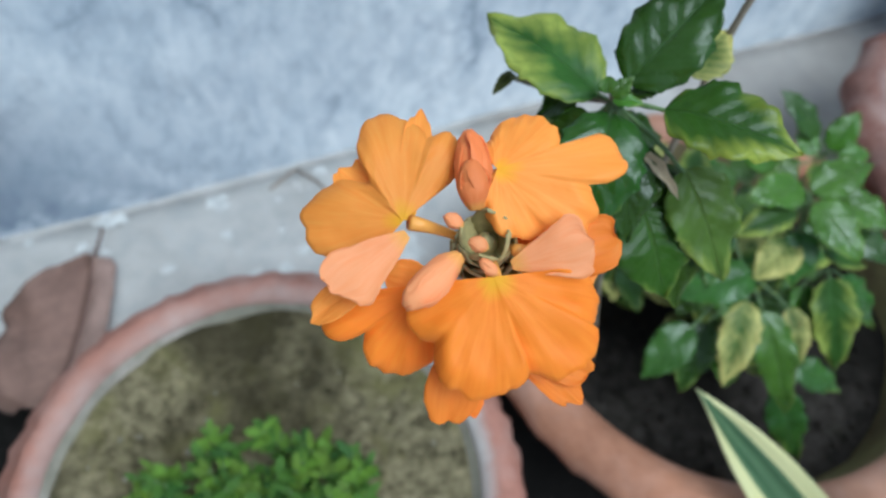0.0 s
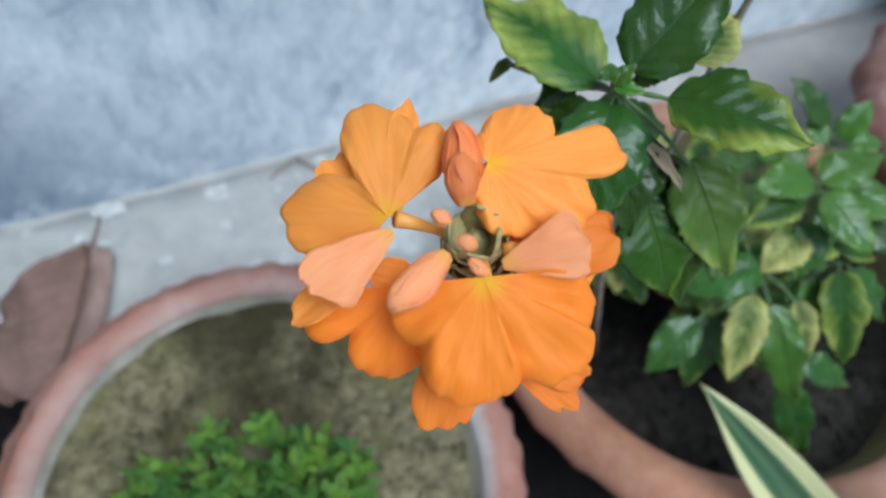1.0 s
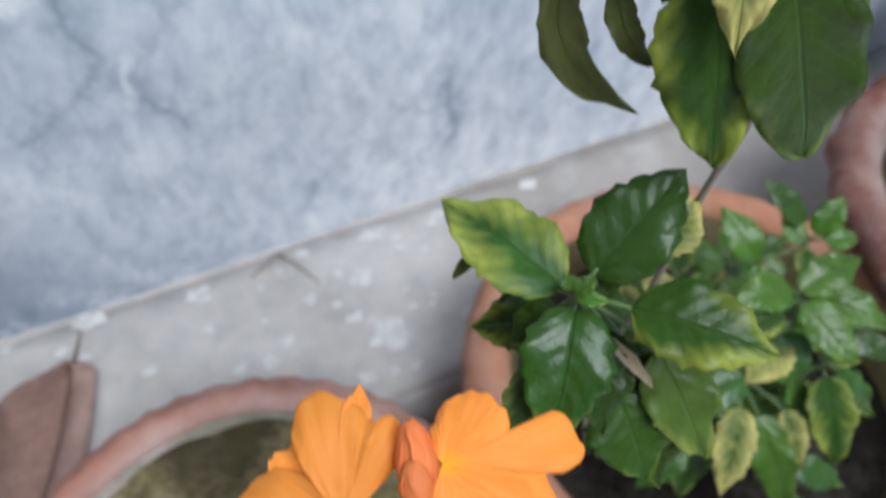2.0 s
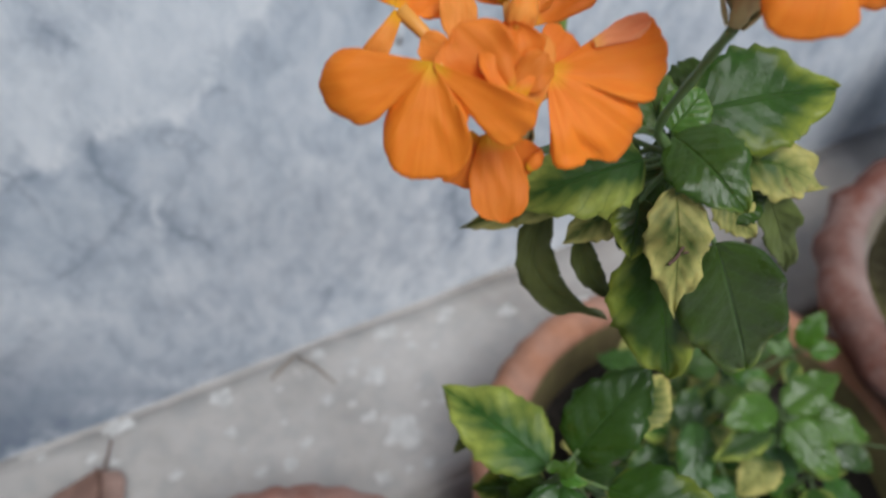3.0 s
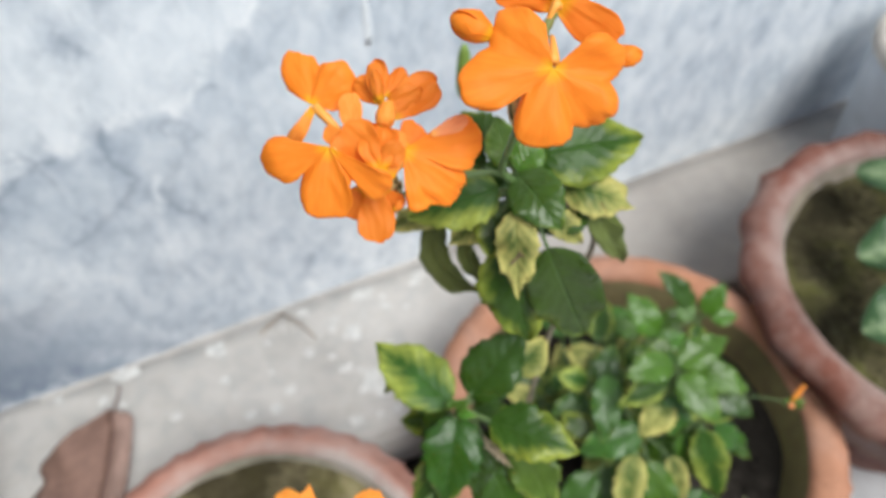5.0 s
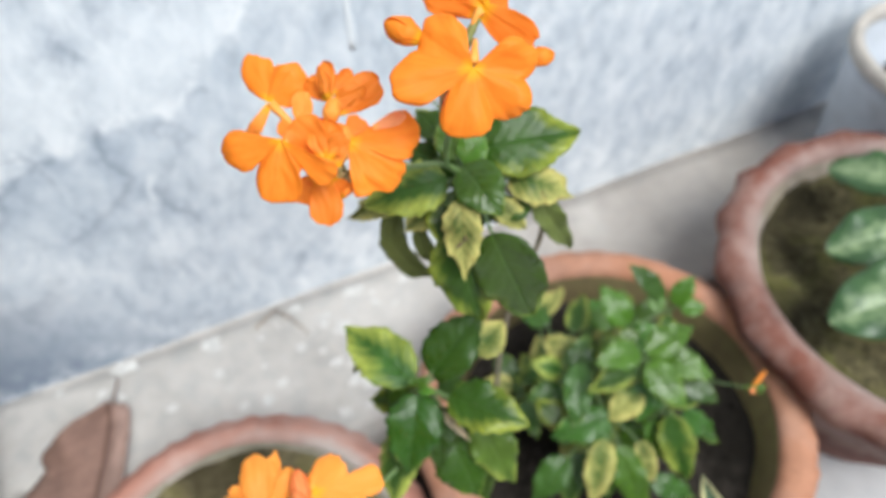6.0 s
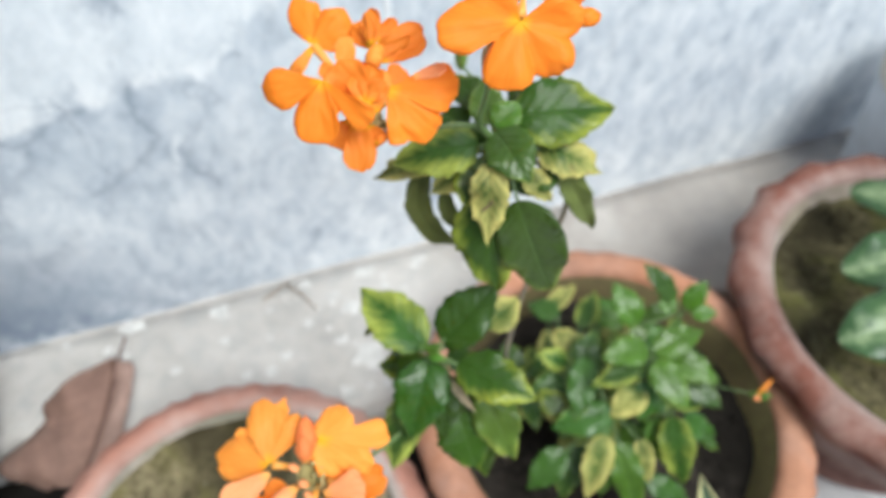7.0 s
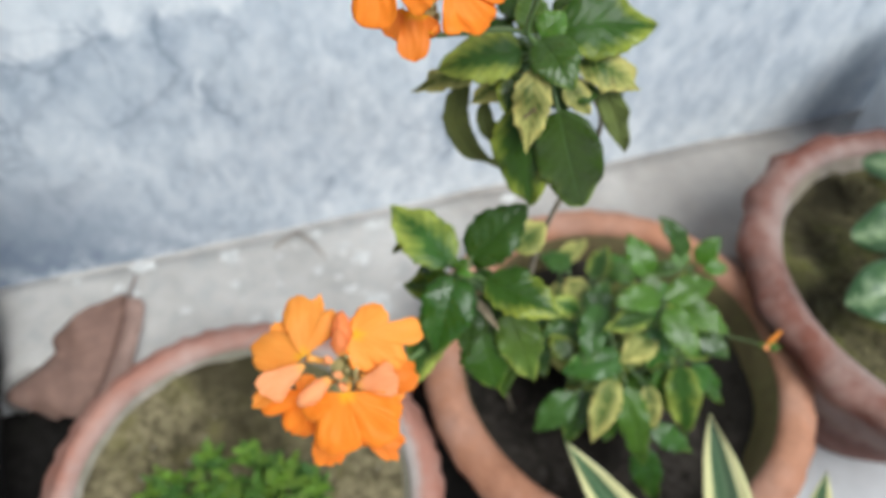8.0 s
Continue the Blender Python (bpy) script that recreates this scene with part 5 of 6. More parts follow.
petal(f, (0.1165, 0.1720, 0.5668), (0.1287, 0.1728, 0.5709), 0.0061, PETAL_DEEP, wave=0.08)
f = floret(plant, (0.1116, 0.1617, 0.5436), (0.1076, 0.1574, 0.5586))
petal(f, (0.1073, 0.1572, 0.5583), (0.1016, 0.1690, 0.5680), 0.0129, PETAL_DEEP, wave=0.10)
petal(f, (0.1075, 0.1564, 0.5591), (0.1111, 0.1654, 0.5689), 0.0107, PETAL_DEEP, wave=0.12)
petal(f, (0.1084, 0.1565, 0.5595), (0.1160, 0.1580, 0.5650), 0.0061, PETAL_DEEP, wave=0.09)
petal(f, (0.1012, 0.1689, 0.5625), (0.0967, 0.1750, 0.5628), 0.0055)
petal(f, (0.1079, 0.1593, 0.5589), (0.1151, 0.1618, 0.5650), 0.0068, PETAL_DEEP, wave=0.09)
bud(plant, (0.1124, 0.1645, 0.5661), (0.1169, 0.1688, 0.5731), 0.0062, PETAL)
bud(plant, (0.1159, 0.1746, 0.5687), (0.1174, 0.1827, 0.5742), 0.0042, PETAL_DEEP)
bud(plant, (0.1099, 0.1517, 0.5431), (0.1140, 0.1526, 0.5455), 0.0028, PETAL_DEEP)
# right flower head on top
stalk(plant, [(0.1720, 0.1680, 0.5080), (0.1595, 0.1672, 0.5241), (0.1540, 0.1554, 0.5512), (0.1499, 0.1467, 0.5680)], 0.0012, 0.0011, STEM, "flower_stalk")
flower_spike(plant, (0.1499, 0.1467, 0.5680), (0.1582, 0.1521, 0.5888), 0.0085)
f = floret(plant, (0.1619, 0.1527, 0.5933), (0.1551, 0.1403, 0.5943))
corolla(f, (0.1547, 0.1397, 0.5940), [((0.1446, 0.1573, 0.5994), 0.0150), ((0.1300, 0.1474, 0.5887), 0.0140), ((0.1450, 0.1262, 0.5780), 0.0151), ((0.1652, 0.1242, 0.5817), 0.0129), ((0.1749, 0.1354, 0.5955), 0.0128)], PETAL_RICH)
f = floret(plant, (0.1625, 0.1569, 0.5942), (0.1671, 0.1589, 0.6002))
petal(f, (0.1666, 0.1592, 0.6002), (0.1525, 0.1743, 0.6025), 0.0116, PETAL_DEEP, wave=0.07)
petal(f, (0.1664, 0.1596, 0.5991), (0.1648, 0.1620, 0.5991), 0.0038, PETAL_DEEP)
petal(f, (0.1674, 0.1579, 0.5995), (0.1793, 0.1430, 0.5925), 0.0105, PETAL_DEEP)
petal(f, (0.1685, 0.1608, 0.5996), (0.1666, 0.1771, 0.6062), 0.0102, PETAL_DEEP)
petal(f, (0.1694, 0.1606, 0.5997), (0.1774, 0.1597, 0.6008), 0.0066, PETAL_DEEP)
bud(plant, (0.1453, 0.1580, 0.5950), (0.1362, 0.1675, 0.5988), 0.0088, PETAL_RICH)
bud(plant, (0.1740, 0.1384, 0.5925), (0.1824, 0.1362, 0.5921), 0.0062, PETAL_RICH)
stalk(plant, [(0.1575, 0.1524, 0.5888), (0.1617, 0.1561, 0.5939), (0.1655, 0.1579, 0.5975)], 0.0018, 0.0012, CALYX, "calyx", "green calyx tube")
stalk(plant, [(0.1536, 0.1451, 0.4974), (0.1559, 0.1454, 0.4986), (0.1584, 0.1464, 0.5004), (0.1604, 0.1463, 0.5011), (0.1601, 0.1450, 0.5000), (0.1581, 0.1454, 0.4994)], 0.0005, 0.0003, DRY_RIB, "withered_curl", "dark brown withered curl")
# a green seed spike on its own stalk
stalk(plant, [(0.1720, 0.1680, 0.5080), (0.1880, 0.2200, 0.4900), (0.1910, 0.2600, 0.4780)], 0.0009, 0.0008, STEM, "flower_stalk")
part("seed_spike", tube_bm([(0.1910 - 0.0001 * k, 0.2600 - 0.0001 * k, 0.4760 + 0.0036 * k) for k in range(10)], [0.0016, 0.0030, 0.0036, 0.0038, 0.0037, 0.0036, 0.0034, 0.0031, 0.0025, 0.0012], 12), SEED, plant, "green ridged seed spike")


# ---- seedlings in the orange pot ----
plant = thing("seedling", "bright green seedling with broad fresh leaves", "seedling", "seedlings in the orange pot", (0.3900, 0.2250, 0.0600))
stalk(plant, [(0.3900, 0.2250, 0.0540), (0.3970, 0.2155, 0.1375), (0.3960, 0.2120, 0.2050)], 0.0020, 0.0012, STEM)
leaf(plant, (0.3890, 0.2170, 0.2200), (0.3660, 0.2450, 0.2450), 0.0162, LEAF_SEED, lean=0.5)
stalk(plant, [(0.3960, 0.2120, 0.2050), (0.3925, 0.2142, 0.2133), (0.3876, 0.2187, 0.2215)], 0.0010, 0.0007, STEM, "leaf_stalk")
leaf(plant, (0.3950, 0.2090, 0.2150), (0.4150, 0.2170, 0.2350), 0.0171, LEAF_YOUNG, lean=0.5)
stalk(plant, [(0.3960, 0.2120, 0.2050), (0.3948, 0.2100, 0.2104), (0.3962, 0.2095, 0.2162)], 0.0010, 0.0007, STEM, "leaf_stalk")
leaf(plant, (0.3980, 0.2040, 0.2150), (0.4180, 0.1950, 0.2150), 0.0149, LEAF_YOUNG, lean=0.5)
stalk(plant, [(0.3960, 0.2120, 0.2050), (0.3966, 0.2075, 0.2110), (0.3992, 0.2035, 0.2150)], 0.0010, 0.0007, STEM, "leaf_stalk")
leaf(plant, (0.3810, 0.2080, 0.2150), (0.3810, 0.2280, 0.2200), 0.0134, LEAF_YOUNG, lean=0.5)
stalk(plant, [(0.3960, 0.2120, 0.2050), (0.3870, 0.2090, 0.2109), (0.3810, 0.2092, 0.2153)], 0.0010, 0.0007, STEM, "leaf_stalk")
leaf(plant, (0.3530, 0.2120, 0.2050), (0.3440, 0.2470, 0.2250), 0.0223, LEAF_YOUNG, lean=0.5)
stalk(plant, [(0.3960, 0.2120, 0.2050), (0.3705, 0.2109, 0.2044), (0.3525, 0.2141, 0.2062)], 0.0010, 0.0007, STEM, "leaf_stalk")
leaf(plant, (0.3910, 0.2050, 0.2050), (0.3760, 0.1950, 0.2000), 0.0127, LEAF_LIMED, lean=0.5)
stalk(plant, [(0.3960, 0.2120, 0.2050), (0.3935, 0.2081, 0.2051), (0.3901, 0.2044, 0.2047)], 0.0010, 0.0007, STEM, "leaf_stalk")
plant = thing("seedling", "tall bright green seedling with glossy fresh leaves", "seedling", "seedlings in the orange pot", (0.3600, 0.1900, 0.0600))
stalk(plant, [(0.3600, 0.1900, 0.0540), (0.3500, 0.1770, 0.1525), (0.3320, 0.1700, 0.2350)], 0.0020, 0.0012, STEM)
leaf(plant, (0.3330, 0.1700, 0.2400), (0.3780, 0.1730, 0.2450), 0.0226, LEAF_YOUNG, lean=0.5)
stalk(plant, [(0.3320, 0.1700, 0.2350), (0.3312, 0.1699, 0.2378), (0.3357, 0.1702, 0.2403)], 0.0010, 0.0007, STEM, "leaf_stalk")
leaf(plant, (0.3290, 0.1620, 0.2400), (0.3400, 0.1240, 0.2250), 0.0240, LEAF_YOUNG, lean=0.5)
stalk(plant, [(0.3320, 0.1700, 0.2350), (0.3299, 0.1663, 0.2384), (0.3297, 0.1597, 0.2391)], 0.0010, 0.0007, STEM, "leaf_stalk")
leaf(plant, (0.3450, 0.1660, 0.2350), (0.3730, 0.1340, 0.2300), 0.0224, LEAF_YOUNG, lean=0.5)
stalk(plant, [(0.3320, 0.1700, 0.2350), (0.3390, 0.1686, 0.2351), (0.3467, 0.1641, 0.2347)], 0.0010, 0.0007, STEM, "leaf_stalk")
leaf(plant, (0.3530, 0.1520, 0.2200), (0.3750, 0.1210, 0.2100), 0.0200, LEAF_SEED, lean=0.5)
stalk(plant, [(0.3320, 0.1700, 0.2350), (0.3439, 0.1601, 0.2263), (0.3543, 0.1501, 0.2194)], 0.0010, 0.0007, STEM, "leaf_stalk")
leaf(plant, (0.3300, 0.1750, 0.2400), (0.2920, 0.1780, 0.2400), 0.0223, LEAF_YOUNG, lean=0.5)
stalk(plant, [(0.3320, 0.1700, 0.2350), (0.3319, 0.1729, 0.2380), (0.3277, 0.1752, 0.2400)], 0.0010, 0.0007, STEM, "leaf_stalk")
leaf(plant, (0.3190, 0.1650, 0.2350), (0.2810, 0.1660, 0.2250), 0.0169, LEAF_LIMED, lean=0.5)
stalk(plant, [(0.3320, 0.1700, 0.2350), (0.3253, 0.1670, 0.2353), (0.3167, 0.1651, 0.2344)], 0.0010, 0.0007, STEM, "leaf_stalk")
leaf(plant, (0.3340, 0.1830, 0.2350), (0.3260, 0.1960, 0.2400), 0.0139, LEAF_YOUNG, lean=0.5)
stalk(plant, [(0.3320, 0.1700, 0.2350), (0.3334, 0.1774, 0.2348), (0.3335, 0.1838, 0.2353)], 0.0010, 0.0007, STEM, "leaf_stalk")
leaf(plant, (0.3340, 0.1420, 0.2150), (0.3660, 0.1300, 0.2000), 0.0139, LEAF_LIMED, lean=0.5)
stalk(plant, [(0.3320, 0.1700, 0.2350), (0.3322, 0.1536, 0.2235), (0.3359, 0.1413, 0.2141)], 0.0010, 0.0007, STEM, "leaf_stalk")
leaf(plant, (0.3230, 0.1550, 0.2150), (0.2930, 0.1470, 0.2000), 0.0227, LEAF_PALE, lean=0.5)
stalk(plant, [(0.3320, 0.1700, 0.2350), (0.3275, 0.1612, 0.2235), (0.3212, 0.1545, 0.2141)], 0.0010, 0.0007, STEM, "leaf_stalk")
leaf(plant, (0.3270, 0.1570, 0.2200), (0.3160, 0.1370, 0.1950), 0.0207, LEAF_SEED, lean=0.5)
stalk(plant, [(0.3320, 0.1700, 0.2350), (0.3293, 0.1628, 0.2268), (0.3263, 0.1558, 0.2185)], 0.0010, 0.0007, STEM, "leaf_stalk")
SPRIG = plant
plant = thing("seedling", "dark green seedling with some yellowed leaves", "seedling", "seedlings in the orange pot", (0.3150, 0.1550, 0.0580))
stalk(plant, [(0.3150, 0.1550, 0.0520), (0.3095, 0.1515, 0.1315), (0.2960, 0.1540, 0.1950)], 0.0020, 0.0012, STEM)
leaf(plant, (0.2930, 0.1940, 0.2150), (0.2670, 0.1540, 0.1950), 0.0223, LEAF_SEED, lean=0.5)
stalk(plant, [(0.2960, 0.1540, 0.1950), (0.2950, 0.1792, 0.2076), (0.2914, 0.1916, 0.2138)], 0.0010, 0.0007, STEM, "leaf_stalk")
leaf(plant, (0.2960, 0.1500, 0.2000), (0.2500, 0.1600, 0.1850), 0.0257, LEAF_SEED, lean=0.5)
stalk(plant, [(0.2960, 0.1540, 0.1950), (0.2974, 0.1513, 0.1985), (0.2932, 0.1506, 0.1991)], 0.0010, 0.0007, STEM, "leaf_stalk")
leaf(plant, (0.2840, 0.1370, 0.1950), (0.2590, 0.1060, 0.1600), 0.0213, LEAF_PALE, lean=0.75)
stalk(plant, [(0.2960, 0.1540, 0.1950), (0.2895, 0.1447, 0.1961), (0.2825, 0.1351, 0.1929)], 0.0010, 0.0007, STEM, "leaf_stalk")
leaf(plant, (0.2930, 0.1300, 0.1900), (0.2980, 0.0800, 0.1400), 0.0229, LEAF_YOUNG, lean=0.75)
stalk(plant, [(0.2960, 0.1540, 0.1950), (0.2941, 0.1411, 0.1935), (0.2933, 0.1270, 0.1870)], 0.0010, 0.0007, STEM, "leaf_stalk")
leaf(plant, (0.3100, 0.1260, 0.1900), (0.3110, 0.0990, 0.1650), 0.0145, LEAF_PALE, lean=0.7)
stalk(plant, [(0.2960, 0.1540, 0.1950), (0.3044, 0.1380, 0.1928), (0.3101, 0.1244, 0.1885)], 0.0010, 0.0007, STEM, "leaf_stalk")
leaf(plant, (0.2580, 0.1440, 0.1700), (0.2230, 0.1330, 0.1450), 0.0234, LEAF_SEED, lean=0.6)
stalk(plant, [(0.2960, 0.1540, 0.1950), (0.2742, 0.1483, 0.1808), (0.2559, 0.1433, 0.1685)], 0.0010, 0.0007, STEM, "leaf_stalk")
leaf(plant, (0.3030, 0.0960, 0.1400), (0.3130, 0.0610, 0.1000), 0.0232, LEAF_SEED, lean=0.8)
stalk(plant, [(0.3050, 0.1545, 0.1300), (0.3035, 0.1204, 0.1372), (0.3036, 0.0939, 0.1376)], 0.0010, 0.0007, STEM, "leaf_stalk")
leaf(plant, (0.3160, 0.1050, 0.1500), (0.3500, 0.0830, 0.1300), 0.0188, LEAF_SEED, lean=0.7)
stalk(plant, [(0.3036, 0.1544, 0.1400), (0.3100, 0.1254, 0.1466), (0.3180, 0.1037, 0.1488)], 0.0010, 0.0007, STEM, "leaf_stalk")
leaf(plant, (0.2720, 0.1450, 0.1650), (0.2490, 0.1210, 0.1300), 0.0216, LEAF_SEED, lean=0.7)
stalk(plant, [(0.3015, 0.1543, 0.1550), (0.2845, 0.1494, 0.1620), (0.2706, 0.1436, 0.1629)], 0.0010, 0.0007, STEM, "leaf_stalk")
leaf(plant, (0.2630, 0.1690, 0.1850), (0.2540, 0.1910, 0.1900), 0.0178, LEAF_EDGED, lean=0.5)
stalk(plant, [(0.2960, 0.1540, 0.1950), (0.2765, 0.1623, 0.1888), (0.2625, 0.1703, 0.1853)], 0.0010, 0.0007, STEM, "leaf_stalk")
plant = thing("seedling", "green seedling with a large yellow-edged drooping leaf", "seedling", "seedlings in the orange pot", (0.3650, 0.1650, 0.0580))
stalk(plant, [(0.3650, 0.1650, 0.0520), (0.3600, 0.1490, 0.1315), (0.3470, 0.1390, 0.1950)], 0.0020, 0.0012, STEM)
leaf(plant, (0.3390, 0.1310, 0.2000), (0.3440, 0.0920, 0.1450), 0.0255, LEAF_LIMED, lean=0.75)
stalk(plant, [(0.3470, 0.1390, 0.1950), (0.3421, 0.1354, 0.1997), (0.3393, 0.1287, 0.1967)], 0.0010, 0.0007, STEM, "leaf_stalk")
leaf(plant, (0.3570, 0.1330, 0.1900), (0.3850, 0.1080, 0.1500), 0.0167, LEAF_SEED, lean=0.7)
stalk(plant, [(0.3470, 0.1390, 0.1950), (0.3522, 0.1362, 0.1932), (0.3587, 0.1315, 0.1876)], 0.0010, 0.0007, STEM, "leaf_stalk")
leaf(plant, (0.3300, 0.1390, 0.1850), (0.3370, 0.1120, 0.1500), 0.0179, LEAF_YOUNG, lean=0.7)
stalk(plant, [(0.3470, 0.1390, 0.1950), (0.3366, 0.1398, 0.1900), (0.3304, 0.1374, 0.1829)], 0.0010, 0.0007, STEM, "leaf_stalk")
plant = thing("seedling", "dull green seedling with yellowed leaves", "seedling", "seedlings in the orange pot", (0.2900, 0.2250, 0.0580))
stalk(plant, [(0.2900, 0.2250, 0.0520), (0.2955, 0.2160, 0.1290), (0.2930, 0.2130, 0.1900)], 0.0020, 0.0012, STEM)
leaf(plant, (0.2860, 0.2040, 0.1900), (0.2640, 0.2180, 0.2000), 0.0182, LEAF_LIMED, lean=0.5)
stalk(plant, [(0.2930, 0.2130, 0.1900), (0.2895, 0.2072, 0.1897), (0.2847, 0.2048, 0.1906)], 0.0010, 0.0007, STEM, "leaf_stalk")
leaf(plant, (0.3030, 0.2230, 0.1800), (0.2930, 0.2440, 0.1800), 0.0198, LEAF_PALE, lean=0.5)
stalk(plant, [(0.2930, 0.2130, 0.1900), (0.2993, 0.2184, 0.1840), (0.3024, 0.2243, 0.1800)], 0.0010, 0.0007, STEM, "leaf_stalk")
leaf(plant, (0.2800, 0.1940, 0.1850), (0.2490, 0.1980, 0.1800), 0.0189, LEAF_SEED, lean=0.5)
stalk(plant, [(0.2930, 0.2130, 0.1900), (0.2861, 0.2015, 0.1872), (0.2781, 0.1942, 0.1847)], 0.0010, 0.0007, STEM, "leaf_stalk")
leaf(plant, (0.3230, 0.2430, 0.1700), (0.3540, 0.2740, 0.1700), 0.0192, LEAF_LIMED, lean=0.5)
stalk(plant, [(0.2930, 0.2130, 0.1900), (0.3101, 0.2301, 0.1780), (0.3249, 0.2449, 0.1700)], 0.0010, 0.0007, STEM, "leaf_stalk")
leaf(plant, (0.3140, 0.2660, 0.1600), (0.2970, 0.2950, 0.1500), 0.0188, LEAF_SEED, lean=0.5)
stalk(plant, [(0.2921, 0.2166, 0.1500), (0.3057, 0.2454, 0.1563), (0.3130, 0.2677, 0.1594)], 0.0010, 0.0007, STEM, "leaf_stalk")
leaf(plant, (0.3110, 0.2810, 0.1500), (0.3550, 0.3040, 0.1400), 0.0169, LEAF_PALE, lean=0.5)
stalk(plant, [(0.2919, 0.2175, 0.1400), (0.3020, 0.2549, 0.1463), (0.3136, 0.2824, 0.1494)], 0.0010, 0.0007, STEM, "leaf_stalk")
leaf(plant, (0.2950, 0.2010, 0.1900), (0.3210, 0.2220, 0.2000), 0.0192, LEAF_SEED, lean=0.5)
stalk(plant, [(0.2930, 0.2130, 0.1900), (0.2934, 0.2052, 0.1897), (0.2966, 0.2023, 0.1906)], 0.0010, 0.0007, STEM, "leaf_stalk")
plant = SPRIG
stalk(plant, [(0.3250, 0.1660, 0.2280), (0.3550, 0.1400, 0.2330), (0.3870, 0.1110, 0.2420)], 0.0006, 0.0005, STEM, "flower_stalk")
bud(plant, (0.3860, 0.1100, 0.2420), (0.3795, 0.1065, 0.2490), 0.0042, PETAL_PALE)
bud(plant, (0.3880, 0.1120, 0.2420), (0.3980, 0.1150, 0.2530), 0.0034, PETAL)
leaf(plant, (0.3870, 0.1110, 0.2400), (0.3900, 0.1030, 0.2460), 0.0050, LEAF_YOUNG)
leaf(plant, (0.3870, 0.1120, 0.2380), (0.3800, 0.1130, 0.2440), 0.0050, LEAF_YOUNG)
leaf(plant, (0.3880, 0.1140, 0.2360), (0.4000, 0.1080, 0.2380), 0.0050, LEAF_YOUNG)


# ---- the ground under the pots and along the wall's foot ----
rng = random.Random(7)
# a near-black sheet laid over the cement: shade under the pots, put into colour
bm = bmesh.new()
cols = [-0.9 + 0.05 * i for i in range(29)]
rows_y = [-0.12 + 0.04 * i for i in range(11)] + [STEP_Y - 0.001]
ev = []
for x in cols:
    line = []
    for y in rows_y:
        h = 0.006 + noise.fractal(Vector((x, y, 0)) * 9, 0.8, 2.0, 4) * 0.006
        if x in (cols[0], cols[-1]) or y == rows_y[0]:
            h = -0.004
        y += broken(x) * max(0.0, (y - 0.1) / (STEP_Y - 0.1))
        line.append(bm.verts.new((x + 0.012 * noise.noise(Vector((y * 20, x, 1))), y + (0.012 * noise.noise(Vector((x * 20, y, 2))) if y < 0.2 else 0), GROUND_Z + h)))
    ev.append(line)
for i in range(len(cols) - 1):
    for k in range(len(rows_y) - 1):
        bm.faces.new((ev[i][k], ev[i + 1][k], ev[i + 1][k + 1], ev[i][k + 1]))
tagged(part("earth_strip", bm, GAP_SHADE), "near-black strip standing in for the shade under and between the pots", "earth", kind="structure")

# lime splashes on the plinth
bm = bmesh.new()
for k in range(48):
    x = rng.uniform(-0.2, 0.42) if k % 3 else rng.gauss(0.16, 0.07)
    y = WALL_Y - 0.012 - abs(rng.gauss(0, 0.075))
    if not STEP_Y + 0.012 < y:
        continue
    r = rng.choice((0.0012, 0.0016, 0.002, 0.0028, 0.004, 0.0055))
    ring = []
    for i in range(11):
        a = 2 * math.pi * i / 11
        q = r * rng.uniform(0.6, 1.25)
        ring.append(bm.verts.new((x + q * math.cos(a) * 1.2, y + q * math.sin(a), 0.0005 + 0.003 * noise.fractal(Vector((x, y, 0)) * 9, 0.8, 2.0, 3))))
    top = bm.verts.new((x, y, ring[0].co.z + 0.0012))
    for i in range(11):
        bm.faces.new((ring[i], ring[(i + 1) % 11], top))
for x, y, r in ((0.016, 0.485, 0.0101), (0.029, 0.393, 0.0046), (0.055, 0.387, 0.0064), (0.109, 0.437, 0.0055), (0.140, 0.401, 0.0064), (0.162, 0.374, 0.0138), (0.170, 0.336, 0.0055), (0.208, 0.458, 0.0055), (0.187, 0.487, 0.0083), (0.259, 0.481, 0.0074), (0.318, 0.455, 0.0083), (0.365, 0.484, 0.0083), (0.162, 0.442, 0.0083), (0.215, 0.396, 0.0037), (0.193, 0.393, 0.0037), (0.236, 0.366, 0.0046), (0.149, 0.466, 0.0046), (-0.079, 0.496, 0.0110), (0.015, 0.443, 0.0055), (-0.040, 0.422, 0.0055), (0.129, 0.423, 0.0037), (0.075, 0.402, 0.0055), (0.126, 0.341, 0.0064), (0.152, 0.338, 0.0037)):
    ring = []
    for i in range(24):
        a = 2 * math.pi * i / 24
        q = 1.25 * r * (0.75 + 0.55 * noise.noise(Vector((math.cos(a) * 1.6, math.sin(a) * 1.6, x * 90))) + 0.2 * noise.noise(Vector((math.cos(a) * 4, math.sin(a) * 4, y * 90))))
        ring.append(bm.verts.new((x + q * math.cos(a) * 1.2, y + q * math.sin(a), 0.0008 + 0.003 * noise.fractal(Vector((x, y, 0)) * 9, 0.8, 2.0, 3))))
    top = bm.verts.new((x, y, ring[0].co.z + 0.0014))
    for i in range(24):
        bm.faces.new((ring[i], ring[(i + 1) % 24], top))
tagged(part("lime_splashes", bm, LIME), "dried white lime splashes spotted over the cement plinth", "splashes", kind="stuff")

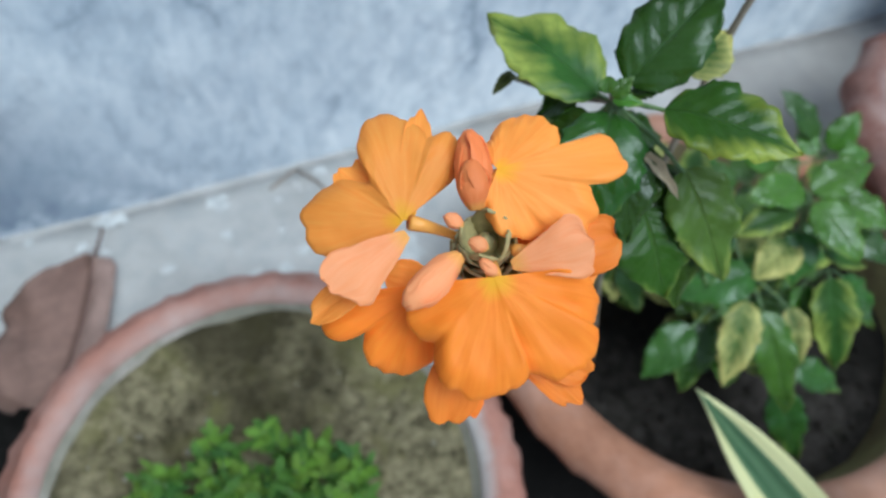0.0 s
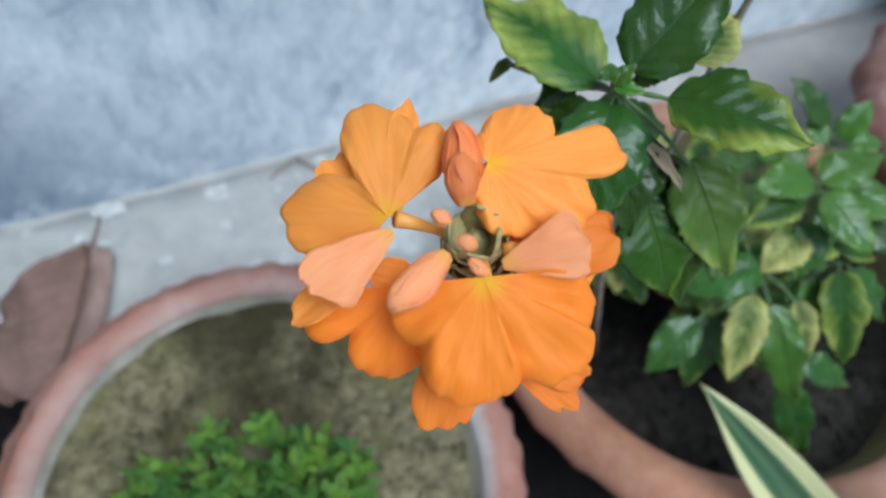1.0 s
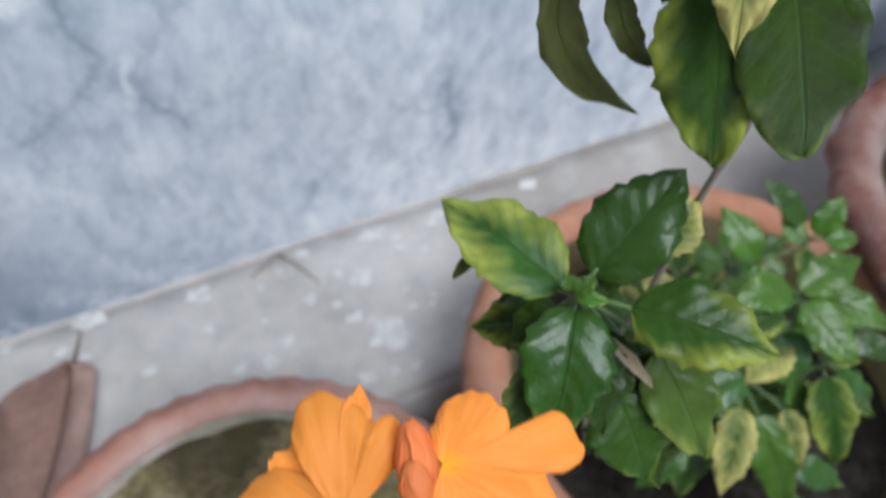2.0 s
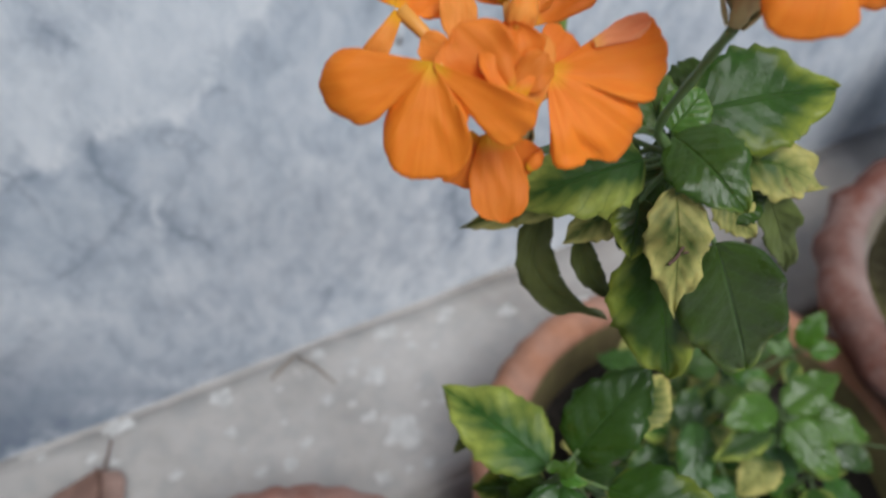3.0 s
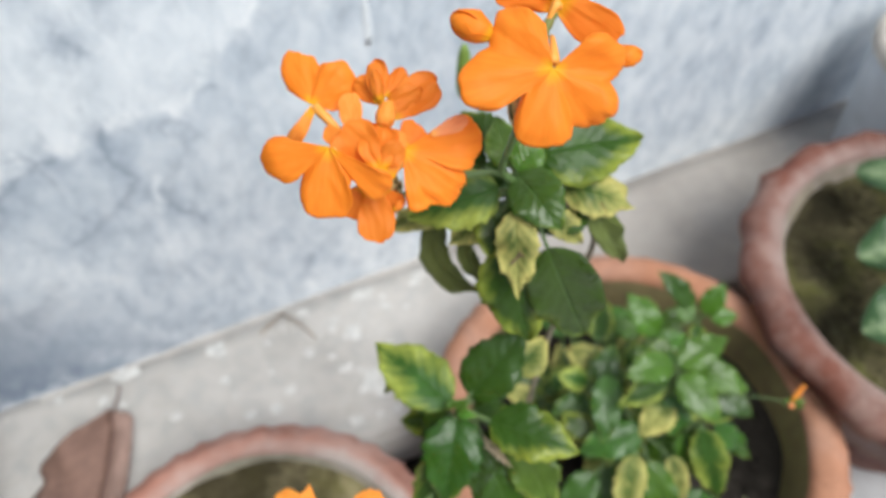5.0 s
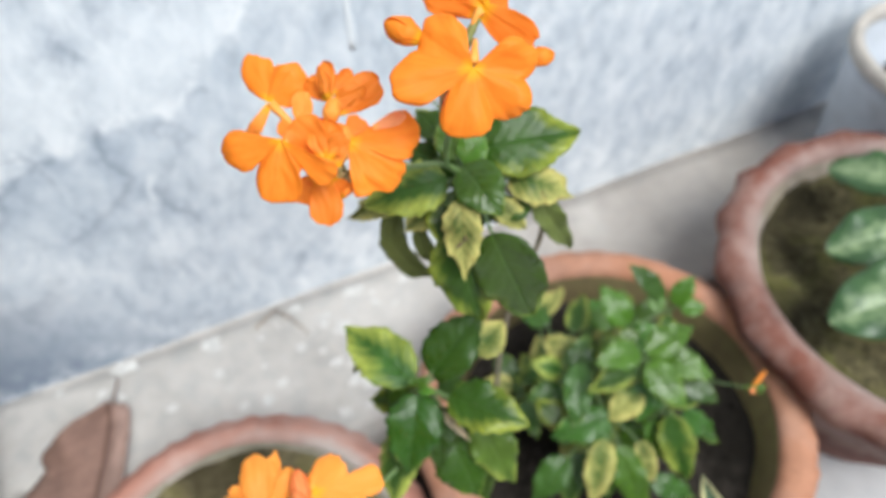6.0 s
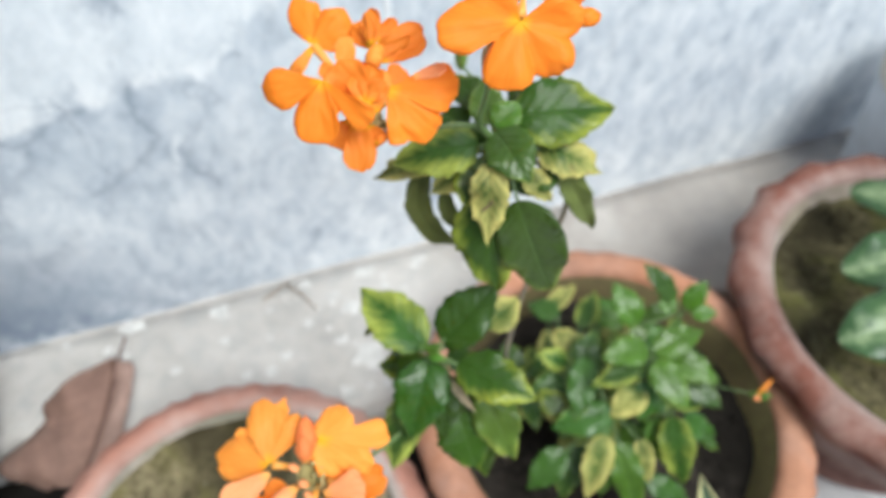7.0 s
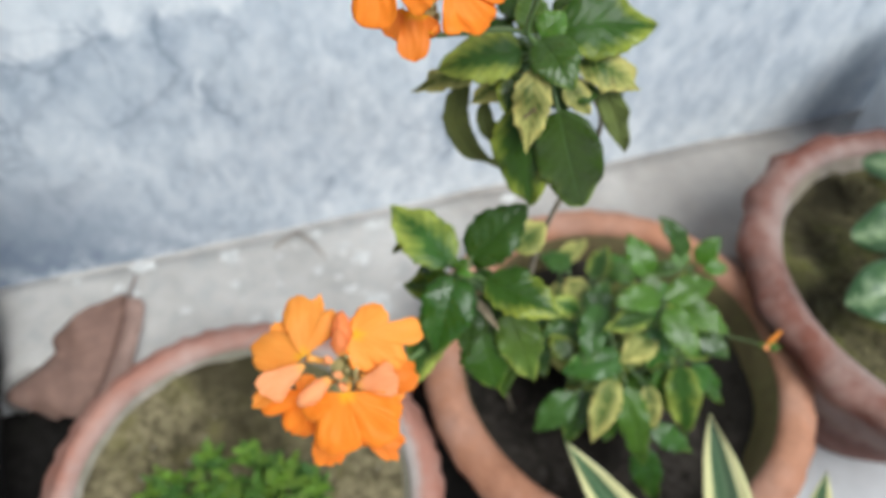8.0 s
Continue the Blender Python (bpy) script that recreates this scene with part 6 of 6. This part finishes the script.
# a run of lime down the wall, flat against it
def wall_face(x, z):
    """The wall's face between the corners of its coarse plaster grid."""
    def corner(i, k):
        q = Vector((-3.0 + 6.0 * (i / nx), WALL_Y, GROUND_Z + 2.6 * (k / nz) ** 1.6))
        return q.z, WALL_Y + noise.fractal(q * 5.0, 0.8, 2.0, 3) * 0.0025
    fi, fk = (x + 3.0) / 6.0 * nx, ((z - GROUND_Z) / 2.6) ** 0.625 * nz
    i, k = int(fi), int(fk)
    (z0, a), (z1, b), (_, c), (_, d) = corner(i, k), corner(i, k + 1), corner(i + 1, k), corner(i + 1, k + 1)
    s, u = (z - z0) / (z1 - z0), fi - i
    return (a * (1 - s) + b * s) * (1 - u) + (c * (1 - s) + d * s) * u


bm = tube_bm([(0.229 + 0.0006 * math.sin(k * 0.9), wall_face(0.229, 0.325 + 0.01 * k), 0.325 + 0.01 * k) for k in range(40)], [0.0030 if k < 1 else 0.0036 if k < 4 else 0.0030 + 0.0005 * math.sin(k) for k in range(40)], 10)
for v in bm.verts:
    f = wall_face(v.co.x, v.co.z)
    v.co.y = f + (v.co.y - wall_face(0.229, v.co.z)) * 0.14 - 0.0001
tagged(part("lime_run", bm, LIME_RUN), "thin white run of lime dried on the wall", "paint run")

# a bent twig at the wall's foot
tw = thing("twig", "thin bent dry twig lying on the plinth by the wall", "twig", at=(0.094, 0.498, 0.003))
part("long_piece", tube_bm([(0.066, 0.481, 0.002), (0.078, 0.488, 0.003), (0.097, 0.496, 0.005)], [0.0010, 0.0015, 0.0014], 7), TWIG, tw)
part("short_piece", tube_bm([(0.097, 0.496, 0.005), (0.112, 0.474, 0.004), (0.122, 0.450, 0.002)], [0.0014, 0.0012, 0.0007], 7), TWIG, tw)


# ---- dead leaves ----
def glide(points, v):
    """A smooth curve through a few points, v from 0 to 1."""
    pts = [Vector(p) for p in points]
    k = min(int(v * (len(pts) - 1)), len(pts) - 2)
    s = v * (len(pts) - 1) - k
    p0, p1, p2, p3 = pts[max(k - 1, 0)], pts[k], pts[k + 1], pts[min(k + 2, len(pts) - 1)]
    return 0.5 * ((2 * p1) + (p2 - p0) * s + (2 * p0 - 5 * p1 + 4 * p2 - p3) * s * s + (3 * p1 - p0 - 3 * p2 + p3) * s ** 3)


# one half spreads wide to a torn point over the plinth's edge, the other is folded down along the rib
dead = thing("dead_leaf", "large curled brown dead leaf lying on the plinth", "dead leaf", at=(-0.097, 0.449, 0.002))
RIB = ((-0.097, 0.449, 0.010), (-0.112, 0.398, 0.009), (-0.129, 0.357, 0.007), (-0.146, 0.322, 0.002))
WIDE = ((-0.099, 0.447, 0.012), (-0.166, 0.426, 0.010), (-0.176, 0.400, 0.006), (-0.218, 0.366, 0.010), (-0.178, 0.336, -0.008))
FOLD = ((-0.095, 0.447, 0.012), (-0.080, 0.433, 0.017), (-0.094, 0.380, 0.015), (-0.112, 0.342, 0.010), (-0.134, 0.318, 0.004))
bm = bmesh.new()
uvs = bm.loops.layers.uv.verify()
NV, NU = 30, 10
rows_v = []
for k in range(NV + 1):
    v = k / NV
    rib, wide, fold = glide(RIB, v), glide(WIDE, v), glide(FOLD, v)
    row = []
    for i in range(-NU, NU + 1):
        u = abs(i) / NU
        q = rib.lerp(wide, u) if i < 0 else rib.lerp(fold, u)
        lift = math.sin(math.pi * u)
        q.z += lift * (0.005 if i > 0 else 0.009) + 0.004 * noise.noise(q * 45) * u
        if i < 0:
            q.z += 0.020 * math.exp(-((u - 0.62) / 0.24) ** 2 - ((v - 0.22) / 0.13) ** 2) - 0.004 * math.exp(-((u - 0.6) / 0.3) ** 2 - ((v - 0.46) / 0.08) ** 2)
        q += Vector((0.002 * noise.noise(q * 110), 0.002 * noise.noise(q * 90), 0.0008 * math.sin(v * 40 - u * 12) * u))
        row.append((bm.verts.new(q), bm.verts.new(q - Vector((0, 0, 0.0006))), (0.5 + 0.5 * i / NU, v)))
    rows_v.append(row)
for lo, hi in zip(rows_v, rows_v[1:]):
    for i in range(2 * NU):
        for side in (0, 1):
            quad = (lo[i], lo[i + 1], hi[i + 1], hi[i])
            f = bm.faces.new([c[side] for c in (quad if side else quad[::-1])])
            f.material_index = 1 if i >= NU + 1 else 0
            for loop, c in zip(f.loops, quad if side else quad[::-1]):
                loop[uvs].uv = c[2]
    for i in (0, 2 * NU):
        bm.faces.new((lo[i][0], lo[i][1], hi[i][1], hi[i][0]))
bmesh.ops.recalc_face_normals(bm, faces=bm.faces[:])
part("blade", bm, DRY, dead).data.materials.append(DRY_PALE)
part("leaf_stalk", tube_bm(bend((-0.098, 0.443, 0.014), (-0.082, 0.466, 0.028), (0.002, 0, 0.003), 6), [0.0018, 0.0016, 0.0014, 0.0013, 0.0012, 0.0012, 0.0013], 7), DRY_RIB, dead)
part("midrib", tube_bm([glide(RIB, 0.1 * k) + Vector((0, 0, 0.0008)) for k in range(9)], [0.0024 - 0.00015 * k for k in range(9)], 6), DRY_RIB, dead)


# ---- herb seedlings in the mossy pot ----
herb = thing("herb_clump", "low bushy clump of bright green feathery herb leaves", "herb", at=(-0.03, 0.150, 0.064))
stems = bmesh.new()
bunches = [bmesh.new() for _ in range(5)]
for k in range(190):
    a, r = rng.uniform(0, 2 * math.pi), 0.078 * math.sqrt(rng.random())
    g = Vector((-0.030 + r * math.cos(a) * 1.05, 0.146 + r * math.sin(a) * 0.85, 0.060))
    tall = rng.uniform(0.018, 0.046) * (1.15 - 5.0 * r) + 0.012
    tipp = g + Vector((rng.uniform(-0.010, 0.010), rng.uniform(-0.010, 0.010), tall))
    tube_bm(bend(g, tipp, (rng.uniform(-0.003, 0.003), rng.uniform(-0.003, 0.003), 0), 4), [0.0006] * 5, 5, stems)
    for q in range(rng.randint(6, 9)):
        f = rng.uniform(0.45, 1.0)
        base = g.lerp(tipp, f)
        b = rng.uniform(0, 2 * math.pi)
        out = Vector((math.cos(b), math.sin(b), rng.uniform(-0.1, 0.7))) * rng.uniform(0.007, 0.014)
        blade_bm(base, base + out, rng.uniform(0.0036, 0.0068), (0, -0.2, 1), (0, 0, -0.001), 0.1, 0.25, "round", 0.05, 0.0003, 4, 6, k + q * 0.3, 0.0, bunches[k % 5])
part("stem", stems, STEM, herb)
for bm, m in zip(bunches, (HERB, HERB_DARK, HERB_LIGHT, HERB_LIGHT, HERB)):
    part("foliage", bm, m, herb)

# crumbs and pebbles on the soil
def crumbs(name, label, centre, reach, count, low, high, material):
    bm = bmesh.new()
    for k in range(count):
        a, r = rng.uniform(0, 2 * math.pi), reach * math.sqrt(rng.random())
        s = rng.uniform(low, high)
        x, y = centre[0] + r * math.cos(a), centre[1] + r * math.sin(a)
        z = centre[2] + noise.fractal(Vector((x, y, centre[2])) * 22, 0.8, 2.0, 4) * 0.006 + 0.008 * (r / reach * 0.97) ** 4
        made = bmesh.ops.create_icosphere(bm, subdivisions=1, radius=s, matrix=Matrix.Translation((x, y, z + s * 0.2)))
        for v in made["verts"]:
            v.co += noise.noise_vector(v.co * 300 + Vector((k, 0, 0))) * s * 0.45
            v.co.z = z + (v.co.z - z) * 0.6
    return tagged(part(name, bm, material), label, "soil crumbs", kind="stuff")


crumbs("pale_pebbles", "scattered pale grit and pebbles on the mossy soil", (-0.011, 0.178, 0.062), 0.118, 40, 0.0008, 0.0024, PEBBLE)
crumbs("soil_crumbs", "crumbly lumps of moss and soil on the pot surface", (-0.011, 0.178, 0.062), 0.122, 220, 0.0010, 0.0030, SOIL_MOSS)
crumbs("soil_crumbs", "dark crumbly lumps of damp soil in the pot", (0.346, 0.190, 0.054), 0.134, 330, 0.001, 0.0042, SOIL_DARK)
crumbs("soil_crumbs", "crumbly lumps of moss and soil on the pot surface", (0.695, 0.163, 0.120), 0.150, 200, 0.0015, 0.004, SOIL_SHADE)


# ---- the broad-leaved plant in the red pot ----
plant = thing("broad_leaved_plant", "plant with broad cream-splashed green leaves in the red pot", "plant", at=(0.705, 0.170, 0.122))
for foot, tip, w in (((0.668, 0.185, 0.200), (0.584, 0.212, 0.182), 0.058), ((0.640, 0.130, 0.200), (0.530, 0.150, 0.180), 0.066), ((0.705, 0.225, 0.205), (0.668, 0.298, 0.178), 0.046),
                     ((0.735, 0.160, 0.230), (0.815, 0.150, 0.215), 0.060), ((0.700, 0.120, 0.225), (0.690, 0.030, 0.205), 0.062), ((0.730, 0.205, 0.225), (0.790, 0.270, 0.210), 0.056)):
    leaf(plant, foot, tip, w, LEAF_SPLASHED, 0.35, 0.10, "round", 0.15, 0.03)
    stalk(plant, [(0.705, 0.170, 0.115), Vector((0.705, 0.170, 0.135)).lerp(Vector(foot), 0.6), Vector(foot) + (Vector(tip) - Vector(foot)) * 0.05], 0.0030, 0.0022, STEM, "leaf_stalk")


# ---- the strap-leaved plant in front ----
pot = clay_pot("clay_pot", "small terracotta pot holding the strap-leaved plant", (0.345, -0.100, 0.075), 0.088, 0.070, 0.155, 0.055, CLAY_NEW, SOIL_DARK, 0.02, 30, 0.0006, "damp dark soil", INNER_MOSS, 0.006)
plant = thing("snake_plant", "stiff dark green strap leaves with broad cream margins", "plant", at=(0.345, -0.100, 0.058))
for foot, tip, w, face in (((0.336, -0.085, 0.052), (0.2300, 0.1060, 0.1810), 0.040, (-0.3, -0.5, 1)), ((0.348, -0.085, 0.052), (0.2970, 0.0670, 0.2720), 0.040, (-0.5, -0.9, 0.5)),
                           ((0.358, -0.090, 0.052), (0.3930, 0.0190, 0.2120), 0.038, (-0.6, -0.7, 0.6)), ((0.350, -0.112, 0.052), (0.400, -0.160, 0.220), 0.026, (0.5, -0.6, 0.5))):
    bm = blade_bm(foot, tip, w, face, Vector(face).normalized() * -0.008, 0.35, 0.25, "strap", 0.012, 0.0016, 8, 20, seed_next())
    part("leaf", bm, SNAKE, plant)


# ---- the pale pot against the wall ----
pot = thing("white_pot", "tall round pot in weathered white paint against the wall", "flower pot", at=(0.912, 0.370, 0.0))
bm = revolve([(0.045, 0.0), (0.085, 0.0), (0.089, 0.004), (0.104, 0.156), (0.107, 0.179), (0.100, 0.181), (0.097, 0.168), (0.058, 0.151)], 72,
             lambda k, a: (0.0008 * noise.noise(Vector((math.cos(a) * 2, math.sin(a) * 2, k))), 0.0))
bmesh.ops.translate(bm, verts=bm.verts[:], vec=(0.912, 0.370, 0.002))
part("body", bm, WHITE_POT, pot)
bm = revolve([(0.106, 0.1795), (0.110, 0.182), (0.111, 0.190), (0.109, 0.197), (0.103, 0.200), (0.097, 0.195), (0.095, 0.186), (0.0975, 0.1795)], 72)
bmesh.ops.translate(bm, verts=bm.verts[:], vec=(0.912, 0.370, 0.002))
part("rim", bm, POT_RIM, pot, "worn beige rolled rim")
bm = revolve([(0.001, 0.144), (0.05, 0.145), (0.097, 0.146)], 48, lambda k, a: (0, 0.003 * noise.noise(Vector((math.cos(a) * 5, math.sin(a) * 5, k)))))
bmesh.ops.translate(bm, verts=bm.verts[:], vec=(0.912, 0.370, 0.002))
part("soil", bm, SOIL_DARK, pot, "black damp soil")
part("stem", tube_bm(bend((0.875, 0.385, 0.142), (0.866, 0.412, 0.310), (0.01, 0, 0), 8), [0.005] * 5 + [0.0045] * 4, 8), STEM_BROWN, pot, "bare dark stem")

# ---- a dark mass at the plinth's end, guessed as a bag ----
bag = thing("dark_bulk", "dark brown mass bulging over the plinth's end, guessed as a bag, its unseen height added for shade", "grow bag", at=(-0.342, 0.316, GROUND_Z))
# the upper part stays out of view: height added to shade the plinth
bm = revolve([(0.02, 0.004), (0.160, 0.004), (0.176, 0.02), (0.179, 0.074), (0.196, 0.086), (0.220, 0.096), (0.230, 0.125), (0.228, 0.19), (0.221, 0.32), (0.224, 0.50), (0.221, 0.70), (0.216, 0.86), (0.208, 0.885), (0.194, 0.87), (0.188, 0.83), (0.03, 0.82), (0.001, 0.82)], 64,
             lambda k, a: (0.003 * math.sin(a * 5 + k) + 0.002 * math.sin(a * 13 - k * 2), 0.004 * math.sin(a * 4 + k * 0.6) if k > 6 else 0.0))
for v in bm.verts:
    # squeezed to a boxy plan between the yard and the wall
    a = math.atan2(v.co.y, v.co.x)
    full = (abs(math.cos(a)) ** 5 + abs(math.sin(a)) ** 5) ** -0.2
    v.co.x *= full * 0.56
    v.co.y *= full * 0.78
bmesh.ops.translate(bm, verts=bm.verts[:], vec=(-0.342, 0.316, GROUND_Z + 0.002))
part("bag", bm, BROWN_BAG, bag)


# ---- low seedlings crowding the orange pot ----
def low_seedling(root, tall, count, spread, materials, label):
    plant = thing("seedling", label, "seedling", "seedlings in the orange pot", root)
    root = Vector(root)
    top = root + Vector((rng.uniform(-0.012, 0.012), rng.uniform(-0.02, 0.0), tall))
    stalk(plant, [root - Vector((0, 0, 0.006)), root.lerp(top, 0.5) + Vector((0.003, 0.002, 0)), top], 0.0018, 0.001, STEM)
    for k in range(count):
        a = 2.4 * k + rng.uniform(-0.4, 0.4)
        f = 1 - 0.55 * k / count
        node = root.lerp(top, f)
        d = Vector((math.cos(a), math.sin(a), rng.uniform(-0.25, 0.35)))
        size = spread * rng.uniform(0.8, 1.2)
        foot = node + d * size * 0.3
        leaf(plant, foot, foot + d * size, size * rng.uniform(0.5, 0.64), rng.choice(materials), rng.uniform(0.3, 0.6), rng.uniform(0.06, 0.16))
        stalk(plant, [node, node.lerp(foot, 0.6) + Vector((0, 0, 0.001)), foot + d * size * 0.06], 0.0009, 0.0007, STEM, "leaf_stalk")


for root, tall, count, mats in (((0.290, 0.245, 0.060), 0.070, 9, (LEAF_SEED, LEAF_LIMED, LEAF_PALE)), ((0.335, 0.250, 0.060), 0.075, 9, (LEAF_LIMED, LEAF_PALE, LEAF_YOUNG)),
                                ((0.320, 0.160, 0.056), 0.090, 10, (LEAF_EDGED, LEAF_LIMED, LEAF_YOUNG)), ((0.370, 0.195, 0.056), 0.105, 9, (LEAF_SEED, LEAF_YOUNG, LEAF_LIMED)), ((0.300, 0.190, 0.056), 0.120, 9, (LEAF_LIMED, LEAF_YOUNG, LEAF_PALE)), ((0.380, 0.240, 0.058), 0.110, 8, (LEAF_SEED, LEAF_YOUNG)), ((0.345, 0.215, 0.058), 0.110, 10, (LEAF_LIMED, LEAF_YOUNG, LEAF_PALE)), ((0.350, 0.165, 0.056), 0.100, 10, (LEAF_EDGED, LEAF_LIMED, LEAF_YOUNG)), ((0.265, 0.235, 0.058), 0.090, 8, (LEAF_SEED, LEAF_LIMED, LEAF_PALE))):
    low_seedling(root, tall * 0.95, count + 4, 0.0305, mats, "low leafy seedling crowded among the others in the pot")
